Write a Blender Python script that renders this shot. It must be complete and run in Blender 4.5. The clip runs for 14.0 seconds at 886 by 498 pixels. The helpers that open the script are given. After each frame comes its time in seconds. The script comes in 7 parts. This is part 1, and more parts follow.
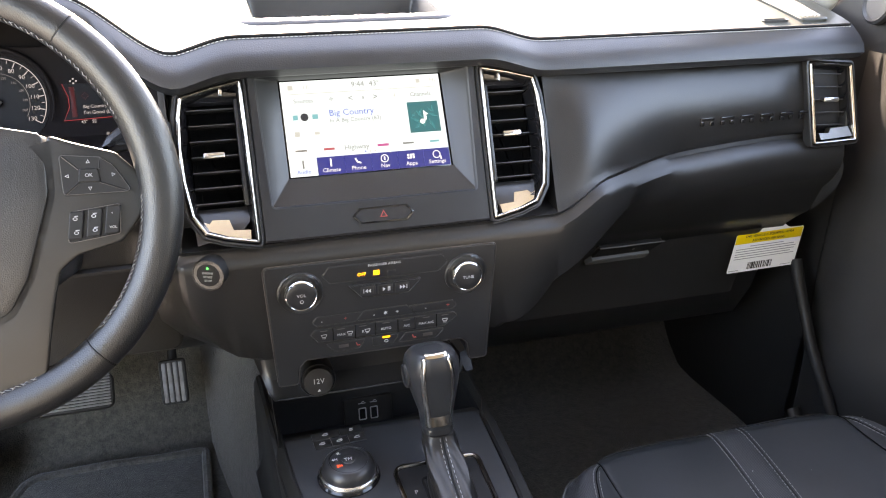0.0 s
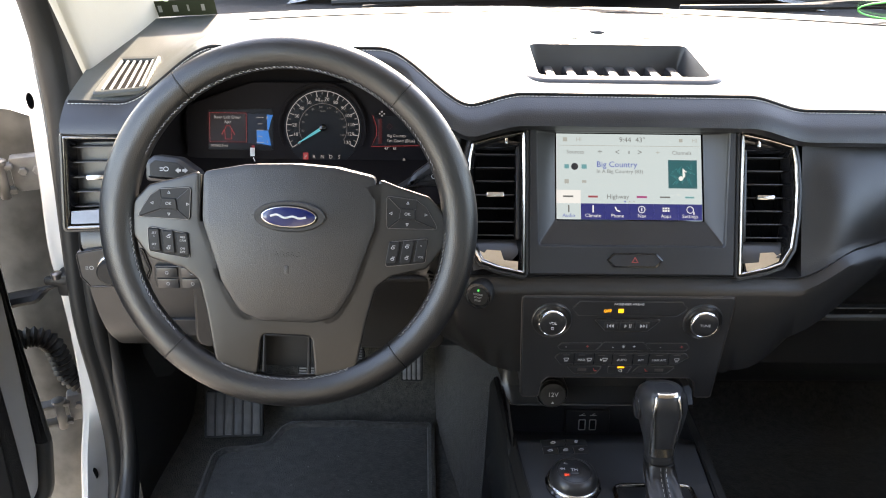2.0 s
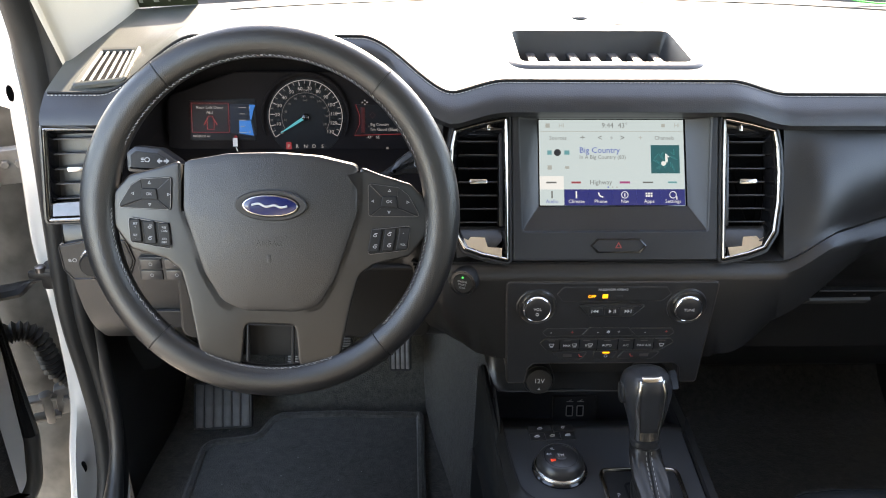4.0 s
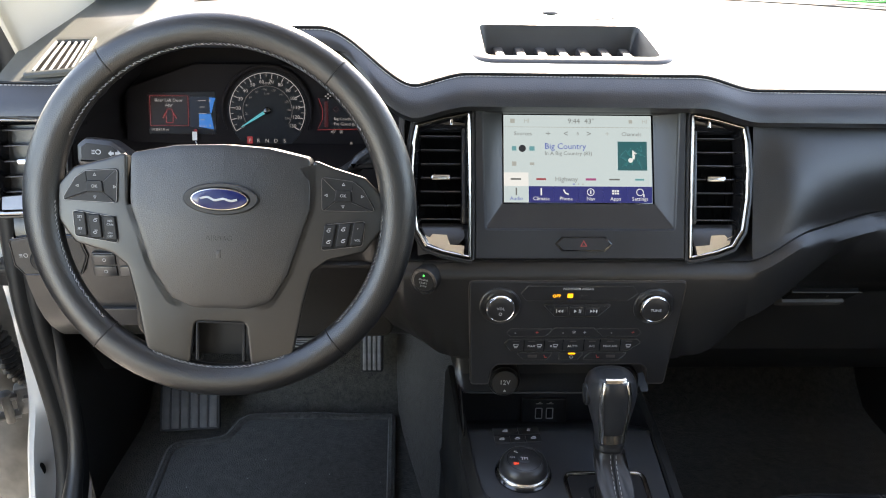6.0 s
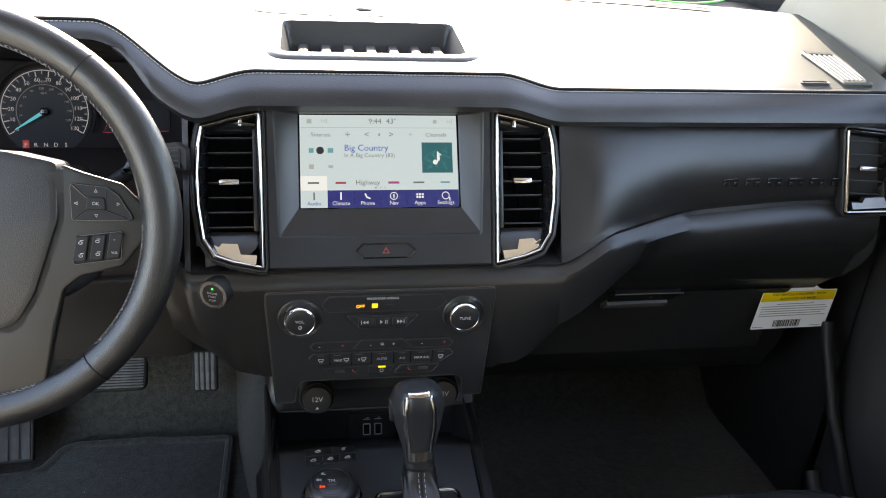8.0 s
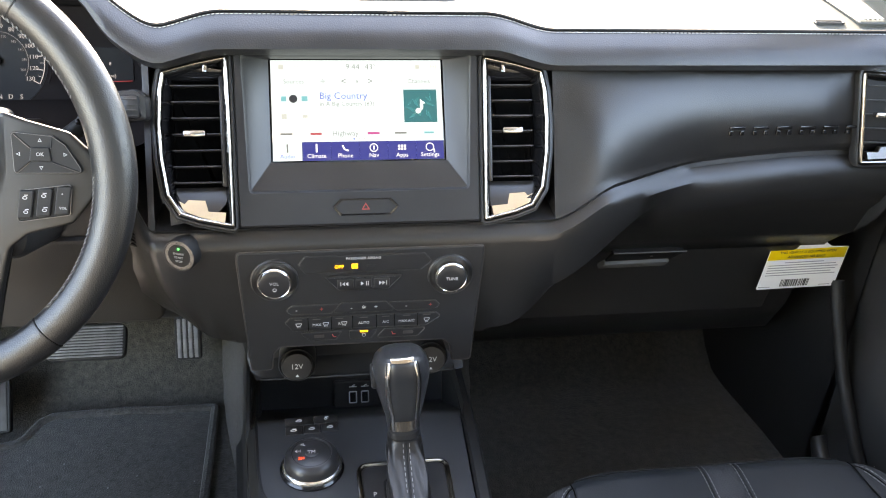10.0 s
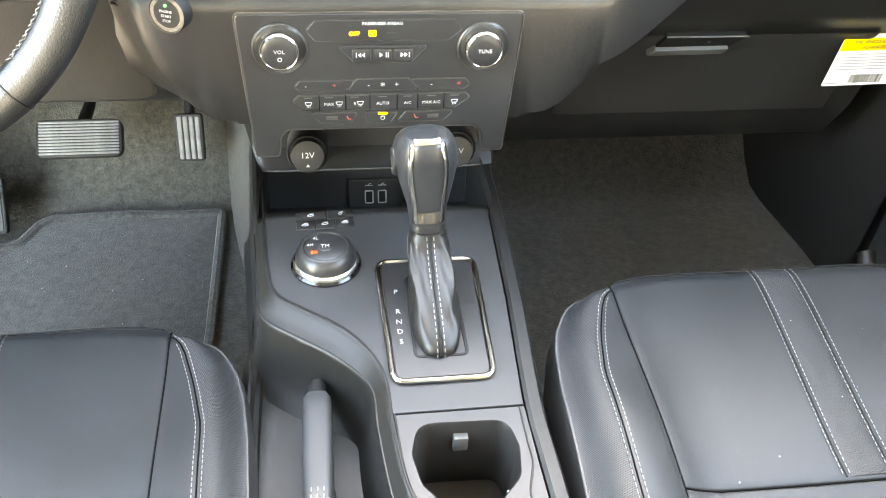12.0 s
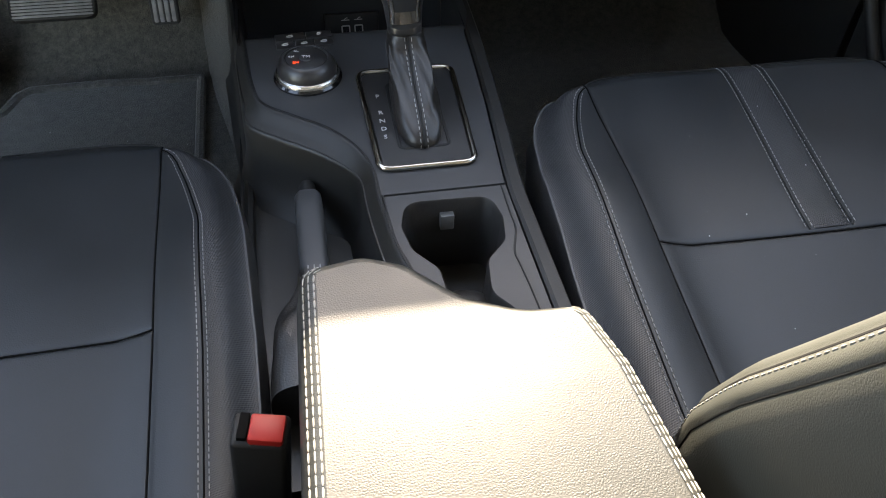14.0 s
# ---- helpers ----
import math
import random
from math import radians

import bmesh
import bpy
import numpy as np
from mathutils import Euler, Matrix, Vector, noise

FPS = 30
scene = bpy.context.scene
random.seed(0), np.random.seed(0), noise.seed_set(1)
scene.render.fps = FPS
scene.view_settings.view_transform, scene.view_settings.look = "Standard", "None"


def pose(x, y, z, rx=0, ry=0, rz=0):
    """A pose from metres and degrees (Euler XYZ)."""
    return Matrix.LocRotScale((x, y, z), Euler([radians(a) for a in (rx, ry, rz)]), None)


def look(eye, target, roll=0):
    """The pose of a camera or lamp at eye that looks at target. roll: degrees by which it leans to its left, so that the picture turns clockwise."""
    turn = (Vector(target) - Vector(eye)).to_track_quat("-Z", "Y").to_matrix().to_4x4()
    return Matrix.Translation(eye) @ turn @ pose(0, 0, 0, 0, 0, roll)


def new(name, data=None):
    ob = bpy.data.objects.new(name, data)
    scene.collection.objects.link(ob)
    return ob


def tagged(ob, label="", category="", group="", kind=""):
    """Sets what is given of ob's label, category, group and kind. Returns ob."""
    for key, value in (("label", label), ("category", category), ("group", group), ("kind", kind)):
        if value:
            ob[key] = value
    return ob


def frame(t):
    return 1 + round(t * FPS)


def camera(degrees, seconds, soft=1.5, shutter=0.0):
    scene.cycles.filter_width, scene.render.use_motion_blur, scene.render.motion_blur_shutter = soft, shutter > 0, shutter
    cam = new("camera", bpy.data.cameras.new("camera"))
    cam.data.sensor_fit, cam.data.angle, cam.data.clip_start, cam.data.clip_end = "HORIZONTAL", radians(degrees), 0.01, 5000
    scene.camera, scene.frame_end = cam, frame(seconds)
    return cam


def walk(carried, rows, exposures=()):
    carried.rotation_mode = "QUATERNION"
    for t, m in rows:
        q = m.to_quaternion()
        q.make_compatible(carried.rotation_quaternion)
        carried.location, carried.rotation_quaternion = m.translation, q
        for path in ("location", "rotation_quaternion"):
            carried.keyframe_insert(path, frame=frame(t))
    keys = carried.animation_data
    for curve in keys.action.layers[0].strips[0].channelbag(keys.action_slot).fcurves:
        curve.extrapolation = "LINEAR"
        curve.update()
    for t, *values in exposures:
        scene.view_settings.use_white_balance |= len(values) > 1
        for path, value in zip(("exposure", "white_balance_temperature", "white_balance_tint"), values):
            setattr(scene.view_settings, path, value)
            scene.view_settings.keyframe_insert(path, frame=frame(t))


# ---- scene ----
cam = camera(57.5, 14.0, soft=1.0)
PATH = [
    (0, (-0.1614, -0.8041, 1.1949), (0.3555, 0.9275, 0.3379), 0.76),
    (0.5, (-0.2191, -0.8108, 1.2270), (-0.0360, 0.9816, 0.3589), 0.92),
    (1, (-0.2325, -0.8360, 1.2780), (-0.2261, 0.9597, 0.3974), -0.61),
    (1.5, (-0.2399, -0.8582, 1.2994), (-0.2192, 0.9279, 0.3998), 0.64),
    (2, (-0.2423, -0.8654, 1.3059), (-0.2012, 0.9107, 0.3872), 1.14),
    (2.5, (-0.2396, -0.8677, 1.3104), (-0.2040, 0.9026, 0.3806), 0.86),
    (3, (-0.2403, -0.8677, 1.3091), (-0.1991, 0.9008, 0.3759), 0.59),
    (3.2, (-0.2371, -0.8684, 1.3054), (-0.1841, 0.9023, 0.3772), 0.56),
    (5.5, (-0.2264, -0.8594, 1.2983), (-0.1617, 0.8947, 0.3397), 0.84),
    (6, (-0.1947, -0.8517, 1.2856), (-0.1175, 0.9176, 0.3562), 1.32),
    (6.5, (-0.1611, -0.8390, 1.2740), (-0.0403, 0.9373, 0.3629), 1.97),
    (7, (-0.1166, -0.8225, 1.2655), (0.1346, 0.9456, 0.3651), 3.59),
    (7.5, (-0.0869, -0.8227, 1.2622), (0.1974, 0.9439, 0.3688), 3.53),
    (7.7, (-0.0800, -0.8195, 1.2645), (0.2225, 0.9424, 0.3676), 3.63),
    (9.8, (-0.0429, -0.7733, 1.2360), (0.2587, 0.9580, 0.2812), 2.67),
    (10, (-0.0436, -0.7671, 1.2259), (0.2568, 0.9536, 0.2516), 2.88),
    (10.5, (-0.0455, -0.7403, 1.1985), (0.2456, 0.9176, 0.1183), 3.35),
    (11, (-0.0420, -0.7144, 1.1679), (0.2396, 0.8902, 0.0078), 3.67),
    (11.5, (-0.0449, -0.7031, 1.1454), (0.2269, 0.8323, -0.1071), 3.91),
    (12, (-0.0481, -0.7101, 1.1264), (0.2097, 0.7811, -0.1812), 3.78),
    (12.5, (-0.0554, -0.7292, 1.1100), (0.1984, 0.7211, -0.2436), 3.92),
    (13, (-0.0524, -0.7477, 1.0941), (0.1978, 0.6751, -0.2890), 3.67),
    (13.5, (-0.0556, -0.7778, 1.0786), (0.2036, 0.6177, -0.3305), 3.44),
    (14, (-0.0610, -0.8132, 1.0598), (0.2231, 0.5470, -0.3786), 2.17),
]
walk(cam, [(t, look(eye, target, roll)) for t, eye, target, roll in PATH], [
    (0, 4.75, 8900, 22), (0.5, 4.7, 8900, 22), (1, 4.2, 8700, 20), (1.5, 4.0, 8500, 19), (3, 3.95, 8400, 18), (5.5, 3.9, 8300, 17), (7.5, 3.9, 8300, 17), (9.8, 4.6, 8600, 18), (10.5, 5.8, 9200, 13), (11, 6.25, 9900, 12), (12.5, 6.55, 10300, 12), (13, 6.3, 10400, 14), (13.5, 5.05, 9200, 13), (14, 4.15, 8700, 14)])

# ---- light ----
SUN_EL, SUN_AZ = 30.6, -7.0          # degrees above the horizon, degrees to the left of straight ahead
world = bpy.data.worlds.new("sky")
scene.world = world
world.use_nodes = True
nt = world.node_tree
nt.nodes.clear()
sky = nt.nodes.new("ShaderNodeTexSky")
sky.sky_type = "NISHITA"
sky.sun_disc = False
sky.sun_elevation, sky.sun_rotation = radians(SUN_EL), radians(-SUN_AZ)
bg = nt.nodes.new("ShaderNodeBackground")
bg.inputs["Strength"].default_value = 0.15
wout = nt.nodes.new("ShaderNodeOutputWorld")
nt.links.new(sky.outputs[0], bg.inputs[0])
nt.links.new(bg.outputs[0], wout.inputs[0])
sun_data = bpy.data.lights.new("sun", "SUN")
sun_data.energy, sun_data.angle, sun_data.color = 2.5, radians(0.9), (1.0, 0.99, 0.93)
sun = new("sun", sun_data)
s_dir = Vector((-math.sin(radians(SUN_AZ)) * math.cos(radians(SUN_EL)), math.cos(radians(SUN_AZ)) * math.cos(radians(SUN_EL)), math.sin(radians(SUN_EL))))
sun.matrix_world = look(s_dir * 20, (0, 0, 0))


# ---- materials ----
def mat(name, color, rough=0.5, metal=0.0, spec=0.5, var=0.15, vscale=12.0, grain=0.0, gscale=900.0, kind="noise", sheen=0.0, coat=0.0, rvar=0.1, nrough=0.5, bdist=0.0):
    m = bpy.data.materials.new(name)
    m.use_nodes = True
    n, l = m.node_tree.nodes, m.node_tree.links
    b = n["Principled BSDF"]
    b.inputs["Metallic"].default_value = metal
    b.inputs["Specular IOR Level"].default_value = spec
    b.inputs["Sheen Weight"].default_value = sheen
    b.inputs["Coat Weight"].default_value = coat
    tc = n.new("ShaderNodeTexCoord")
    big = n.new("ShaderNodeTexNoise")
    big.inputs["Scale"].default_value = vscale
    big.inputs["Detail"].default_value = 6
    big.inputs["Roughness"].default_value = nrough
    l.new(tc.outputs["Object"], big.inputs["Vector"])
    ramp = n.new("ShaderNodeMapRange")
    ramp.inputs["From Min"].default_value, ramp.inputs["From Max"].default_value = 0.3, 0.7
    ramp.inputs["To Min"].default_value, ramp.inputs["To Max"].default_value = 1 - var, 1 + var
    l.new(big.outputs[0], ramp.inputs[0])
    mul = n.new("ShaderNodeVectorMath")
    mul.operation = "SCALE"
    mul.inputs[0].default_value = color
    l.new(ramp.outputs[0], mul.inputs["Scale"])
    l.new(mul.outputs[0], b.inputs["Base Color"])
    rr = n.new("ShaderNodeMapRange")
    rr.inputs["From Min"].default_value, rr.inputs["From Max"].default_value = 0.3, 0.7
    rr.inputs["To Min"].default_value, rr.inputs["To Max"].default_value = max(0.02, rough - rvar * rough), min(1, rough + rvar * rough)
    l.new(big.outputs[0], rr.inputs[0])
    l.new(rr.outputs[0], b.inputs["Roughness"])
    if grain:
        if kind == "leather":
            t = n.new("ShaderNodeTexVoronoi")
            t.feature = "DISTANCE_TO_EDGE"
            t.inputs["Scale"].default_value = gscale
            w = n.new("ShaderNodeTexNoise")
            w.inputs["Scale"].default_value = gscale * 0.4
            l.new(tc.outputs["Object"], w.inputs["Vector"])
            mx = n.new("ShaderNodeMixRGB")
            mx.inputs[0].default_value = 0.0006
            l.new(tc.outputs["Object"], mx.inputs[1])
            l.new(w.outputs["Color"], mx.inputs[2])
            l.new(mx.outputs[0], t.inputs["Vector"])
        elif kind == "weave":
            waves = []
            for turn, share in ((1.25, 1.0), (0.30, 0.9)):
                mp = n.new("ShaderNodeMapping")
                mp.inputs["Rotation"].default_value = (0, 0, turn)
                l.new(tc.outputs["Object"], mp.inputs["Vector"])
                w = n.new("ShaderNodeTexWave")
                w.wave_type, w.bands_direction = "BANDS", "X"
                w.inputs["Scale"].default_value = gscale * share * 0.31
                w.inputs["Distortion"].default_value = 0.4
                l.new(mp.outputs[0], w.inputs["Vector"])
                waves.append(w)
            t = n.new("ShaderNodeMath")
            t.operation = "MULTIPLY_ADD"
            t.inputs[1].default_value = 0.75
            l.new(waves[1].outputs["Fac"], t.inputs[0])
            l.new(waves[0].outputs["Fac"], t.inputs[2])
        else:
            t = n.new("ShaderNodeTexNoise")
            t.inputs["Scale"].default_value = gscale
            t.inputs["Detail"].default_value = 3
            l.new(tc.outputs["Object"], t.inputs["Vector"])
        bump = n.new("ShaderNodeBump")
        bump.inputs["Strength"].default_value = grain
        bump.inputs["Distance"].default_value = bdist or (0.0012 if kind == "leather" else 0.0006)
        l.new(t.outputs["Distance" if kind == "leather" else 0], bump.inputs["Height"])
        l.new(bump.outputs[0], b.inputs["Normal"])
    return m


GLOW = 0.26


def glow(name, color, strength):
    m = bpy.data.materials.new(name)
    m.use_nodes = True
    n, l = m.node_tree.nodes, m.node_tree.links
    b = n["Principled BSDF"]
    b.inputs["Base Color"].default_value = (0.02, 0.02, 0.02, 1)
    b.inputs["Roughness"].default_value = 0.4
    b.inputs["Specular IOR Level"].default_value = 0.12
    b.inputs["Emission Color"].default_value = (*color, 1)
    b.inputs["Emission Strength"].default_value = strength * GLOW
    return m


def clear(name, tint=(1, 1, 1), alpha=0.04):
    m = bpy.data.materials.new(name)
    m.use_nodes = True
    n, l = m.node_tree.nodes, m.node_tree.links
    n.clear()
    o, g, t, x = n.new("ShaderNodeOutputMaterial"), n.new("ShaderNodeBsdfGlossy"), n.new("ShaderNodeBsdfTransparent"), n.new("ShaderNodeMixShader")
    g.inputs["Roughness"].default_value = 0.02
    t.inputs[0].default_value = (*tint, 1)
    x.inputs[0].default_value = alpha
    l.new(t.outputs[0], x.inputs[1])
    l.new(g.outputs[0], x.inputs[2])
    l.new(x.outputs[0], o.inputs[0])
    return m


PAD = mat("soft_pad", (0.052, 0.054, 0.048), 0.44, spec=0.30, grain=0.5, gscale=420, kind="leather", bdist=0.0003, var=0.14, vscale=7, rvar=0.16)
SOFT = mat("soft_brow", (0.024, 0.024, 0.026), 0.36, grain=0.5, gscale=420, kind="leather", bdist=0.0004)
HARD = mat("grained_plastic", (0.021, 0.0203, 0.020), 0.42, grain=0.35, gscale=1100)
HARD2 = mat("lower_plastic", (0.0155, 0.0146, 0.0142), 0.46, grain=0.35, gscale=1000)
DASHPLASTIC = mat("dash_plastic", (0.0145, 0.0141, 0.014), 0.33, spec=0.6, grain=0.35, gscale=1100)
KNOBLEATHER = mat("knob_leather", (0.027, 0.028, 0.030), 0.32, grain=0.12, gscale=600, kind="leather")
SATIN = mat("satin_plastic", (0.020, 0.020, 0.021), 0.33, grain=0.08, gscale=1500)
DECK = mat("deck_plastic", (0.027, 0.028, 0.030), 0.48, spec=0.33, grain=0.12, gscale=1600)
SOFTKEY = mat("soft_key", (0.008, 0.008, 0.0085), 0.5, spec=0.3, grain=0.1)
BLACK = mat("matt_black", (0.008, 0.008, 0.008), 0.6, spec=0.3)
LINING = mat("instrument_lining", (0.0150, 0.0125, 0.0130), 0.85, spec=0.12, grain=0.15)
GLOSS = mat("gloss_black", (0.008, 0.008, 0.009), 0.12, spec=0.6)
CHROME = mat("chrome", (0.80, 0.79, 0.77), 0.10, metal=1.0, var=0.03)
SATCHROME = mat("satin_chrome", (0.62, 0.60, 0.57), 0.24, metal=1.0, var=0.05)
DARKMETAL = mat("dark_metal", (0.14, 0.13, 0.125), 0.30, metal=0.85)
KEYLINE = mat("key_outline", (0.060, 0.058, 0.056), 0.36, metal=0.8)
SPOKE = mat("spoke_paint", (0.0115, 0.0110, 0.0108), 0.34, spec=0.68, metal=0.2, grain=0.05, gscale=1800)
RIMLEATHER = mat("rim_leather", (0.0095, 0.0093, 0.0094), 0.37, spec=0.66, grain=0.5, gscale=520, kind="leather", bdist=0.00045)
AIRBAG = mat("airbag_cover", (0.0110, 0.0108, 0.0109), 0.40, spec=0.68, grain=0.6, gscale=620, kind="leather", bdist=0.0004)
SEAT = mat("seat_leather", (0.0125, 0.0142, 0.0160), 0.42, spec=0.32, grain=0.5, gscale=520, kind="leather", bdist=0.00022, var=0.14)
LEATHERETTE = mat("leather_grain_plastic", (0.0100, 0.0098, 0.0096), 0.46, spec=0.4, grain=0.5, gscale=620, kind="leather", bdist=0.0002)
PIPING = mat("grey_piping", (0.045, 0.045, 0.046), 0.6)
CLIPGREY = mat("clip_grey_plastic", (0.085, 0.085, 0.083), 0.5)
PALEGREY = mat("pale_grey_plastic", (0.22, 0.22, 0.21), 0.5)
WEAVE = mat("embossed_leather", (0.0165, 0.0172, 0.0190), 0.46, spec=0.36, grain=0.33, gscale=640, kind="weave")
ARM = mat("armrest_leather", (0.0190, 0.0197, 0.0176), 0.45, spec=0.44, grain=0.4, gscale=640, kind="leather", bdist=0.0005, var=0.10)
THREAD = mat("grey_thread", (0.22, 0.217, 0.215), 0.8, var=0.2, vscale=300)
SEATTHREAD = mat("seat_thread", (0.165, 0.163, 0.162), 0.8, var=0.2, vscale=300)
ARMTHREAD = mat("armrest_thread", (0.20, 0.195, 0.18), 0.8, var=0.2, vscale=300)
PADTHREAD = mat("pad_thread", (0.50, 0.49, 0.47), 0.8, var=0.2, vscale=300)
CARPET = mat("carpet", (0.053, 0.050, 0.0425), 0.95, grain=1.0, gscale=420, bdist=0.0018, var=0.9, vscale=90, nrough=0.9, sheen=0.25)
MATT = mat("mat_carpet", (0.048, 0.0465, 0.043), 0.95, grain=1.0, gscale=420, bdist=0.0018, var=0.95, vscale=90, nrough=0.9, sheen=0.3)
RUBBER = mat("rubber", (0.0105, 0.0105, 0.0105), 0.6, spec=0.35, grain=0.2)
PEDAL = mat("worn_pedal_rubber", (0.15, 0.15, 0.152), 0.55, var=0.3, vscale=60)
PILLAR = mat("pillar_trim", (0.36, 0.335, 0.285), 0.7, grain=0.2, gscale=900, var=0.04)
WHITEPAINT = mat("white_paint", (0.50, 0.50, 0.49), 0.25, coat=0.6, var=0.02)
# hinge area: dusty white body paint, darkened to carry the door opening's shade
SHADEWHITE = mat("dull_white_paint", (0.135, 0.133, 0.128), 0.5, var=0.3, vscale=40)
SHADEDUSTY = mat("dusty_shut_paint", (0.068, 0.066, 0.061), 0.6, var=0.45, vscale=28, rvar=0.2)
ROOF = mat("headliner", (0.42, 0.41, 0.39), 0.95, grain=0.4, gscale=800, var=0.05)
# seat leather in a paler, yellower colour that stands for sun on the backrest
SUNBACKREST = mat("backrest_leather", (0.030, 0.0315, 0.0268), 0.46, grain=0.2, gscale=600, kind="leather", var=0.1)
ASPHALT = mat("grey_asphalt", (0.105, 0.100, 0.102), 0.9, grain=1.0, gscale=120, var=0.2, vscale=3)
CONCRETE = mat("pale_concrete", (0.36, 0.335, 0.295), 0.9, grain=1.0, gscale=160, var=0.18, vscale=4)
PAPER = mat("white_card", (0.80, 0.80, 0.79), 0.6, var=0.03)
YELLOW = mat("yellow_print", (0.80, 0.55, 0.01), 0.5, var=0.03)
INK = mat("dark_print", (0.02, 0.02, 0.02), 0.6)
PRINT = mat("white_print", (0.45, 0.45, 0.45), 0.55, var=0.03)
GREYPRINT = mat("grey_symbol_print", (0.38, 0.38, 0.38), 0.55, var=0.03)
FACEPLATE = mat("bronze_chrome", (0.62, 0.55, 0.46), 0.20, metal=1.0, var=0.05)
BOOT = mat("boot_leather", (0.0105, 0.0095, 0.009), 0.40, grain=0.2, gscale=420, kind="leather", var=0.2, vscale=70)
REDPRINT = mat("red_print", (0.45, 0.06, 0.05), 0.5)
REDBTN = mat("red_plastic", (0.26, 0.008, 0.006), 0.5, spec=0.3, var=0.06, vscale=40)
BLUE = mat("badge_blue", (0.006, 0.012, 0.075), 0.2, coat=0.3)
VOID = mat("deep_black", (0.004, 0.004, 0.0042), 0.8, spec=0.03)
VENTSATIN = mat("vent_satin_metal", (0.26, 0.25, 0.235), 0.42, metal=1.0, var=0.15, vscale=60)
VENTCHROME = mat("vent_chrome", (0.40, 0.375, 0.34), 0.16, metal=1.0, var=0.10, vscale=40)
DOORTRIM = mat("door_trim_plastic", (0.034, 0.0325, 0.032), 0.48, grain=0.35, gscale=900)
VANE = mat("vane_grey", (0.034, 0.034, 0.036), 0.42)
DULLRIB = mat("dark_ribbed_rubber", (0.045, 0.044, 0.043), 0.6, var=0.3, vscale=60)
GLASS = clear("window_glass", (0.96, 0.98, 0.97), 0.05)
PRIVACY = clear("privacy_glass", (0.16, 0.17, 0.165), 0.05)


# ---- mesh helpers ----
def thing(name, m, label, category, group="", kind=""):
    ob = new(name)
    ob.empty_display_size = 0.02
    ob.matrix_world = m
    return tagged(ob, label, category, group, kind)


def part(name, bm, material, parent, label="", smooth=True, kind="", m=None):
    me = bpy.data.meshes.new(name)
    bmesh.ops.recalc_face_normals(bm, faces=bm.faces)
    if smooth:
        for f in bm.faces:
            f.smooth = True
        for e in bm.edges:
            if len(e.link_faces) == 2 and (e.calc_face_angle(0) > 0.7 or (max(len(f.verts) for f in e.link_faces) > 6 and e.calc_face_angle(0) > 0.1)):
                e.smooth = False
    bm.to_mesh(me)
    bm.free()
    me.materials.append(material)
    ob = new(name, me)
    ob.parent = parent
    if m is not None:
        ob.matrix_basis = m
    if label:
        ob["label"] = label
    if kind:
        ob["kind"] = kind
    return ob


def again(src, parent, m=None, name=None):
    ob = new(name or src.name.split(".")[0], src.data)
    ob.parent = parent
    if m is not None:
        ob.matrix_basis = m
    return ob


def B():
    return bmesh.new()


def box(bm, c, s, bev=0.0, seg=2, m=None):
    r = bmesh.ops.create_cube(bm, size=1.0)
    vs = r["verts"]
    bmesh.ops.transform(bm, matrix=Matrix.Translation(c) @ Matrix.Diagonal((*s, 1)), verts=vs)
    if bev:
        es = list({e for v in vs for e in v.link_edges})
        r2 = bmesh.ops.bevel(bm, geom=es, offset=min(bev, min(s) * 0.49), segments=seg, profile=0.5, affect="EDGES")
        vs = list({v for v in r2["verts"]} | {v for v in vs if v.is_valid})
    if m is not None:
        bmesh.ops.transform(bm, matrix=m, verts=[v for v in vs if v.is_valid])
    return bm


def rbox(c, s, bev=0.0, seg=2):
    return box(B(), c, s, bev, seg)


def rounded(pts, r, n=5):
    """A polygon with its corners rounded; r: one radius or one for each corner."""
    out, k = [], len(pts)
    for i, p in enumerate(pts):
        rad = r[i] if isinstance(r, (list, tuple)) else r
        p = Vector(p)
        a, b = Vector(pts[i - 1]) - p, Vector(pts[(i + 1) % k]) - p
        la, lb = a.length, b.length
        a.normalize(), b.normalize()
        ang = a.angle(b)
        d = min(rad / max(1e-6, math.tan(ang / 2)), la * 0.48, lb * 0.48)
        if rad <= 0 or ang > 3.1:
            out.append(p.copy())
            continue
        p0, p1 = p + a * d, p + b * d
        for j in range(n + 1):
            t = j / n
            out.append((1 - t) ** 2 * p0 + 2 * t * (1 - t) * p + t * t * p1)
    return out


def inset(pts, d):
    """The polygon moved inwards by d (counter-clockwise input)."""
    out, k = [], len(pts)
    area = sum(pts[i - 1][0] * pts[i][1] - pts[i][0] * pts[i - 1][1] for i in range(k))
    sgn = 1 if area > 0 else -1
    for i in range(k):
        e0 = (Vector(pts[i]) - Vector(pts[i - 1]))
        e1 = (Vector(pts[(i + 1) % k]) - Vector(pts[i]))
        if e0.length < 1e-9:
            e0 = e1
        if e1.length < 1e-9:
            e1 = e0
        n0, n1 = Vector((-e0.y, e0.x)).normalized() * sgn, Vector((-e1.y, e1.x)).normalized() * sgn
        nn = n0 + n1
        nn = nn / max(0.35, nn.dot(n0)) if nn.length > 1e-6 else n0
        out.append(Vector(pts[i]) + nn * d)
    return out


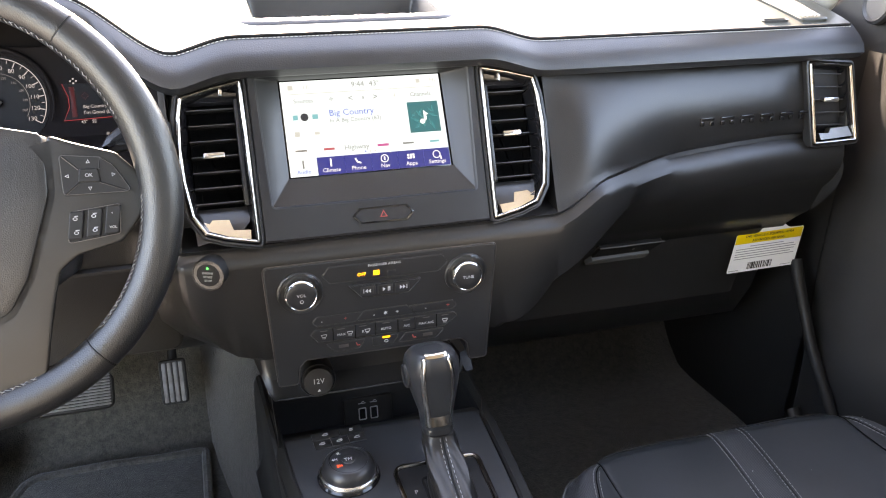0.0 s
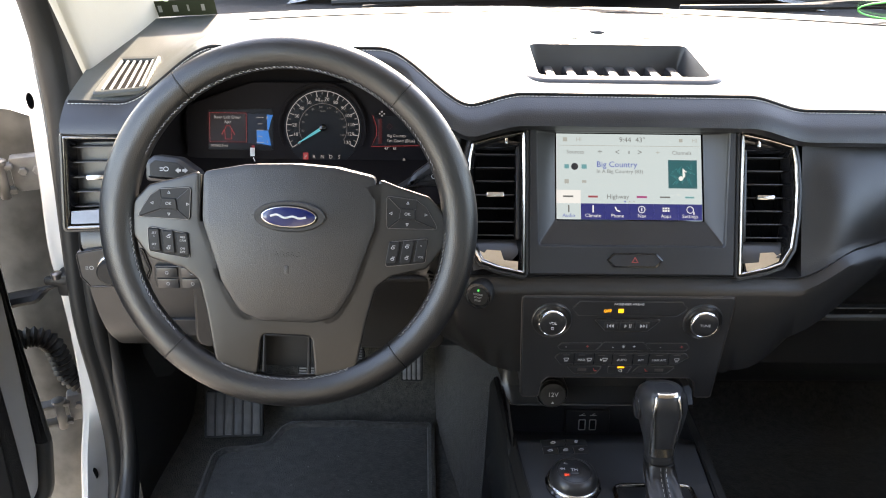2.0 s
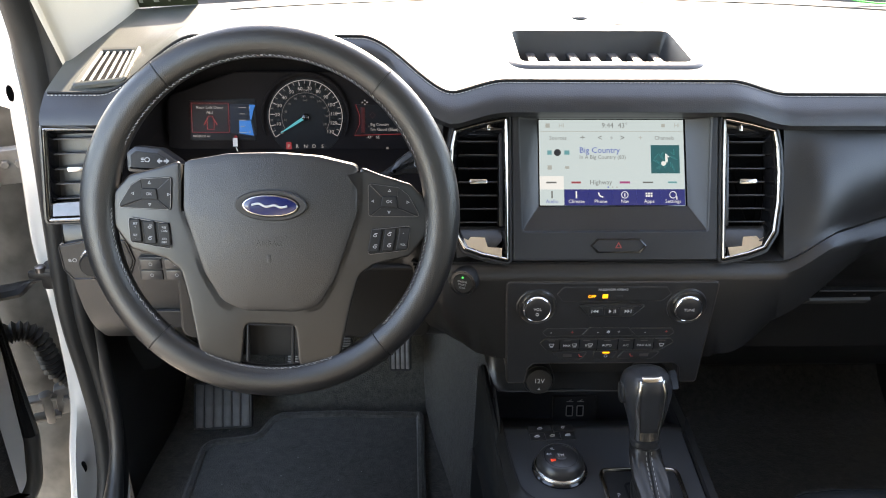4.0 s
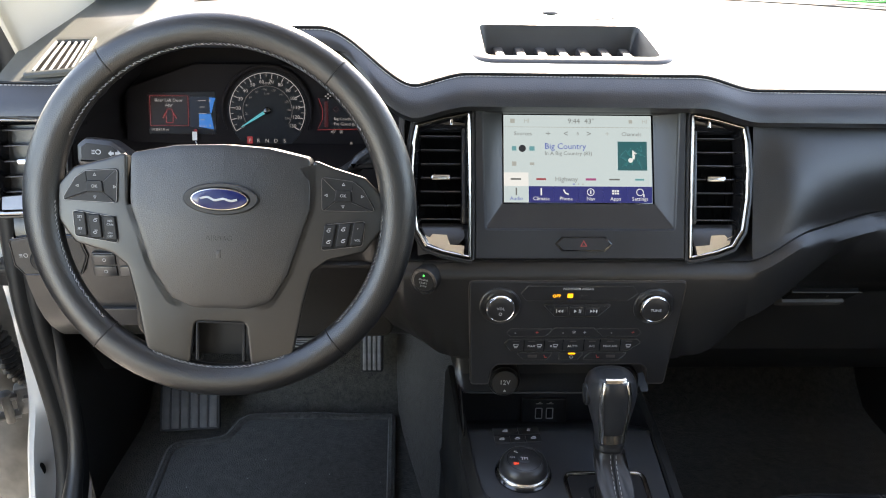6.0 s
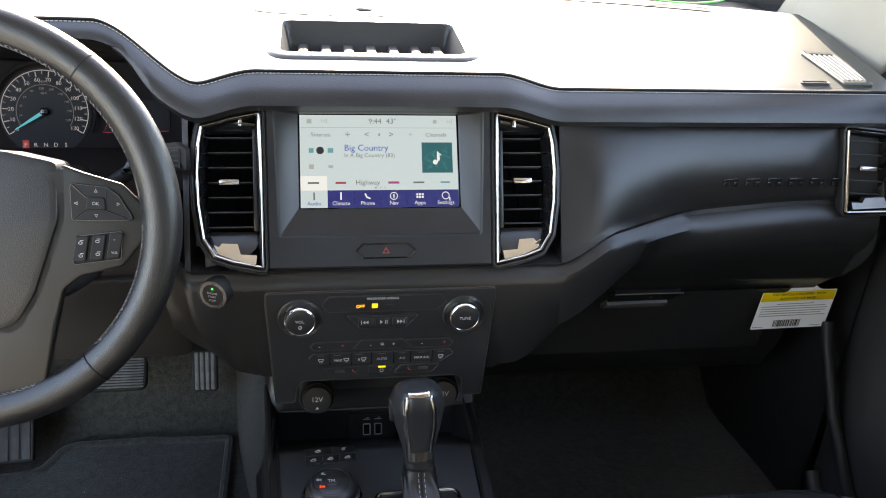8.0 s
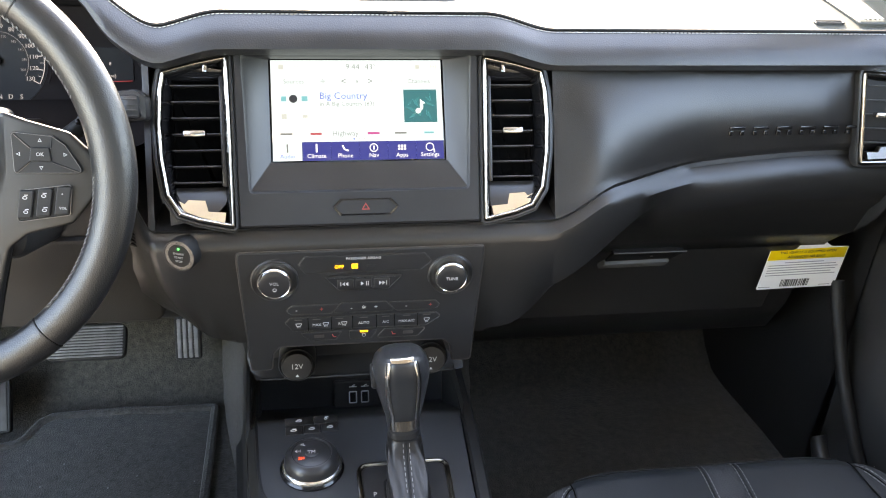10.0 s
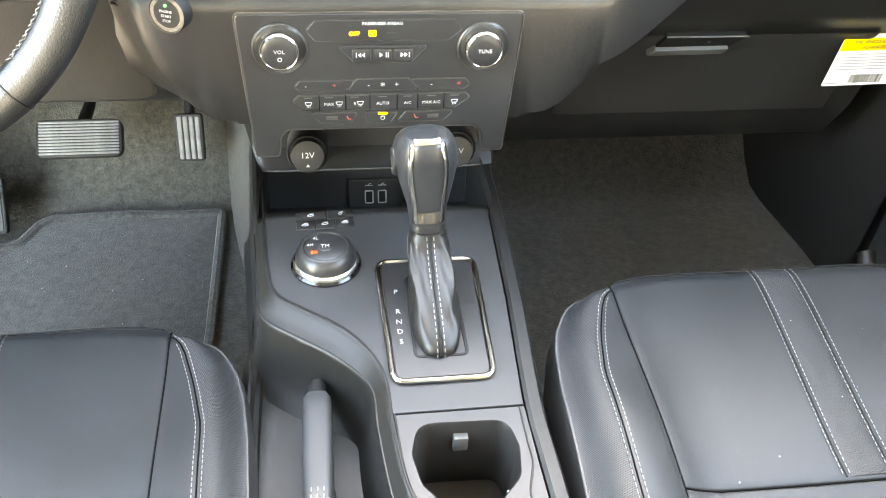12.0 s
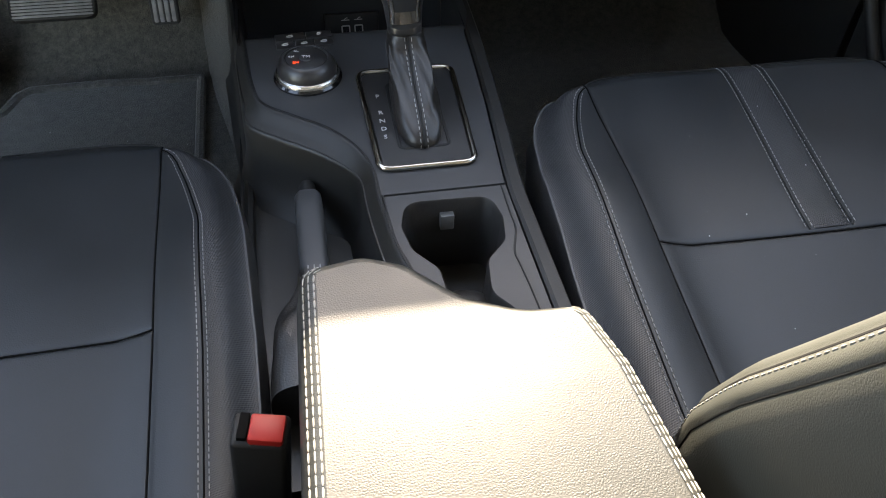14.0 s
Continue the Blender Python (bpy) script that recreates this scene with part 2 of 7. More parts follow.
def loops(bm, rings, cap0=False, cap1=False, closed=True):
    """Joins rings of 3D points, all with the same count."""
    vr = [[bm.verts.new(p) for p in r] for r in rings]
    n = len(vr[0])
    for a, b in zip(vr, vr[1:]):
        for i in range(n if closed else n - 1):
            j = (i + 1) % n
            try:
                bm.faces.new((a[i], a[j], b[j], b[i]))
            except ValueError:
                pass
    if cap0:
        bm.faces.new(list(reversed(vr[0])))
    if cap1:
        bm.faces.new(vr[-1])
    return bm


def at_z(pts, z):
    return [Vector((p[0], p[1], z)) for p in pts]


def plate(pts, z0, z1, bev=0.001, bm=None, draft=0.0):
    """A polygon with thickness and a rounded upper edge."""
    bm = bm or B()
    rings = [at_z(inset(pts, draft), z0), at_z(pts, z1 - bev), at_z(inset(pts, bev * 0.3), z1 - bev * 0.3), at_z(inset(pts, bev), z1)]
    return loops(bm, rings, True, True)


def ring(outer, inner, z0, z1, bev=0.001, bm=None):
    """A frame between two polygons of the same count."""
    bm = bm or B()
    return loops(bm, [at_z(outer, z0), at_z(outer, z1 - bev), at_z(inset(outer, bev), z1), at_z(inset(inner, -bev), z1), at_z(inner, z1 - bev), at_z(inner, z0), at_z(outer, z0)])


def holed(outer, holes, z, bm=None):
    """A flat sheet with holes."""
    bm = bm or B()
    es = []
    for lp in [outer] + holes:
        vs = [bm.verts.new((p[0], p[1], z)) for p in lp]
        es += [bm.edges.new((vs[i - 1], vs[i])) for i in range(len(vs))]
    bmesh.ops.triangle_fill(bm, use_beauty=True, use_dissolve=False, edges=es)
    return bm


def circle(cx, cy, r, n=32, a0=0.0, ry=None):
    return [Vector((cx + r * math.cos(a0 + 2 * math.pi * i / n), cy + (ry or r) * math.sin(a0 + 2 * math.pi * i / n))) for i in range(n)]


def lathe(prof, n=36, bm=None, m=None):
    bm = bm or B()
    rings = []
    for r, z in prof:
        rg = [Vector((max(r, 1e-5) * math.cos(2 * math.pi * i / n), max(r, 1e-5) * math.sin(2 * math.pi * i / n), z)) for i in range(n)]
        rings.append([m @ p for p in rg] if m else rg)
    return loops(bm, rings, True, True)


def tube(pts, r, n=8, closed=False, bm=None, flat=1.0, up=(0, 0, 1)):
    """A pipe along points; r: radius or one for each point; flat: the second axis' share."""
    bm = bm or B()
    pts = [Vector(p) for p in pts]
    rings, k = [], len(pts)
    for i, p in enumerate(pts):
        a, b = (pts[i - 1], pts[(i + 1) % k]) if closed else (pts[max(0, i - 1)], pts[min(k - 1, i + 1)])
        t = (b - a).normalized()
        u = Vector(up)
        u = (u - t * u.dot(t))
        if u.length < 1e-4:
            u = Vector((1, 0, 0)) - t * t.x
        u.normalize()
        w = t.cross(u)
        rad = r[i] if isinstance(r, (list, tuple)) else r
        rings.append([p + (w * math.cos(2 * math.pi * j / n) + u * flat * math.sin(2 * math.pi * j / n)) * rad for j in range(n)])
    if closed:
        rings.append(rings[0])
    loops(bm, rings, not closed, not closed)
    if closed:
        bmesh.ops.remove_doubles(bm, verts=bm.verts, dist=1e-7)
    return bm


def resample(pts, step):
    pts = [Vector(p) for p in pts]
    out, left = [pts[0]], step
    for a, b in zip(pts, pts[1:]):
        d = (b - a).length
        while d >= left and d > 0:
            a = a + (b - a) * (left / d)
            out.append(a)
            d = (b - a).length
            left = step
        left -= d
    return out


def curve(pts, n=8):
    """A smooth line through points (Catmull-Rom)."""
    pts = [Vector(p) for p in pts]
    out, k = [], len(pts)
    for i in range(k - 1):
        p0, p1, p2, p3 = pts[max(0, i - 1)], pts[i], pts[i + 1], pts[min(k - 1, i + 2)]
        for j in range(n):
            t = j / n
            out.append(0.5 * (2 * p1 + (p2 - p0) * t + (2 * p0 - 5 * p1 + 4 * p2 - p3) * t * t + (3 * p1 - p0 - 3 * p2 + p3) * t ** 3))
    return out + [pts[-1]]


def stitches(path, length=0.0042, gap=0.0022, r=0.0005, lift=0.0, normal=(0, 0, 1), bm=None):
    """A row of short raised threads along a line."""
    bm = bm or B()
    pts = resample(path, (length + gap) / 2)
    nn = Vector(normal)
    for i in range(0, len(pts) - 1, 2):
        a, b = pts[i] + nn * lift, pts[i + 1] + nn * lift
        d = (b - a) * (length / max(1e-6, (b - a).length)) * 0.5
        mid = (a + b) / 2
        tube([mid - d, mid - d * 0.6, mid + d * 0.6, mid + d], [r * 0.4, r, r, r * 0.4], 5, bm=bm)
    return bm




def words(text, size, material, parent, x=0, y=0, z=0, align="CENTER", depth=0.0002, name="lettering", m=None):
    cu = bpy.data.curves.new("t", "FONT")
    cu.body, cu.size, cu.align_x, cu.align_y, cu.extrude, cu.resolution_u = text, size, align, "CENTER", depth, 2
    tmp = bpy.data.objects.new("t", cu)
    me = bpy.data.meshes.new_from_object(tmp)
    bpy.data.objects.remove(tmp)
    bpy.data.curves.remove(cu)
    me.name = name
    me.materials.clear()
    me.materials.append(material)
    ob = new(name, me)
    ob.parent = parent
    ob.matrix_basis = (m or Matrix()) @ Matrix.Translation((x, y, z))
    return ob


def smooth(a, b, x):
    t = min(1.0, max(0.0, (x - a) / (b - a)))
    return t * t * (3 - 2 * t)


def mix(a, b, t):
    return a + (b - a) * t


def pan(x, y, z, tilt=0.0, spin=0.0, yaw=0.0):
    """A frame on a face towards the rear: x right, y up the face, z out of it; tilt: top leans forward."""
    return pose(x, y, z, 90 - tilt, 0, yaw) @ pose(0, 0, 0, 0, 0, spin)


# ---- cabin shell ----
def sheet(fn, us, vs, bm=None, skip=None):
    bm = bm or B()
    g = [[bm.verts.new(fn(u, v)) for u in us] for v in vs]
    for j in range(len(vs) - 1):
        for i in range(len(us) - 1):
            if skip and skip(us[i], us[i + 1], vs[j], vs[j + 1]):
                continue
            bm.faces.new((g[j][i], g[j][i + 1], g[j + 1][i + 1], g[j + 1][i]))
    return bm


def steps(a, b, n):
    return [a + (b - a) * i / n for i in range(n + 1)]


def structure(name, bm, material, label, category, smooth_it=True):
    ob = part(name, bm, material, None, smooth=smooth_it)
    return tagged(ob, label, category, kind="structure")


GROUND_Z = -0.33
bm = B()
box(bm, (0, 0, GROUND_Z - 0.05), (400, 400, 0.1))
structure("ground", bm, CONCRETE, "pale weathered concrete of a sunlit parking lot", "ground", False)
structure("road", plate([Vector(p) for p in ((-30.0, 2.6), (-1.5, 2.6), (-1.5, 60.0), (-30.0, 60.0))], GROUND_Z - 0.05, GROUND_Z + 0.004, 0.001), ASPHALT, "grey asphalt lane across the parking lot", "road", False)

# floor: flat under the seats, rising into the toe board, with the tunnel in the middle
def floor_z(x, y):
    z = 0.285 + 0.22 * smooth(0.36, 0.62, y) + 0.30 * smooth(0.55, 0.75, y)
    return z


bm = sheet(lambda x, y: Vector((x, y, floor_z(x, y))), steps(-0.74, 0.74, 30), steps(-1.7, 0.75, 60))
structure("floor", bm, CARPET, "black carpeted cabin floor rising to the toe board", "floor")
bm = B()
box(bm, (0, 0.78, 0.72), (1.5, 0.04, 0.9))
structure("wall_front", bm, HARD2, "dark firewall behind the dashboard", "wall", False)
bm = B()
box(bm, (0, -1.75, 0.70), (1.56, 0.06, 0.95))
structure("wall_rear", bm, HARD2, "dark trimmed rear cab wall below the back window", "wall", False)
bm = B()
box(bm, (0, -0.98, 1.66), (1.36, 1.62, 0.05), 0.02)
structure("ceiling", bm, ROOF, "light grey cloth headliner of the cab roof", "ceiling")
# header between roof and windshield, and the roof rails and pillars
bm = tube(curve([(-0.62, -0.17, 1.63), (-0.3, -0.13, 1.65), (0, -0.12, 1.655), (0.3, -0.13, 1.65), (0.62, -0.17, 1.63)]), 0.05, 12, flat=0.6)
structure("beam_header", bm, ROOF, "light grey roof header above the windshield", "beam")


def a_pillar(side, name):
    """The trim from the dash corner up to the header, wide at the foot."""
    rows = []
    foot = [(-0.622, 0.40), (-0.662, 0.36), (-0.678, 0.24), (-0.682, 0.20), (-0.680, 0.175), (-0.673, 0.160), (-0.662, 0.154), (-0.654, 0.19), (-0.634, 0.30)]
    top = [(-0.60, -0.13), (-0.61, -0.15), (-0.625, -0.20), (-0.64, -0.26), (-0.64, -0.27), (-0.63, -0.27), (-0.615, -0.25), (-0.60, -0.21), (-0.59, -0.16)]
    for j in range(13):
        t = j / 12
        ring_ = [Vector((side * -mix(a[0], b[0], t), mix(a[1], b[1], t), mix(0.99, 1.64, t))) for a, b in zip(foot, top)]
        rows.append(curve(ring_ + ring_[:1], 3)[:-1])
    return structure(name, loops(B(), rows, True, True), PILLAR, "light beige plastic trim of the windshield pillar", "pillar")


a_pillar(-1, "wall_pillar_driver")
a_pillar(1, "wall_pillar_passenger")

bm = sheet(lambda u, v: Vector((u * mix(0.66, 0.60, v), mix(0.43 - 0.12 * u * u, -0.14 - 0.05 * u * u, v), mix(1.045, 1.64, v) + 0.03 * math.sin(math.pi * v))), steps(-1, 1, 20), steps(0, 1, 12))
ob = structure("window_1", bm, GLASS, "clear windshield glass leaning back over the dash", "window")
ob.visible_shadow = False

# driver side: door opening with seal and white frame
seal_line = curve([(-0.735, -0.75, 0.33), (-0.735, -0.25, 0.315), (-0.730, 0.04, 0.325), (-0.722, 0.096, 0.36), (-0.722, 0.128, 0.45), (-0.722, 0.126, 0.56), (-0.722, 0.116, 0.66), (-0.722, 0.122, 0.745), (-0.722, 0.146, 0.894), (-0.722, 0.160, 0.961), (-0.722, 0.163, 1.013), (-0.721, 0.156, 1.08), (-0.712, 0.110, 1.17), (-0.695, 0.00, 1.32), (-0.67, -0.19, 1.52), (-0.66, -0.5, 1.60)])
seal_pts = resample(seal_line, 0.014)
rows = []
for i, p in enumerate(seal_pts):
    along = (seal_pts[min(i + 1, len(seal_pts) - 1)] - seal_pts[max(i - 1, 0)]).normalized()
    out = Vector((1, 0, 0)).cross(along).normalized()
    out = -out if out.y > 0.01 or (abs(out.y) <= 0.3 and out.z < 0) else out
    wide = mix(0.044, 0.074, smooth(0.72, 1.05, p.z))
    # two soft lobes with a groove between them
    rows.append([p + Vector((-0.021 + wide * a, 0, 0)) + out * (b * 0.019 - 0.004) for a, b in ((0, -0.6), (0.01, 0.25), (0.08, 0.72), (0.2, 0.96), (0.34, 1.0), (0.46, 0.90), (0.53, 0.66), (0.56, 0.60), (0.60, 0.68), (0.70, 0.80), (0.82, 0.74), (0.93, 0.50), (1.0, 0.05), (1.0, -0.6))])
bm = loops(B(), rows, closed=False)
structure("trim_door_seal", bm, RUBBER, "black rubber seal round the open driver door frame", "trim")


# ---- dashboard ----
DX0, DX1 = -0.662, 0.628


def lip(x):
    """The stitched edge of the top pad: y and z at x."""
    hood = smooth(-0.185, -0.30, x) * smooth(-0.60, -0.49, x)
    mid = smooth(0.205, 0.13, abs(x))
    y = 0.050 + 0.035 * hood
    z = 1.021 + 0.016 * mid + 0.058 * hood
    return y, z


def rear_y(x):
    return 0.425 - 0.14 * (abs(x) / 0.64) ** 2.2


def pad_z(x, y):
    y0, z0 = lip(x)
    y1 = rear_y(x)
    t = min(1.0, max(0.0, (y - y0) / (y1 - y0)))
    base = 1.021 + 0.016 * smooth(0.205, 0.13, abs(x))
    hood = (z0 - base) * (1 - smooth(0.05, 0.85, t))
    return base + hood + (1.066 - base) * (t ** 0.85)


dash = thing("dashboard", Matrix(), "black soft-touch dashboard with grey stitched sunlit top pad", "dashboard")
TX0, TX1, TY0, TY1 = -0.108, 0.104, 0.100, 0.222
xs = sorted(set([round(v, 4) for v in steps(DX0, DX1, 108)] + [TX0, TX1]))
vs = [0.0, 0.25, 0.5, 0.75, 1.0] + steps(1.0, 2.0, 8)[1:] + steps(2.0, 3.0, 10)[1:]


def pad_pt(x, v):
    y0, _ = lip(x)
    y = mix(y0, TY0, v) if v <= 1 else mix(TY0, TY1, v - 1) if v <= 2 else mix(TY1, rear_y(x), v - 2)
    return Vector((x, y, pad_z(x, y)))


bm = sheet(pad_pt, xs, vs, skip=lambda u0, u1, v0, v1: u0 >= TX0 - 1e-5 and u1 <= TX1 + 1e-5 and v0 >= 0.999 and v1 <= 2.001)
part("top_pad", bm, PAD, dash, "grey grained top pad lit by the sun")

# brow: the padded roll under the seam
roll = [(0.0, 0.0), (-0.0075, -0.0046), (-0.018, -0.0115), (-0.027, -0.0195), (-0.0305, -0.029), (-0.022, -0.037), (-0.006, -0.042), (0.02, -0.044)]
rings = []
for x in steps(DX0, DX1, 130):
    y0, z0 = lip(x)
    slim = 1 - 0.42 * smooth(0.02, 0.05, z0 - 1.021) * smooth(-0.20, -0.26, x)
    rings.append([Vector((x, y0 + a * slim, z0 + b * slim)) for a, b in roll])
part("brow", loops(B(), rings, closed=False), SOFT, dash, "dark padded roll below the seam")
edge = [Vector((x, lip(x)[0], lip(x)[1])) for x in steps(DX0 + 0.004, DX1 - 0.004, 300)]
bm = stitches([p + Vector((0, 0.005, 0.0010)) for p in edge], 0.0032, 0.0012, 0.00045)
stitches([p + Vector((0, -0.0042, -0.0018)) for p in edge], 0.0032, 0.0012, 0.00045, bm=bm)
part("stitching", bm, PADTHREAD, dash, "double row of light grey stitches")
part("seam", tube([p + Vector((0, -0.001, 0.0002)) for p in edge], 0.0018, 6), BLACK, dash)

# fascia: rows of (y, z) for the centre stack, the passenger side and the driver side
STACK = [(0.070, 0.998), (0.044, 0.994), (0.042, 0.990), (-0.030, 0.848), (-0.0345, 0.842), (-0.032, 0.838), (-0.037, 0.834), (-0.0425, 0.828), (-0.0430, 0.820), (-0.0410, 0.760), (-0.0395, 0.712), (-0.0380, 0.706), (-0.030, 0.703), (0.034, 0.700), (0.043, 0.694), (0.041, 0.655), (0.037, 0.628), (0.0195, 0.6132), (0.0165, 0.6115), (0.0185, 0.6095), (0.060, 0.6085), (0.10, 0.602)]
PASS = [(0.070, 0.985), (0.052, 0.982), (0.046, 0.978), (0.022, 0.880), (0.022, 0.874), (0.027, 0.868), (0.0255, 0.863), (0.018, 0.8585), (0.0115, 0.851), (0.0085, 0.839), (0.0105, 0.822), (0.019, 0.804), (0.034, 0.785), (0.053, 0.766), (0.074, 0.748), (0.092, 0.730), (0.108, 0.706), (0.124, 0.66), (0.14, 0.60), (0.17, 0.54), (0.23, 0.50), (0.32, 0.48)]
DRIV = [(0.070, 0.985), (0.052, 0.982), (0.046, 0.978), (0.030, 0.900), (0.028, 0.890), (0.030, 0.882), (0.028, 0.876), (0.020, 0.866), (0.014, 0.850), (0.012, 0.815), (0.016, 0.780), (0.024, 0.745), (0.034, 0.720), (0.046, 0.700), (0.056, 0.688), (0.066, 0.676), (0.076, 0.667), (0.088, 0.660), (0.11, 0.658), (0.16, 0.66), (0.22, 0.67), (0.30, 0.69)]


def fascia(x, j):
    if j <= 8:
        a, b, c, d = 0.2036, 0.400, 0.2036, 0.250
    else:
        a, b, c, d = 0.131, 0.270, 0.128, 0.265
        k = smooth(8, 11, j)
        a, b, d = mix(0.2036, a, k), mix(0.400, b, k), mix(0.250, d, k)
        c = mix(0.2036, c, k)
        k = smooth(11.5, 14, j)
        a, b, c, d = mix(a, 0.124, k), mix(b, 0.150, k), mix(c, 0.124, k), mix(d, 0.155, k)
    side = PASS if x > 0 else DRIV
    t = smooth(a, b, x) if x > 0 else smooth(c, d, -x)
    y, z = mix(STACK[j][0], side[j][0], t), mix(STACK[j][1], side[j][1], t)
    if 2 <= j <= 3 and abs(x) < 0.2035:
        y += 0.045
    if x < 0 and j <= 3 and -0.585 < x < -0.21:
        y += 0.16
    if x > 0.2 and 3 <= j <= 8:
        z = mix(STACK[j][1], side[j][1], smooth(0.195, 0.275, x))
    if x > 0.2 and 3 <= j <= 12:
        z += 0.020 * smooth(0.22, 0.56, x)
        y += 0.245 * 0.020 * smooth(0.22, 0.56, x)
    return Vector((x, y, z))


def fascia_y(x, z):
    """The depth of the fascia at a place seen from behind."""
    for j in range(4, len(STACK) - 1):
        p, q = fascia(x, j), fascia(x, j + 1)
        if p.z >= z >= q.z:
            return mix(p.y, q.y, (p.z - z) / max(1e-6, p.z - q.z))
    return 0.0


xf = sorted(set([round(v, 4) for v in steps(DX0, DX1, 108)] + [-0.2036, -0.2034, 0.2034, 0.2036, -0.5851, -0.5849, -0.2101, -0.2099, 0.131, -0.131, 0.135, -0.135]))
def panel_bulge(x, k):
    """The passenger panel swells towards the cabin between its top (0) and its foot (1)."""
    return 0.0105 * math.sin(math.pi * k) * smooth(0.204, 0.25, x) * smooth(0.575, 0.52, x)


def fascia_ring(x):
    ps = [fascia(x, j) for j in range(len(STACK))]
    mid = []
    for k in (0.04, 0.14, 0.26, 0.38, 0.50, 0.62, 0.74, 0.86, 0.96):
        p = ps[2].lerp(ps[3], k)
        p.y -= panel_bulge(x, k)
        mid.append(p)
    return ps[:3] + mid + ps[3:]


rings = [fascia_ring(x) for x in xf]
part("fascia", loops(B(), rings, closed=False), DASHPLASTIC, dash, "dark grained lower dash panels")
for x in (DX0, DX1):
    bm = B()
    loops(bm, [[Vector((x, p[0], p[1])) for p in PASS], [Vector((x, 0.40, p[1])) for p in PASS]], closed=False)
    part("end_cap", bm, HARD, dash)

# storage tray in the pad
bm = B()
tray_o = rounded([(TX0, TY0), (TX1, TY0), (TX1, TY1), (TX0, TY1)], 0.012)
def on_pad(pts, dz, k=0.0):
    return [Vector((p[0], p[1], pad_z(p[0], p[1]) + dz)) for p in pts]
floor_pts = inset(tray_o, 0.012)
loops(bm, [on_pad(inset(tray_o, -0.016), 0.0), on_pad(inset(tray_o, -0.013), 0.003), on_pad(inset(tray_o, -0.004), 0.004), on_pad(tray_o, 0.003), on_pad(inset(tray_o, 0.003), -0.004),
           [Vector((p[0], p[1], 1.014)) for p in floor_pts]], cap1=True)
part("storage_tray", bm, HARD, dash, "open dark storage tray with ribbed floor")
tray = dash.children[-1]
rib = None
for i in range(7):
    x = mix(TX0 + 0.025, TX1 - 0.022, i / 6)
    if rib is None:
        rib = part("rib", rbox((0, 0, 0), (0.013, 0.060, 0.018), 0.003), HARD, tray, m=Matrix.Translation((x, 0.178, 1.0205)))
    else:
        again(rib, tray, Matrix.Translation((x, 0.178, 1.0205)))

# instrument recess
O = rounded([(-0.580, 0.915), (-0.215, 0.915), (-0.212, 0.965), (-0.262, 1.042), (-0.33, 1.056), (-0.45, 1.056), (-0.525, 1.038), (-0.578, 0.975)], 0.03)
back = [Vector((mix(-0.392, p[0], 0.93), 0.165 + (p[1] - 0.95) * 0.36, mix(0.955, p[1], 0.85))) for p in O]
bm = loops(B(), [[Vector((p[0], 0.062 if p[1] > 0.97 else 0.03, p[1])) for p in inset(O, -0.012)], [Vector((p[0], 0.075, p[1])) for p in O], back], cap1=True)
part("instrument_recess", bm, LINING, dash, "deep black surround of the instruments")


# ---- steering wheel ----
WHEEL = pan(-0.3812, -0.137, 0.951, 19.0, -2.0)
wheel = thing("steering_wheel", WHEEL, "black leather steering wheel with grey spokes and stitched rim", "steering wheel")
RM = 0.1730


def rim_sector(a0, a1, n):
    rings = []
    for i in range(n + 1):
        a = a0 + (a1 - a0) * i / n
        c, s = math.cos(a), math.sin(a)
        # the grip swells a little at the sides
        k = 1 + 0.10 * max(0, math.cos(2 * (a - 0.25 if c > 0 else a + 0.25)))
        rr = []
        for j in range(18):
            b = 2 * math.pi * j / 18
            r = RM + 0.0165 * k * math.cos(b)
            rr.append(Vector((r * c, r * s, -0.013 + 0.0135 * k * math.sin(b))))
        rings.append(rr)
    return loops(B(), rings, True, True)


cuts = [radians(a) for a in (-48.5, 51.5, 128.5, 228.5, 311.5)]
for a, b in zip(cuts, cuts[1:]):
    part("rim_grip", rim_sector(a + 0.004, b - 0.004, 40), RIMLEATHER, wheel, "grained black leather")
for a in cuts[:4]:
    c, s = math.cos(a), math.sin(a)
    bm = B()
    loops(bm, [[Vector(((RM + 0.0174 * math.cos(b)) * c - s * e, (RM + 0.0174 * math.cos(b)) * s + c * e, -0.013 + 0.0143 * math.sin(b))) for b in steps(0, 2 * math.pi, 17)[:-1]] for e in (-0.0005, 0.0005)], closed=True)
    part("rim_seam", bm, BLACK, wheel, "dark sewn seam across the rim")
for a0, a1 in ((-0.75, 0.02), (0.42, 2.72), (3.12, 3.92), (4.28, 5.14)):
    line = [Vector(((RM - 0.0148) * math.cos(a), (RM - 0.0148) * math.sin(a), -0.0065)) for a in steps(a0, a1, 80)]
    bm = B()
    pts = resample(line, 0.0042)
    for i, p in enumerate(pts[:-1]):
        q = pts[i + 1]
        side = (q - p).normalized().cross(Vector((0, 0, 1))) * 0.0016
        tube([p - side * 0.8 + Vector((0, 0, 0.001)), (p + q) / 2 + Vector((0, 0, 0.0013)), q + side * 0.8 - Vector((0, 0, 0.001))], 0.00038, 5, bm=bm)
        if i % 2:
            tube([p + side * 0.8, (p + q) / 2 + Vector((0, 0, 0.0012)), q - side * 0.8], 0.00032, 5, bm=bm)
    part("stitching", bm, THREAD, wheel, "light grey cross stitches")


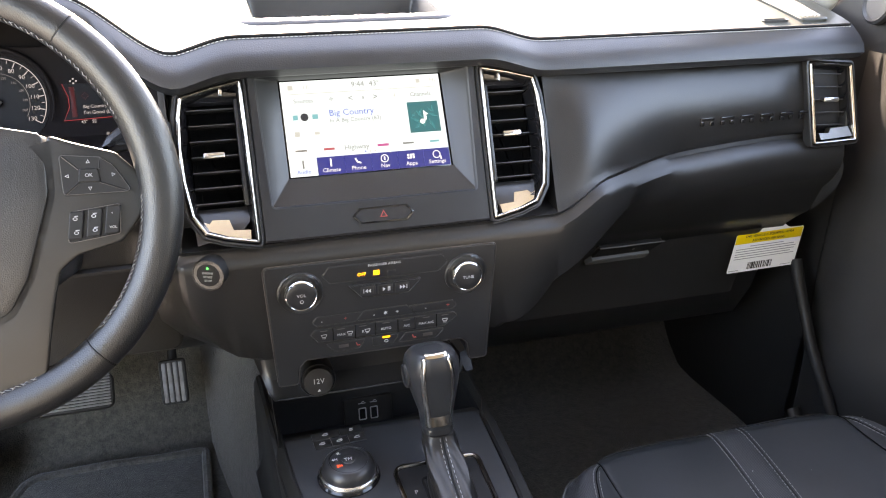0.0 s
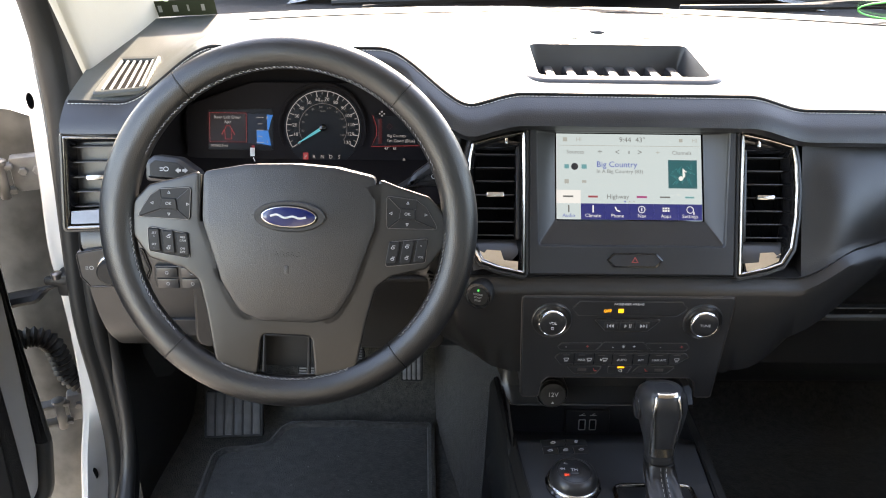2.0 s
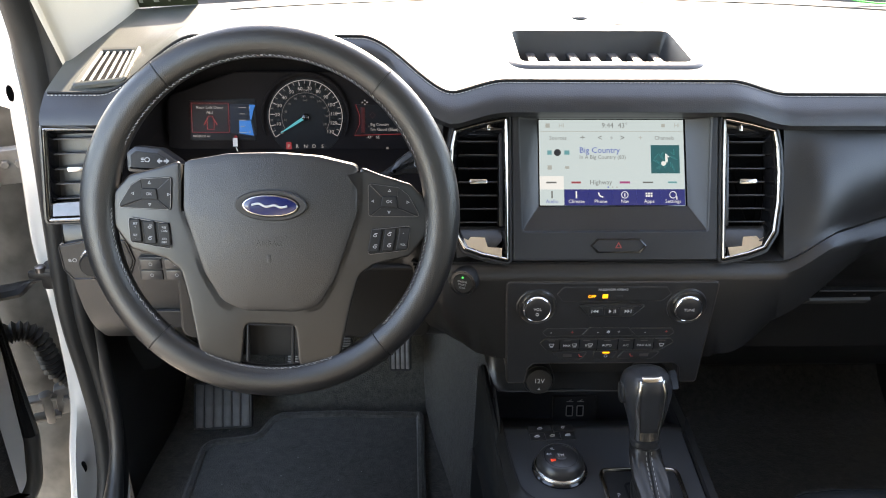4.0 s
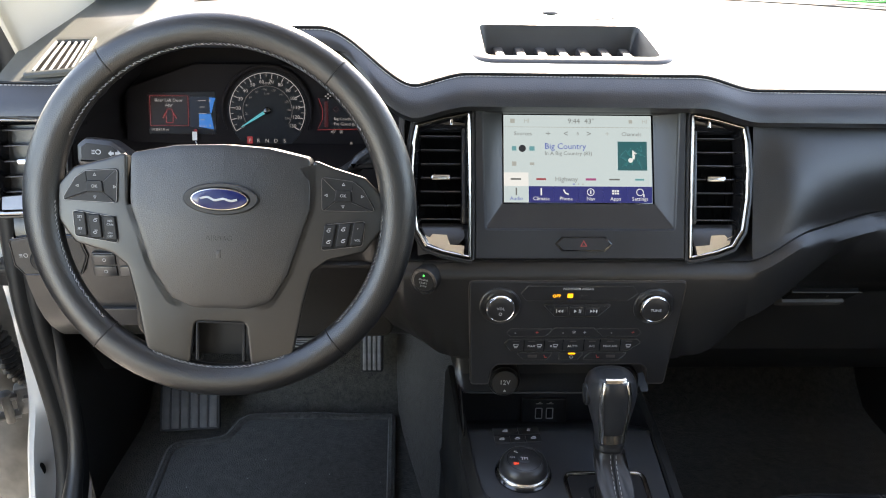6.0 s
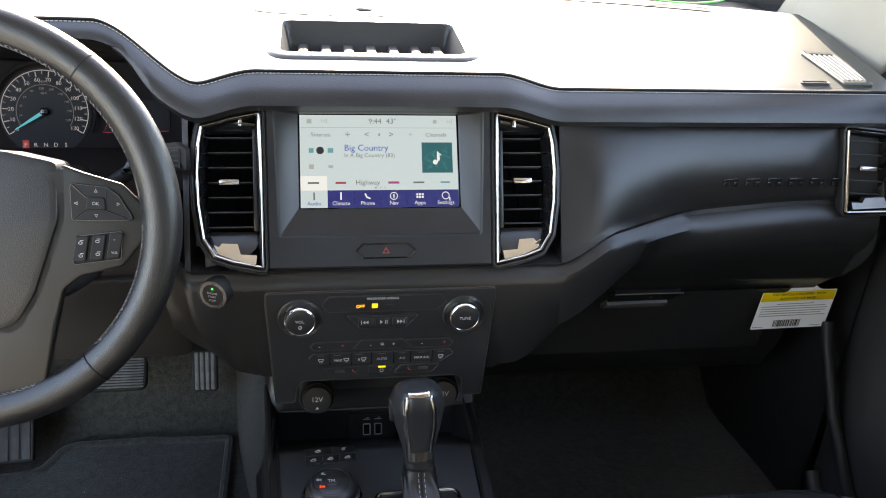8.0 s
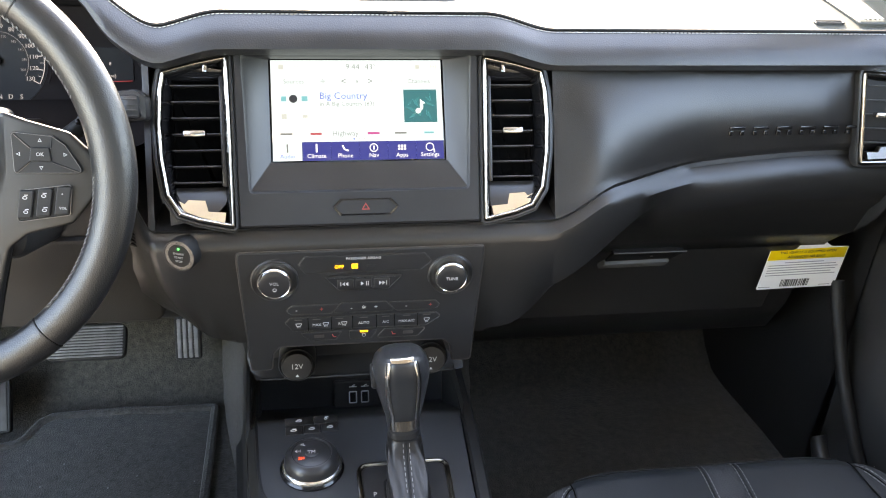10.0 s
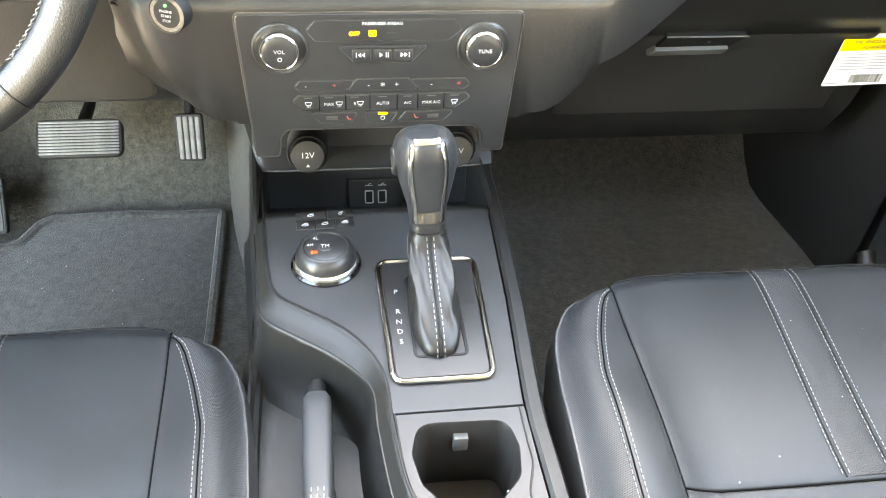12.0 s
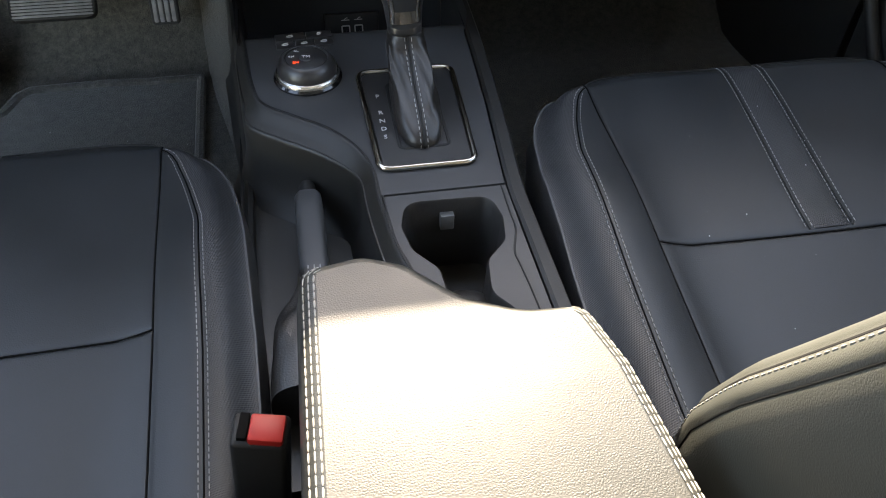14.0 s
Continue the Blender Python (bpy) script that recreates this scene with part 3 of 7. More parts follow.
def dome(pts, z0, z1, levels=6, edge=0.004, crown=0.0, bm=None, draft=0.0):
    """A plate whose top swells to the middle."""
    bm = bm or B()
    cx, cy = sum(p[0] for p in pts) / len(pts), sum(p[1] for p in pts) / len(pts)
    rings = [at_z(inset(pts, draft), z0), at_z(pts, z1 - edge), at_z(inset(pts, edge * 0.3), z1 - edge * 0.3), at_z(inset(pts, edge), z1)]
    base = inset(pts, edge)
    for k in range(1, levels):
        t = k / levels
        rings.append([Vector((mix(p[0], cx, t), mix(p[1], cy, t), z1 + crown * (1 - (1 - t) ** 2))) for p in base])
    return loops(bm, rings, True, True)


air = rounded([(-0.0862, 0.0525), (-0.042, 0.0615), (0.003, 0.064), (0.046, 0.062), (0.086, 0.054), (0.087, 0.005), (0.066, -0.062), (0.050, -0.090), (0.028, -0.098), (-0.026, -0.098), (-0.048, -0.088), (-0.066, -0.058), (-0.086, 0.004)], [0.008, 0.02, 0.02, 0.02, 0.008, 0.03, 0.03, 0.02, 0.02, 0.02, 0.02, 0.03, 0.03], 4)
airbag_bm = dome(air, -0.0082, -0.0058, 14, 0.0012, 0.0, draft=0.002)
for v_ in airbag_bm.verts:
    v_.co.z += 0.0100 * max(0, 1 - (v_.co.x / 0.088) ** 2 * 0.5 - ((v_.co.y + 0.017) / 0.083) ** 2 * 0.75) - 0.0030
hub = part("airbag_cover", airbag_bm, AIRBAG, wheel, "grained dark grey airbag cover")
part("hub_back", dome([p * 0.98 for p in air], -0.055, -0.014, 3, 0.004, 0), BLACK, wheel)
badge = part("badge", dome(circle(0.002, 0.012, 0.0275, 40, ry=0.0108), -0.003, 0.0066, 4, 0.0010, 0.0006), SATCHROME, hub, "oval chrome badge rim")
part("badge_face", dome(circle(0.002, 0.012, 0.0262, 40, ry=0.0096), 0.0, 0.0074, 4, 0.0006, 0.0006), BLUE, hub, "blue oval badge face")
part("badge_mark", tube(curve([(-0.016, 0.0125, 0.0081), (-0.009, 0.0140, 0.0084), (-0.002, 0.0112, 0.0086), (0.006, 0.0128, 0.0085), (0.0125, 0.0110, 0.0084), (0.019, 0.0122, 0.0081)], 5), [0.0011] * 26, 6), PRINT, hub)
part("badge_dish", ring(circle(0.002, 0.012, 0.0355, 44, ry=0.0155), circle(0.002, 0.012, 0.0276, 44, ry=0.0109), -0.004, 0.0042, 0.001), HARD2, hub)
words("AIRBAG", 0.0075, AIRBAG, hub, 0.0, -0.0268, 0.0012, depth=0.0004)
part("emblem", rbox((0, -0.042, 0.0006), (0.004, 0.008, 0.0008), 0.0002), AIRBAG, hub)


def mirror2(pts):
    return [Vector((-p[0], p[1])) for p in reversed(pts)]


SPOKE_PTS = [(0.0888, 0.053), (0.108, 0.046), (0.140, 0.037), (0.160, 0.016), (0.158, -0.014), (0.140, -0.037), (0.105, -0.046), (0.090, -0.058), (0.082, -0.090), (0.074, -0.135), (0.070, -0.152), (0.040, -0.158), (0.0295, -0.155), (0.0255, -0.112), (0.0285, -0.0995), (0.0505, -0.0915), (0.0678, -0.061), (0.0888, 0.005)]
SPOKE_RAD = [0.004, 0.006, 0.010, 0.012, 0.012, 0.008, 0.010, 0.012, 0.02, 0.006, 0.006, 0.006, 0.006, 0.006, 0.012, 0.012, 0.02, 0.02]


def bowed(bm, fn):
    """The faces cut small, then lifted by fn(x, y)."""
    bmesh.ops.triangulate(bm, faces=[f for f in bm.faces if len(f.verts) > 4])
    bmesh.ops.subdivide_edges(bm, edges=[e for e in bm.edges if e.calc_length() > 0.012], cuts=3, use_grid_fill=True)
    for v in bm.verts:
        v.co.z += fn(v.co.x, v.co.y)
    return bm


def spoke_bow(x, y):
    return -0.9 * max(0, abs(x) - 0.100) ** 2 - 0.9 * max(0, -y - 0.105) ** 2


U_FRAME = rounded(SPOKE_PTS[:14] + [(-x, y) for x, y in reversed(SPOKE_PTS[:14])] + [(-x, y) for x, y in reversed(SPOKE_PTS[14:])] + SPOKE_PTS[14:], SPOKE_RAD[:14] + SPOKE_RAD[13::-1] + SPOKE_RAD[:13:-1] + SPOKE_RAD[14:], 3)
part("spoke_frame", bowed(loops(B(), [at_z(inset(U_FRAME, d), z) for d, z in ((0.0, -0.0094), (0.0, -0.0080), (0.0006, -0.0071), (0.0018, -0.0066), (0.0032, -0.0065))], False, True), spoke_bow), SPOKE, wheel, "satin grey painted spokes")
part("spoke_back", bowed(loops(B(), [at_z(inset(U_FRAME, d), z) for d, z in ((0.004, -0.030), (0.0012, -0.0094))], True, True), spoke_bow), BLACK, wheel)
part("spoke_edge", tube([(-0.023, -0.152, -0.010), (-0.023, -0.1125, -0.010), (0.023, -0.1125, -0.010), (0.023, -0.152, -0.010)], 0.0022, 8), BLACK, wheel)


def pad_buttons(side):
    dp = [(0.097, 0.037), (0.128, 0.034), (0.138, 0.027), (0.152, 0.004), (0.098, 0.003)]
    lo = [(0.103, -0.010), (0.141, -0.005), (0.139, -0.030), (0.098, -0.036)]
    if side < 0:
        dp, lo = mirror2([Vector(p) for p in dp]), mirror2([Vector(p) for p in lo])
    po_ = rounded(dp, 0.004)
    base = part("button_pad", plate(po_, -0.010, -0.0042, 0.001), SOFTKEY, wheel, "black four-way thumb pad")
    part("pad_edge", ring(inset(po_, 0.0004), inset(po_, 0.0009), -0.006, -0.0041, 0.0001), DARKMETAL, base)
    cx, cy = side * 0.119, 0.019
    okm = plate(rounded([(cx - 0.0085, cy - 0.0055), (cx + 0.0085, cy - 0.0055), (cx + 0.0070, cy + 0.0055), (cx - 0.0070, cy + 0.0055)], 0.0015), -0.006, -0.0026, 0.0008)
    part("ok_button", okm, SOFTKEY, base)
    words("OK", 0.0042, GREYPRINT, base, cx, cy, -0.0023)
    for ang in range(4):
        ax, ay = cx + (0.0185 if ang == 0 else -0.0165 if ang == 2 else 0), cy + (0.0110 if ang == 1 else -0.0105 if ang == 3 else 0)
        a = ang * math.pi / 2
        tri = [Vector((ax + 0.0019 * math.cos(a + k), ay + 0.0019 * math.sin(a + k))) for k in (0, 2.2, 4.08)]
        tri_in = [Vector((ax + 0.0011 * math.cos(a + k), ay + 0.0011 * math.sin(a + k))) for k in (0, 2.2, 4.08)]
        part("arrow_mark", ring(tri, tri_in, -0.0044, -0.0037, 0.0001), PRINT, base)
    corner = {(1, 1): 0.0, (1, -1): 0.0, (-1, 1): 0.0, (-1, -1): 0.0}
    for sx, sy in corner:
        far = min(po_, key=lambda p: -(sx * (p[0] - cx) * 0.6 + sy * (p[1] - cy)))
        e_ = Vector((mix(cx, far[0], 0.95), mix(cy, far[1], 0.95), -0.0042))
        b_ = Vector((cx + sx * 0.0080, cy + sy * 0.0055, -0.0042))
        part("groove", tube([b_, e_], 0.0006, 5), BLACK, base)
        part("groove_edge", tube([b_ + Vector((0, -0.0008, 0.0002)), e_ + Vector((0, -0.0008, 0.0002))], 0.00025, 5), DARKMETAL, base)
    lo_ = rounded(lo, 0.003)
    lbase = part("button_block", plate(lo_, -0.010, -0.0052, 0.001), BLACK, wheel, "black block of three tall buttons")
    part("pad_edge", ring(inset(lo_, -0.0002), inset(lo_, 0.0004), -0.006, -0.0046, 0.0001), DARKMETAL, lbase)
    x0, x1 = min(p[0] for p in lo), max(p[0] for p in lo)
    labs = [("SET\n+", "SET\n-"), ("", ""), ("RES\nCAN", "ON\nOFF")] if side < 0 else [("", ""), ("", ""), ("+", "VOL")]
    for i in range(3):
        bx = mix(x0 + 0.0075, x1 - 0.0070, i / 2)
        by = -0.0198 + side * (i - 1) * 0.0016
        sl = side * 0.0014
        btn = rounded([(bx - 0.0058 - sl, by - 0.0115), (bx + 0.0052 - sl, by - 0.0110), (bx + 0.0058 + sl, by + 0.0118), (bx - 0.0052 + sl, by + 0.0114)], 0.0015, 3)
        part("button", plate(btn, -0.008, -0.0032, 0.001), SOFTKEY, lbase)
        for j in range(2):
            yy = by + (0.0055 if j == 0 else -0.0060)
            if labs[i][j]:
                for k, line in enumerate(labs[i][j].split("\n")):
                    words(line, 0.0030, GREYPRINT, lbase, bx, yy + (0.0016 if "\n" in labs[i][j] else 0) - 0.0034 * k, -0.0030)
            else:
                part("icon", ring(circle(bx, yy, 0.0019, 12, ry=0.0014), circle(bx, yy, 0.0013, 12, ry=0.0008), -0.0036, -0.0030, 0.0001), GREYPRINT, lbase)
                part("icon", rbox((bx + 0.001, yy + 0.0022, -0.0031), (0.003, 0.0006, 0.0003)), GREYPRINT, lbase, smooth=False)


pad_buttons(1)
pad_buttons(-1)

# column and stalks
column = thing("steering_column", pan(-0.380, -0.02, 0.90, 19), "black plastic steering column shroud behind the wheel", "column")
part("shroud", dome(rounded([(-0.075, -0.075), (0.075, -0.075), (0.085, 0.0), (0.06, 0.05), (-0.06, 0.05), (-0.085, 0.0)], 0.02), -0.16, 0.045, 3, 0.012, 0.004), HARD2, column)


def stalk(side):
    """A flat paddle on a thin arm; the broad end points outwards."""
    face = rounded([(side * 0.180, 0.048), (side * 0.180, 0.070), (side * 0.170, 0.0775), (side * 0.142, 0.0745), (side * 0.122, 0.060), (side * 0.112, 0.044)], [0.005, 0.006, 0.006, 0.010, 0.012, 0.004], 4)
    if side > 0:
        face = list(reversed(face))
    ob = part("stalk", dome(face, -0.012, 0.012, 4, 0.0035, 0.0015), SATIN, column, "black column stalk with printed symbols")
    part("arm", tube([(side * 0.125, 0.050, -0.004), (side * 0.095, 0.030, -0.014), (side * 0.060, 0.010, -0.020)], 0.008, 10), BLACK, ob)
    panel = inset(face, 0.0055)
    part("face_panel", plate(panel, 0.010, 0.0140, 0.0006), SOFTKEY, ob)
    if side < 0:
        part("symbol", ring(circle(-0.1560, 0.062, 0.0030, 14, ry=0.0027), circle(-0.1560, 0.062, 0.0023, 14, ry=0.0020), 0.0138, 0.0145, 0.0001), PRINT, ob)
        for dy in (-0.0018, 0.0, 0.0018):
            part("symbol", rbox((-0.1612, 0.062 + dy, 0.0142), (0.0034, 0.0006, 0.0005)), PRINT, ob, smooth=False)
        for sx in (-1, 1):
            tip_ = [Vector((-0.1385 + sx * a_, 0.0605 + b_)) for a_, b_ in ((0.0070, 0.0), (0.0035, 0.0032), (0.0035, 0.0013), (0.0008, 0.0013), (0.0008, -0.0013), (0.0035, -0.0013), (0.0035, -0.0032))]
            part("symbol", plate(tip_ if sx < 0 else list(reversed(tip_)), 0.0138, 0.0145, 0.0001), GREYPRINT, ob, smooth=False)
    else:
        part("dial", rbox((0.166, 0.061, 0.014), (0.017, 0.022, 0.008), 0.003), SATIN, ob, "ribbed thumb dial")
        for k in range(4):
            part("dial_rib", rbox((0.166, 0.0535 + 0.005 * k, 0.0182), (0.014, 0.0012, 0.0012), 0.0004), DULLRIB, ob)
        part("symbol", ring(circle(0.1455, 0.057, 0.0030, 14), circle(0.1455, 0.057, 0.0022, 14), 0.0138, 0.0145, 0.0001), PRINT, ob)
        part("symbol", rbox((0.1490, 0.0605, 0.0142), (0.004, 0.0007, 0.0005)), PRINT, ob, smooth=False)


stalk(-1)
stalk(1)


# ---- centre stack ----
PANEL = pan(0, -0.0345, 0.842, 26.6)
stack = thing("screen_surround", PANEL, "dark satin plastic surround framing the touch screen", "panel")
hole = [(-0.110, 0.036), (0.110, 0.036), (0.114, 0.172), (-0.114, 0.172)]
outer = [(-0.1225, 0.001), (0.1225, 0.001), (0.1235, 0.1745), (-0.1235, 0.1745)]
ho, ou = rounded(hole, 0.004, 4), rounded(outer, 0.003, 4)
bm = loops(B(), [at_z(ou, -0.01), at_z(ou, 0.002), at_z(inset(ou, 0.002), 0.004), at_z(inset(ho, -0.0015), 0.004), at_z(ho, 0.0025)])
part("bezel", bm, SATIN, stack)
scr = rounded([(-0.0895, 0.0655), (0.0895, 0.0655), (0.0895, 0.1712), (-0.0895, 0.1712)], 0.002, 4)
bm = loops(B(), [at_z(ho, 0.0025), at_z(inset(ho, 0.001), 0.0005), [Vector((p[0], p[1], -0.0130 - (p[1] - 0.1188) * 0.1016)) for p in scr]])
part("recess", bm, SATIN, stack, "sloping satin sill and cheeks")
hz_o = rounded([(-0.030, 0.019), (-0.022, 0.0275), (0.029, 0.0275), (0.037, 0.019), (0.029, 0.0105), (-0.022, 0.0105)], 0.0008, 2)
hz_i = [Vector((0.0035 + (p[0] - 0.0035) * 0.93, 0.019 + (p[1] - 0.019) * 0.80)) for p in hz_o]
part("hazard_rim", loops(B(), [at_z(hz_o, 0.002), at_z(hz_o, 0.0055), at_z(hz_i, 0.0060), at_z(hz_i, 0.002)]), GLOSS, stack)
part("hazard_button", loops(B(), [at_z(hz_i, 0.001), at_z(hz_i, 0.0048)], False, True), SATIN, stack, "black hazard button with red triangle")
tri = [Vector((0.0035 + 0.0048 * math.cos(a), 0.0185 + 0.0048 * math.sin(a))) for a in (math.pi / 2, math.pi * 7 / 6, math.pi * 11 / 6)]
tri_i = [Vector((0.0035 + 0.0030 * math.cos(a), 0.0185 + 0.0030 * math.sin(a))) for a in (math.pi / 2, math.pi * 7 / 6, math.pi * 11 / 6)]
part("hazard_mark", ring(tri, tri_i, 0.0048, 0.0054, 0.0001), REDPRINT, stack)

SCREEN = pan(0, 0.031, 0.942, 32.4)
S_BG = glow("screen_light", (0.56, 0.76, 0.88), 0.225)
S_BAR = glow("screen_bar", (0.022, 0.030, 0.30), 0.17)
S_WHITE = glow("screen_white", (0.76, 0.88, 0.97), 0.25)
S_GREY = glow("screen_grey", (0.25, 0.30, 0.33), 0.14)
S_LINE = glow("screen_line", (0.45, 0.54, 0.57), 0.20)
S_BLUE = glow("screen_blue", (0.04, 0.13, 0.80), 0.16)
S_TEAL = glow("screen_teal", (0.008, 0.14, 0.18), 0.20)
S_TEAL2 = glow("screen_teal_light", (0.02, 0.30, 0.36), 0.16)
S_CYAN = glow("screen_cyan", (0.15, 0.55, 0.68), 0.16)
S_RED = glow("screen_red", (0.6, 0.10, 0.14), 0.14)
S_PINK = glow("screen_pink", (0.65, 0.10, 0.42), 0.14)
S_DARK = glow("screen_dark", (0.05, 0.06, 0.08), 0.10)
touch = thing("touch_screen", SCREEN, "lit touch screen showing a radio page with blue menu bar", "screen")
HW, HH = 0.0875, 0.0518
part("glass", rbox((0, 0, -0.004), (2 * HW + 0.006, 2 * HH + 0.004, 0.006), 0.001), GLOSS, touch, "gloss black glass border")


def px(u, v):
    """Screen place from shares of its width and height, v down."""
    return (u * 2 - 1) * HW, (1 - v * 2) * HH


def patch(u0, v0, u1, v1, material, name="field", z=0.0):
    (x0, y0), (x1, y1) = px(u0, v0), px(u1, v1)
    return part(name, rbox(((x0 + x1) / 2, (y0 + y1) / 2, -0.0006 + z), (x1 - x0, y0 - y1, 0.0006)), material, touch, smooth=False)


def label(text, u, v, size, material, align="CENTER", z=0.0001):
    x, y = px(u, v)
    return words(text, size, material, touch, x, y, z, align, 0.0)


page = patch(0, 0, 1, 0.815, S_BG, "page")
for i in range(5):
    patch(0.168 + i * 0.1664, 0.815, 0.168 + (i + 1) * 0.1664 - 0.0012, 1, S_BAR, "menu_tile")
patch(0, 0.815, 0.1665, 1, S_BG, "menu_tile")
patch(0, 0.66, 0.165, 0.815, S_WHITE, "tab", 0.0002)
patch(0, 0.135, 1, 0.14, S_LINE, "rule", 0.0002)
for k, (t, u) in enumerate((("Audio", 0.083), ("Climate", 0.25), ("Phone", 0.417), ("Nav", 0.583), ("Apps", 0.75), ("Settings", 0.916))):
    label(t, u, 0.957, 0.0062, S_BLUE if k == 0 else S_WHITE)
    x, y = px(u, 0.88)
    mt = S_GREY if k == 0 else S_WHITE
    if k == 4:
        for i in range(3):
            for j in range(2):
                part("app_dot", rbox((x - 0.003 + 0.003 * i, y - 0.0015 + 0.003 * j, 0), (0.0022, 0.0022, 0.0002)), mt, touch, smooth=False)
    elif k in (3, 5):
        part("icon", ring(circle(x, y, 0.0044, 24), circle(x, y, 0.0035, 24), -0.0002, 0.0002, 0.0001), mt, touch)
        part("icon", rbox((x + (0.0045 if k == 5 else 0), y - (0.004 if k == 5 else 0), 0), (0.0014, 0.004, 0.0002)), mt, touch)
    else:
        part("icon", tube([(x - 0.0028, y + 0.0028, 0), (x - 0.001, y - 0.0012, 0), (x + 0.0030, y - 0.0028, 0)] if k == 2 else [(x, y + 0.0045, 0), (x, y - 0.004, 0)], 0.0009, 6), mt, touch)
label("9:44", 0.475, 0.068, 0.0085, S_GREY)
label("43°", 0.580, 0.068, 0.0085, S_GREY)
label("HI", 0.155, 0.068, 0.007, S_LINE)
label("HI", 0.955, 0.068, 0.007, S_LINE)
label("Sources", 0.130, 0.215, 0.0066, S_GREY)
label("Channels", 0.865, 0.215, 0.0064, S_GREY)
label("<", 0.42, 0.215, 0.010, S_GREY)
label(">", 0.575, 0.215, 0.010, S_GREY)
label("8", 0.50, 0.215, 0.005, S_GREY)
label("÷", 0.30, 0.215, 0.011, S_GREY)
label("+", 0.70, 0.215, 0.009, S_LINE)
label("Big Country", 0.275, 0.360, 0.0100, S_BLUE, "LEFT")
label("In A Big Country (83)", 0.275, 0.440, 0.0064, S_GREY, "LEFT")
label("Highway", 0.42, 0.735, 0.0078, S_GREY)
for u, m_, w in ((0.07, S_CYAN, 0.03), (0.19, S_CYAN, 0.035)):
    patch(u - w / 2, 0.36, u + w / 2, 0.41, m_, "logo_bar", 0.0003)
x, y = px(0.125, 0.385)
part("logo_dot", plate(circle(x, y, 0.0042, 20), -0.0002, 0.0003, 0.0001), S_DARK, touch)
for u, v, w, h, m_ in ((0.08, 0.735, 0.07, 0.020, S_GREY), (0.25, 0.735, 0.065, 0.022, S_RED), (0.585, 0.735, 0.070, 0.024, S_PINK), (0.745, 0.735, 0.07, 0.018, S_GREY), (0.915, 0.735, 0.06, 0.020, S_CYAN), (0.07, 0.56, 0.03, 0.05, S_LINE), (0.19, 0.56, 0.03, 0.03, S_LINE), (0.06, 0.068, 0.03, 0.05, S_LINE), (0.86, 0.068, 0.025, 0.04, S_LINE)):
    patch(u - w / 2, v - h / 2, u + w / 2, v + h / 2, m_, "logo_bar", 0.0003)
for i in range(3):
    x, y = px(0.47 + 0.03 * i, 0.79)
    part("page_dot", plate(circle(x, y, 0.0009, 10), -0.0002, 0.0003, 0.0001), S_BLUE if i == 0 else S_LINE, touch)
patch(0.770, 0.298, 0.968, 0.630, S_TEAL, "cover_art", 0.0003)
rng = random.Random(4)
x0, y0 = px(0.770, 0.630)
x1, y1 = px(0.968, 0.298)
for i in range(16):
    cx, cy, a, ln = rng.uniform(x0 + 0.005, x1 - 0.005), rng.uniform(y0 + 0.005, y1 - 0.005), rng.uniform(0, 3.1), rng.uniform(0.003, 0.006)
    d = Vector((math.cos(a), math.sin(a))) * ln
    n_ = Vector((-d.y, d.x)) * 0.22
    c_ = Vector((cx, cy))
    cl = lambda p: Vector((min(max(p.x, x0 + 0.0005), x1 - 0.0005), min(max(p.y, y0 + 0.0005), y1 - 0.0005)))
    part("art_shard", plate([cl(c_ - d), cl(c_ + n_), cl(c_ + d), cl(c_ - n_)], 0.0001, 0.0004 + 0.00002 * i, 0.00005), S_TEAL2, touch, smooth=False)
label("♪", 0.87, 0.47, 0.022, S_WHITE, z=0.0009)
part("note_head", plate(circle(*px(0.855, 0.515), 0.0028, 16), 0.0004, 0.0010, 0.0001), S_WHITE, touch)
part("note_stem", tube([Vector((*px(0.870, 0.515), 0.0008)), Vector((*px(0.870, 0.40), 0.0008)), Vector((*px(0.895, 0.44), 0.0008))], 0.0006, 6), S_WHITE, touch)


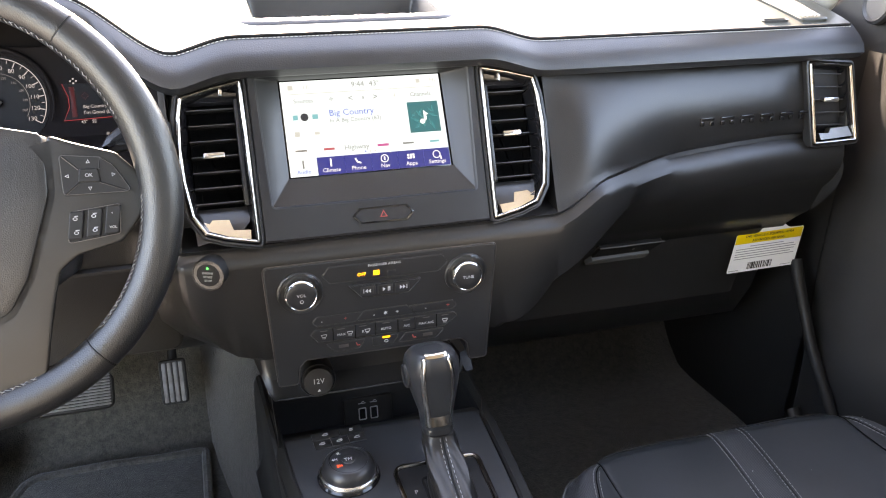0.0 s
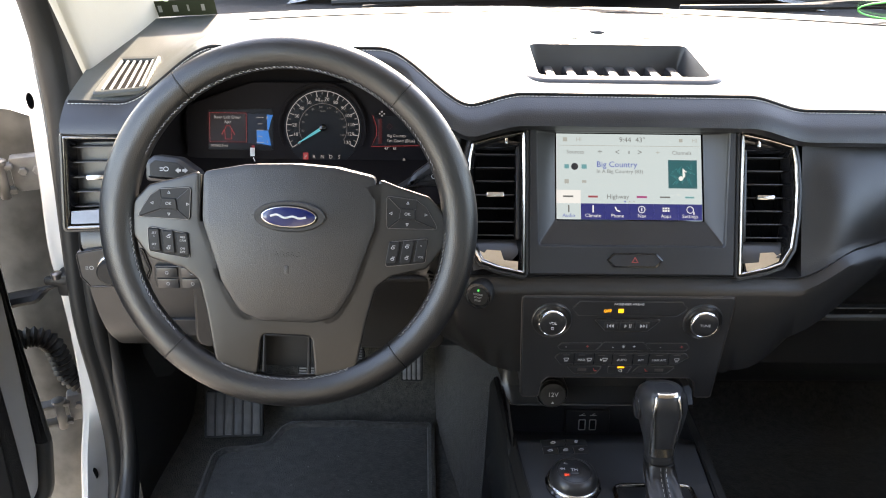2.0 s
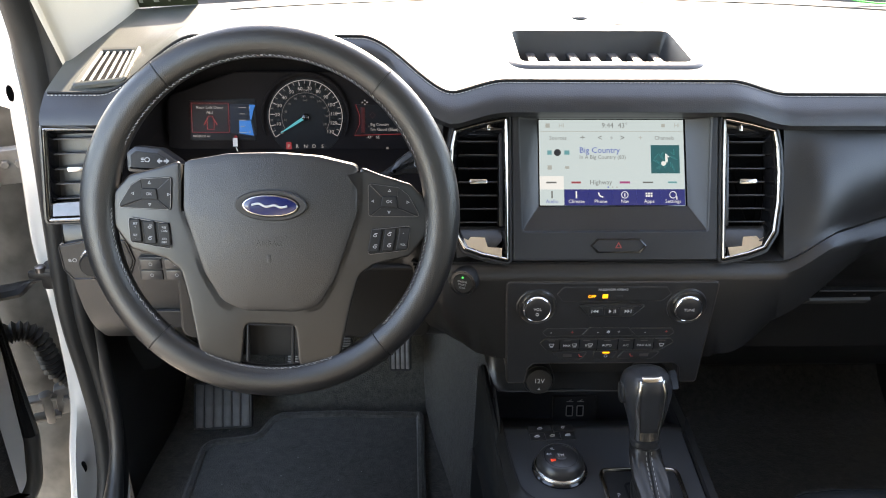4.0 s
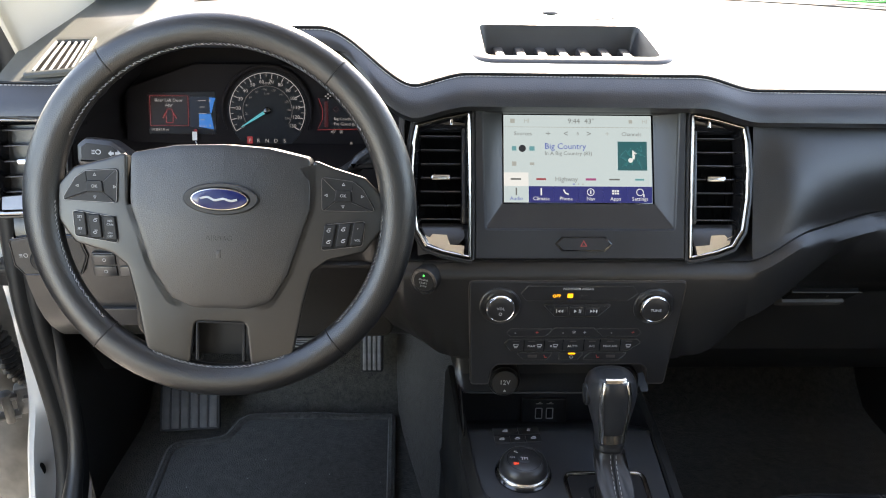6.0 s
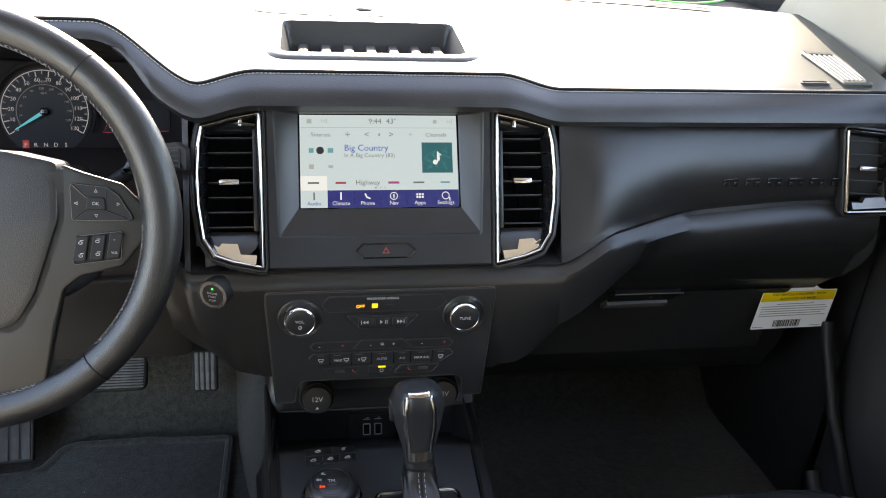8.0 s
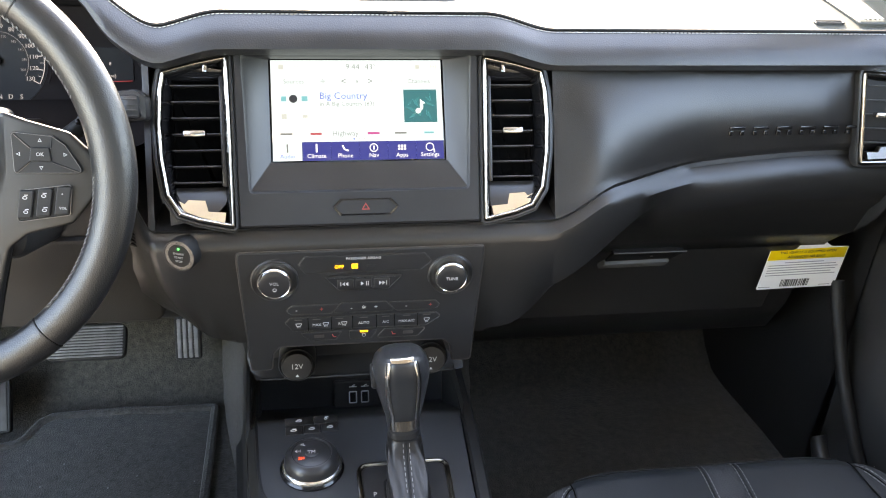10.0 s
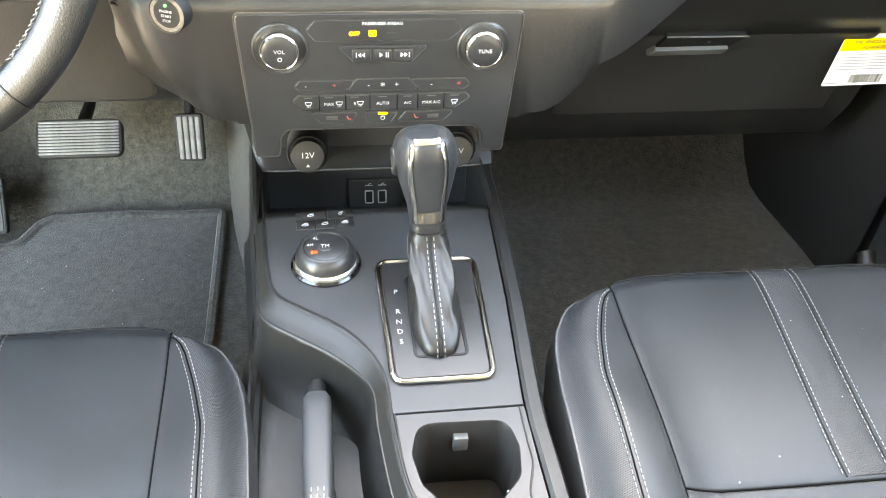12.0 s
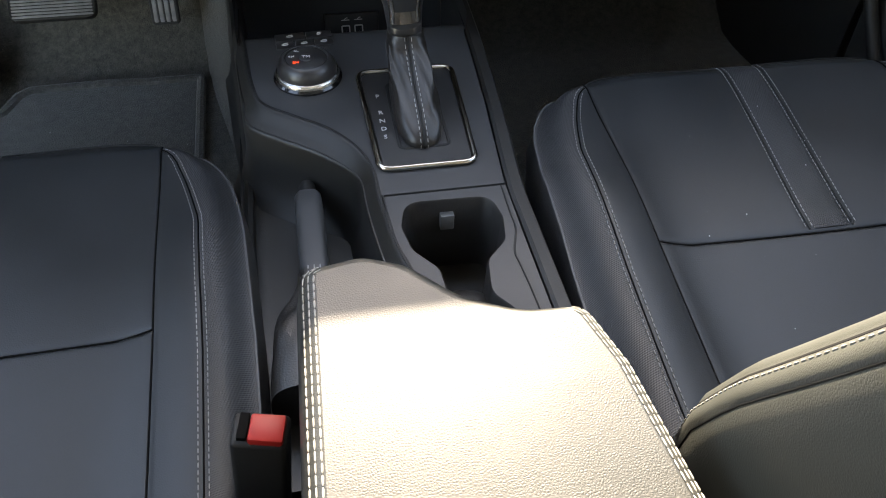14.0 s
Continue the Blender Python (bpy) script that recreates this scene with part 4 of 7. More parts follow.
# ---- air vents ----
def air_vent(m, pts, name_label, group, window, slats, foot, chin=True):
    """A vent with a bright frame, a dark throat, slats and a tab; pts: its outline, counter-clockwise; window: x0, x1, y0, y1 of the slats; foot: the bright facet's corners."""
    v = thing("air_vent", m, name_label, "vent", group)
    o = rounded(pts, [0.004] * len(pts), 3)
    part("outer_rim", loops(B(), [at_z(inset(o, -0.0035), -0.010), at_z(inset(o, -0.0035), 0.0036), at_z(inset(o, -0.0025), 0.0050), at_z(inset(o, -0.0006), 0.0052), at_z(o, 0.0030)]), SATIN, v, "dark satin outer rim")
    part("frame", loops(B(), [at_z(o, 0.0010), at_z(inset(o, 0.0003), 0.0058), at_z(inset(o, 0.0012), 0.0074), at_z(inset(o, 0.0026), 0.0080), at_z(inset(o, 0.0040), 0.0074), at_z(inset(o, 0.0052), 0.0056), at_z(inset(o, 0.0058), 0.0030)]), VENTCHROME, v, "bright chrome frame")
    part("liner", loops(B(), [at_z(inset(o, 0.0057), 0.0034), at_z(inset(o, 0.0066), 0.0020), at_z(inset(o, 0.0090), -0.0060), at_z(inset(o, 0.0098), -0.0200)]), GLOSS, v, "gloss black liner")
    part("throat", plate(inset(o, 0.0080), -0.040, -0.026, 0.001), VOID, v)
    x0, x1, y0, y1 = window
    # wall on the screen side, and cap above the slats
    xa, xb = (x0 - 0.007, x0) if x0 > 0 else (x1, x1 + 0.007)
    part("cheek", rbox(((xa + xb) / 2, (y0 + y1) / 2 + 0.002, -0.010), (abs(xb - xa), y1 - y0 + 0.014, 0.018), 0.002), SATIN, v, "dark satin cheek")
    part("cap", loops(B(), [[Vector((x0 - 0.004, y1 + 0.005, -0.010)), Vector((x1 + 0.004, y1 + 0.005, -0.010))], [Vector((x0 - 0.005, y1 + 0.010, -0.003)), Vector((x1 + 0.003, y1 + 0.009, -0.003))], [Vector((x0 - 0.006, y1 + 0.022, 0.001)), Vector((x1 + 0.004, y1 + 0.014, 0.001))]], closed=False), GLOSS, v)
    for k in range(slats):
        y = mix(y0, y1, k / (slats - 1))
        part("slat", rbox((0, 0, -0.013), (x1 - x0, 0.0015, 0.016), 0.0005), VANE, v, m=Matrix.Translation(((x0 + x1) / 2, y, 0)))
        if k == slats // 2:
            cx = (x0 + x1) / 2
            part("tab", rbox((cx - 0.001, y, -0.001), (0.0215, 0.0062, 0.009), 0.0018), SATCHROME, v, "small bright tab")
            part("tab_stem", rbox((cx - 0.001, y, -0.009), (0.010, 0.004, 0.012), 0.001), BLACK, v)
    if chin:
        # sloping apron below the slats
        part("apron", loops(B(), [[Vector((x0 - 0.004, y0 - 0.005, -0.012)), Vector((x1 + 0.004, y0 - 0.005, -0.012))], [Vector((x0 - 0.004, y0 - 0.012, -0.007)), Vector((x1 + 0.005, y0 - 0.012, -0.007))], [Vector((x0 - 0.004, y0 - 0.028, 0.001)), Vector((x1 + 0.003, y0 - 0.022, 0.001))], [Vector((x0 - 0.003, y0 - 0.042, 0.003)), Vector((x1 - 0.008, y0 - 0.034, 0.003))]], closed=False), SATIN, v, "sloping satin apron")
    lo = min(p[1] for p in foot)
    face_ = [Vector((p[0], p[1], 0.0082 - 0.42 * (p[1] - lo))) for p in foot]
    part("wedge", loops(B(), [[p + Vector((0, 0, -0.010)) for p in face_], face_], False, True), CHROME if chin else VENTSATIN, v, "faceted bright lower corner", smooth=False)
    if chin:
        cx = x0 + 0.012 if x0 > 0 else x1 - 0.012
        part("top_facet", plate([Vector((cx - 0.0022, y1 + 0.012)), Vector((cx + 0.0016, y1 + 0.0115)), Vector((cx + 0.0022, y1 + 0.017)), Vector((cx - 0.0014, y1 + 0.021))], 0.0, 0.0042, 0.001), CHROME, v)
    return v


VR = [(0.1255, 0.0), (0.160, 0.0075), (0.1795, 0.0145), (0.1915, 0.034), (0.1965, 0.070), (0.1975, 0.103), (0.1955, 0.135), (0.1915, 0.156), (0.160, 0.1645), (0.127, 0.1712)]
VL = [(-p[0], p[1]) for p in reversed(VR)]
for side_pts in (VR, VL):
    sg = 1 if side_pts is VR else -1
    hole_ = inset(rounded(side_pts, [0.004] * len(side_pts), 3), -0.0025)
    rect = [Vector((max(0.1238, abs(p[0])) * sg, p[1])) for p in inset(rounded(side_pts, [0.004] * len(side_pts), 3), -0.0050)]
    part("vent_surround", holed(rect, [hole_], 0.0012), DASHPLASTIC, stack, smooth=False)
FACET = [(0.1352, 0.0065), (0.1595, 0.0125), (0.1765, 0.0190), (0.1865, 0.0325), (0.1741, 0.0262), (0.1708, 0.0300), (0.1545, 0.0290), (0.1512, 0.0180), (0.1344, 0.0166)]
air_vent(PANEL, VR, "chrome framed centre air vent with black slats", "dash air vents", (0.1375, 0.1825, 0.0472, 0.1425), 7, FACET)
air_vent(PANEL, VL, "chrome framed centre air vent with black slats", "dash air vents", (-0.1845, -0.1375, 0.0472, 0.1430), 7, [(-p[0], p[1]) for p in reversed(FACET)])
air_vent(pan(0.600, 0.022, 0.925, 14, 0, -8), [(-0.027, -0.049), (0.034, -0.045), (0.019, 0.053), (-0.040, 0.057)], "chrome framed outer air vent with black slats", "dash air vents", (-0.026, 0.020, -0.024, 0.040), 5, [(-0.018, -0.042), (0.026, -0.038), (0.022, -0.026), (-0.002, -0.028), (-0.006, -0.034), (-0.019, -0.034)], False)
air_vent(pan(-0.612, 0.020, 0.930, 14, 0, 8), [(-0.058, -0.051), (0.020, -0.052), (0.026, 0.057), (-0.049, 0.060)], "chrome framed outer air vent with black slats", "dash air vents", (-0.048, 0.014, -0.026, 0.044), 5, [(-0.050, -0.044), (0.014, -0.045), (0.014, -0.037), (-0.008, -0.037), (-0.012, -0.029), (-0.050, -0.030)], False)

# ---- climate panel ----
CLIM = pan(0, -0.0425, 0.748, 1.0)
clim = thing("climate_panel", CLIM, "black audio and climate control panel with two round knobs", "control panel")
co = rounded([(-0.121, -0.074), (-0.100, -0.074), (-0.097, -0.052), (-0.090, -0.0445), (0.088, -0.0445), (0.096, -0.052), (0.099, -0.074), (0.119, -0.074), (0.1265, 0.060), (0.1265, 0.071), (-0.1275, 0.071), (-0.1275, 0.060)], [0.004, 0.004, 0.008, 0.006, 0.006, 0.008, 0.004, 0.004, 0.002, 0.012, 0.012, 0.002], 5)
part("face", plate(co, -0.050, 0.003, 0.0015), SATIN, clim)
part("outline", ring(inset(co, -0.0012), inset(co, 0.0004), -0.004, 0.0024, 0.0004), DARKMETAL, clim)


def strip(pts, name="strip", mtl=None, z=0.0034, par=None):
    o = rounded(pts, 0.003, 3)
    ob = part(name, plate(inset(o, 0.0007), 0.001, z, 0.0008), mtl or SATIN, par or clim)
    part("strip_rim", ring(o, inset(o, 0.0005), 0.001, z + 0.0001, 0.0002), KEYLINE, ob)
    return ob


def at(z):
    return z - 0.748


info = strip([(-0.068, at(0.8035)), (-0.060, at(0.793)), (0.060, at(0.793)), (0.072, at(0.8035)), (0.064, at(0.8135)), (-0.060, at(0.8135))], "indicator_strip")
words("PASSENGER AIRBAG", 0.0040, PRINT, info, 0.0, at(0.8095), 0.0037)
AMBER = glow("amber_light", (1.0, 0.45, 0.02), 0.6)
words("OFF", 0.0055, AMBER, info, -0.025, at(0.8000), 0.0038)
part("amber_symbol", rbox((-0.009, at(0.8005), 0.0037), (0.0065, 0.0055, 0.0004), 0.0001), AMBER, info)
part("dim_symbol", rbox((0.008, at(0.8000), 0.0037), (0.008, 0.0028, 0.0004), 0.0001), SATIN, info)
part("dim_symbol", lathe([(0.0024, 0), (0.0026, 0.0003)], 16, m=Matrix.Translation((0.024, at(0.800), 0.0035))), SATIN, info)
media = strip([(-0.040, at(0.788)), (-0.026, at(0.7725)), (0.026, at(0.7725)), (0.041, at(0.788)), (0.036, at(0.790)), (-0.036, at(0.790))], "media_strip", z=0.0052)
for i, w in enumerate((-0.019, 0.0, 0.019)):
    part("button", rbox((w, at(0.7808), 0.0050), (0.0165, 0.0105, 0.002), 0.0008), SATIN, media)
    if i:
        part("symbol", rbox((w + 0.0048, at(0.7808), 0.0060), (0.0008, 0.0048, 0.0004)), PRINT, media, smooth=False)
    if i != 2:
        part("symbol", rbox((w - 0.0048 if i == 0 else w + 0.0030, at(0.7808), 0.0060), (0.0008, 0.0048, 0.0004)), PRINT, media, smooth=False)
    for k in range(2 if i != 1 else 1):
        s_ = -1 if i == 0 else 1
        a = [(w + s_ * (k * 0.0034 - 0.003), at(0.7832)), (w + s_ * (k * 0.0034), at(0.7808)), (w + s_ * (k * 0.0034 - 0.003), at(0.7784))]
        part("symbol", plate([Vector(p) for p in (a if s_ < 0 else list(reversed(a)))], 0.0058, 0.0062, 0.0001), PRINT, media)
for x0, x1, c in ((-0.082, -0.033, -1), (-0.036, 0.036, 0), (0.034, 0.083, 1)):
    z0, z1 = at(0.7435), at(0.7555)
    sl = 0.009
    pts = [(x0 + (0.004 if c < 0 else 0), z0), (x1 - (0.004 if c > 0 else (sl if c < 0 else 0)), z0), (x1, z1 if c <= 0 else z1 - 0.005), (x1 - 0.004, z1), (x0 + 0.008, z1), (x0, z1 - 0.004)]
    if c == 0:
        pts = [(x0 + 0.002, z0), (x1 - 0.002, z0), (x1 - 0.012, z1 + 0.001), (x0 + 0.012, z1 + 0.001)]
    if c == 1:
        pts = [(x0 + 0.001, z0), (x1 - 0.006, z0), (x1, z0 + 0.005), (x1 - 0.006, z1), (x0 - 0.010, z1)]
    if c == -1:
        pts = [(x0 + 0.006, z0), (x1 - 0.001, z0), (x1 + 0.010, z1), (x0 + 0.006, z1), (x0, z0 + 0.005)]
    st = strip(pts, "rocker")
    cx = (x0 + x1) / 2
    for dx, tx, mt in ((-0.013, "-", PRINT), (0.013, "+", REDPRINT if c else PRINT)):
        words(tx, 0.007, mt, st, cx + dx, (z0 + z1) / 2, 0.0037)
    if c == 0:
        words("*", 0.010, PRINT, st, cx, (z0 + z1) / 2 - 0.0015, 0.0037)
row = strip([(-0.084, at(0.734)), (-0.076, at(0.7235)), (0.068, at(0.7235)), (0.084, at(0.735)), (0.078, at(0.7405)), (-0.078, at(0.7405))], "button_strip", z=0.0040)
for tx, x in (("MAX", -0.050), ("R", -0.026), ("AUTO", 0.0, ), ("A/C", 0.0235), ("MAX A/C", 0.046)):
    words(tx, 0.0043, PRINT, row, x, at(0.7305), 0.0043)
for x in (-0.069, -0.0405, -0.021, 0.068):
    # a windscreen outline with three warm-air strokes
    shape_ = rounded([(x - 0.0022, at(0.7296)), (x + 0.0022, at(0.7296)), (x + 0.0035, at(0.7332)), (x - 0.0035, at(0.7332))], 0.0007, 3)
    part("symbol", ring(shape_, inset(shape_, 0.0006), 0.0038, 0.0044, 0.0001), PRINT, row)
    for dx in (-0.0013, 0.0, 0.0013):
        part("symbol", rbox((x + dx, at(0.7289), 0.0042), (0.0005, 0.0024, 0.0004)), PRINT, row, smooth=False)
for x in (-0.059, -0.0345, -0.012, 0.0135, 0.033, 0.058):
    part("divider", rbox((x, at(0.732), 0.0040), (0.0008, 0.016, 0.0006)), GLOSS, row, smooth=False)
for x in (-0.069, -0.050, -0.026, 0.0, 0.0235, 0.046, 0.068):
    part("lamp_bar", rbox((x, at(0.7375), 0.0042), (0.008, 0.0008, 0.0004)), DARKMETAL, row, smooth=False)
for sx in (-1, 1):
    st = strip([(sx * 0.070, at(0.7215)), (sx * 0.022, at(0.7215)), (sx * 0.030, at(0.7095)), (sx * 0.058, at(0.7095))] if sx < 0 else [(0.022, at(0.7215)), (0.070, at(0.7215)), (0.058, at(0.7095)), (0.012, at(0.7095))], "seat_heater_button", z=0.0036)
    part("heater_symbol", tube([(sx * 0.032 - 0.0018, at(0.7175), 0.0037), (sx * 0.032 - 0.0006, at(0.7140), 0.0037), (sx * 0.032 + 0.0022, at(0.7140), 0.0037)], 0.0006, 5), REDPRINT, st)
    part("heater_bars", rbox((sx * 0.048, at(0.7155), 0.0037), (0.011, 0.004, 0.0004), 0.0001), DARKMETAL, st)
pw = strip([(-0.016, at(0.7095)), (0.008, at(0.7095)), (0.016, at(0.7215)), (-0.016, at(0.7215))], "power_button", z=0.0036)
part("amber_bar", rbox((0.0, at(0.7195), 0.0038), (0.0085, 0.0022, 0.0005), 0.0002), AMBER, pw)
part("power_mark", ring(circle(0, at(0.7145), 0.0022, 16), circle(0, at(0.7145), 0.0016, 16), 0.0034, 0.0039, 0.0001), PRINT, pw)


def knob(x, z, text):
    k = part("knob", lathe([(0.0245, 0.002), (0.0243, 0.0044), (0.0230, 0.0052), (0.0200, 0.0030), (0.0176, 0.0026)], 40, m=Matrix.Translation((x, at(z), 0))), SATIN, clim, "round knob in a dark dished ring")
    part("knob_ring", lathe([(0.0178, 0.003), (0.0176, 0.0095), (0.0170, 0.0118), (0.0158, 0.0128), (0.0152, 0.0124)], 48, m=Matrix.Translation((x, at(z), 0))), CHROME, k, "chrome knurled knob edge")
    part("knob_cap", lathe([(0.0153, 0.009), (0.0153, 0.0126), (0.0146, 0.0131), (0.008, 0.0134), (0.0, 0.0134)], 40, m=Matrix.Translation((x, at(z), 0))), SATIN, k)
    words(text, 0.0050, PRINT, k, x, at(z) + (0.0015 if text == "VOL" else 0), 0.0137)
    if text == "VOL":
        part("power_mark", ring(circle(x, at(z) - 0.0055, 0.0020, 16), circle(x, at(z) - 0.0055, 0.0014, 16), 0.0133, 0.0138, 0.0001), PRINT, k)


knob(-0.0910, 0.7868, "VOL")
knob(0.0918, 0.7862, "TUNE")


# sockets under the panel
def socket(x):
    s_ = thing("power_socket", pan(x, -0.004, 0.6485, 12), "round black capped 12 volt power socket", "socket", "power sockets")
    part("ring", lathe([(0.0215, -0.03), (0.0215, 0.002), (0.0200, 0.0045), (0.0185, 0.003)], 36), SATIN, s_)
    part("cap", lathe([(0.0178, 0.0), (0.0178, 0.008), (0.0166, 0.0105), (0.010, 0.0112), (0.0, 0.0112)], 36), HARD2, s_)
    words("12V", 0.0088, PRINT, s_, 0, 0.001, 0.0114)
    part("arrow", plate([Vector((-0.002, -0.0115)), Vector((0.002, -0.0115)), Vector((0, -0.0085))], 0.0108, 0.0115, 0.0001), PRINT, s_)


socket(-0.0745)
socket(0.080)

# start button
start = thing("start_button", pan(-0.1805, fascia_y(-0.1805, 0.8215) - 0.0045, 0.8215, 4, 0, -22) @ Matrix.Scale(0.82, 4), "round black engine start button with a green lamp", "button")
part("ring", lathe([(0.0205, -0.02), (0.0205, 0.0010), (0.0198, 0.0022), (0.0188, 0.0020), (0.0165, -0.0010), (0.0155, -0.0030)], 40), BLACK, start, "dished dark ring")
part("bright_edge", lathe([(0.0199, 0.0016), (0.0197, 0.0026), (0.0194, 0.0026), (0.0193, 0.0016)], 40), GLOSS, start)
part("cap", lathe([(0.0152, -0.006), (0.0152, 0.0010), (0.0142, 0.0020), (0.0, 0.0024)], 36), SOFTKEY, start)
GREEN = glow("green_light", (0.02, 0.8, 0.15), 0.5)
part("green_lamp", lathe([(0.0016, 0.002), (0.0013, 0.0037), (0, 0.0037)], 12, m=Matrix.Translation((0, 0.0092, 0))), GREEN, start)
words("ENGINE", 0.0040, GREYPRINT, start, 0, 0.003, 0.0031)
words("START", 0.0040, GREYPRINT, start, 0, -0.002, 0.0031)
words("STOP", 0.0040, GREYPRINT, start, 0, -0.007, 0.0031)


part("recess_lip", tube([(-0.1185, 0.0165, 0.6120), (-0.112, 0.0155, 0.6125), (0.106, 0.0155, 0.6125), (0.1125, 0.0165, 0.6120)], 0.0017, 8), DECK, dash, "thin lip below the power sockets")

# ---- centre console ----
ZD = 0.597
con = thing("center_console", Matrix(), "black plastic centre console with cup holders and lever tray", "console")
s_edge = [tuple(p) for p in curve([(-0.128, 0.02), (-0.121, -0.06), (-0.115, -0.125), (-0.106, -0.158), (-0.078, -0.182), (-0.047, -0.206), (-0.025, -0.235), (-0.013, -0.268), (-0.011, -0.31), (-0.006, -0.36), (0.004, -0.41), (0.006, -0.47)], 5)]
r_edge = [(0.101, -0.47), (0.0985, -0.36), (0.098, -0.30), (0.106, -0.18), (0.111, -0.06), (0.114, 0.02)]


def clip_y(line, lo, hi):
    return [p for p in line if lo - 1e-6 <= p[1] <= hi + 1e-6]


front = [Vector((-0.1222, -0.046))] + [Vector((p[0], p[1])) for p in clip_y(s_edge, -0.304, -0.0475)] + [Vector((-0.0112, -0.305)), Vector((0.098, -0.305))] + [Vector(p) for p in clip_y(r_edge, -0.30, -0.06)] + [Vector((0.1115, -0.046))]
part("deck", plate(front, ZD - 0.006, ZD, 0.0006), DECK, con, "grey satin deck round the shifter")
rear_o = [Vector((-0.0108, -0.3065))] + [Vector((p[0], p[1])) for p in clip_y(s_edge, -0.47, -0.31)] + [Vector((0.101, -0.47)), Vector((0.0985, -0.36)), Vector((0.098, -0.3065))]
cup = rounded([(0.008, -0.316), (0.082, -0.318), (0.087, -0.345), (0.083, -0.372), (0.064, -0.392), (0.060, -0.425), (0.075, -0.445), (0.072, -0.468), (0.028, -0.468), (0.022, -0.445), (0.026, -0.425), (0.024, -0.395), (0.006, -0.372), (0.001, -0.345)], 0.018, 5)
bm = holed(rear_o, [cup], ZD - 0.001)
loops(bm, [at_z(rear_o, ZD - 0.006), at_z(rear_o, ZD - 0.001)])
part("cup_deck", bm, DECK, con, "grey satin cup holder deck", smooth=False)
bm = loops(B(), [at_z(cup, ZD - 0.001), at_z(inset(cup, 0.0015), ZD - 0.003), at_z(inset(cup, 0.004), ZD - 0.08)], cap1=True)
part("cup_well", bm, HARD2, con, "deep black cup well")
for x, y in ((0.044, -0.321), (0.078, -0.378)):
    part("cup_clip", rbox((x, y, ZD - 0.022), (0.012, 0.008, 0.016), 0.001), CLIPGREY, con, "small grey cup spring")
part("cup_bridge", lathe([(0.030, -0.055), (0.0295, 0.0), (0.027, 0.006), (0.020, 0.0105), (0.010, 0.0125), (0.0, 0.013)], 32, m=Matrix.Translation((0.043, -0.418, ZD - 0.040))), HARD, con, "rounded hump between the cup wells")
# rim along the curved edge, wall down to the lever tray
full = [Vector((p[0], p[1], ZD)) for p in s_edge]
bm = B()
out_prof = [(0.0, -0.001), (0.0010, 0.0012), (0.003, 0.0018), (0.0055, 0.0012), (0.008, -0.001), (0.014, -0.0050), (0.0215, -0.0112), (0.0225, -0.0113), (0.0238, -0.0110), (0.0250, -0.0117), (0.0256, -0.0132), (0.0260, -0.0170), (0.0275, -0.036), (0.033, -0.060), (0.043, -0.078), (0.056, -0.088)]
rings = []
for i, p in enumerate(full):
    a, b = full[max(0, i - 1)], full[min(len(full) - 1, i + 1)]
    t = (b - a).normalized()
    n_ = Vector((t.y, -t.x, 0))
    n_ = -n_ if n_.x > 0.2 or (abs(n_.x) <= 0.2 and n_.y > 0) else n_
    wide = mix(0.50, 1.0, smooth(0.1, 0.8, abs(n_.y)))
    rings.append([p + n_ * o * wide + Vector((0, 0, h)) for o, h in out_prof])
part("curved_rim", loops(bm, rings, closed=False), LEATHERETTE, con, "leather-grained raised rim")
part("deck_seam", tube([p + Vector((0, 0, 0.0002)) for p in full], 0.0011, 6), BLACK, con)
box_l = [(-0.142, 0.10), (-0.136, 0.0), (-0.131, -0.12), (-0.134, -0.20), (-0.134, -0.30), (-0.129, -0.48)]
bm = B()
rings = []
for x, y in [tuple(p) for p in curve(box_l, 8)]:
    h = mix(0.597, 0.526, smooth(-0.02, -0.18, y))
    rings.append([Vector((x + 0.012, y, h - 0.025)), Vector((x + 0.008, y, h - 0.003)), Vector((x + 0.004, y, h)), Vector((x, y, h - 0.002)), Vector((x - 0.004, y, h - 0.012)), Vector((x - 0.010, y, 0.28))])
part("side_wall", loops(bm, rings, closed=False), LEATHERETTE, con)
bm = B()
rings = []
for x, y in [tuple(p) for p in curve([(p[0] , p[1]) for p in ((0.114, 0.10), (0.112, -0.05), (0.107, -0.18), (0.099, -0.30), (0.0995, -0.36), (0.102, -0.48))], 8)]:
    rings.append([Vector((x + 0.0006, y, ZD - 0.012)), Vector((x + 0.001, y, ZD - 0.001)), Vector((x + 0.004, y, ZD + 0.001)), Vector((x + 0.014, y, ZD - 0.001)), Vector((x + 0.019, y, ZD - 0.012)), Vector((x + 0.030, y, 0.28))])
part("side_wall", loops(bm, rings, closed=False), LEATHERETTE, con)
def tray_z(x, y):
    """The floor of the lever tray, turned up along its outer edge."""
    return 0.5115 + 0.010 * smooth(-0.118, -0.136, x)


bm = sheet(lambda x, y: Vector((x, y, tray_z(x, y))), steps(-0.138, 0.01, 24), steps(-0.52, -0.05, 40))
part("lever_tray", bm, LEATHERETTE, con, "black grained lever tray")
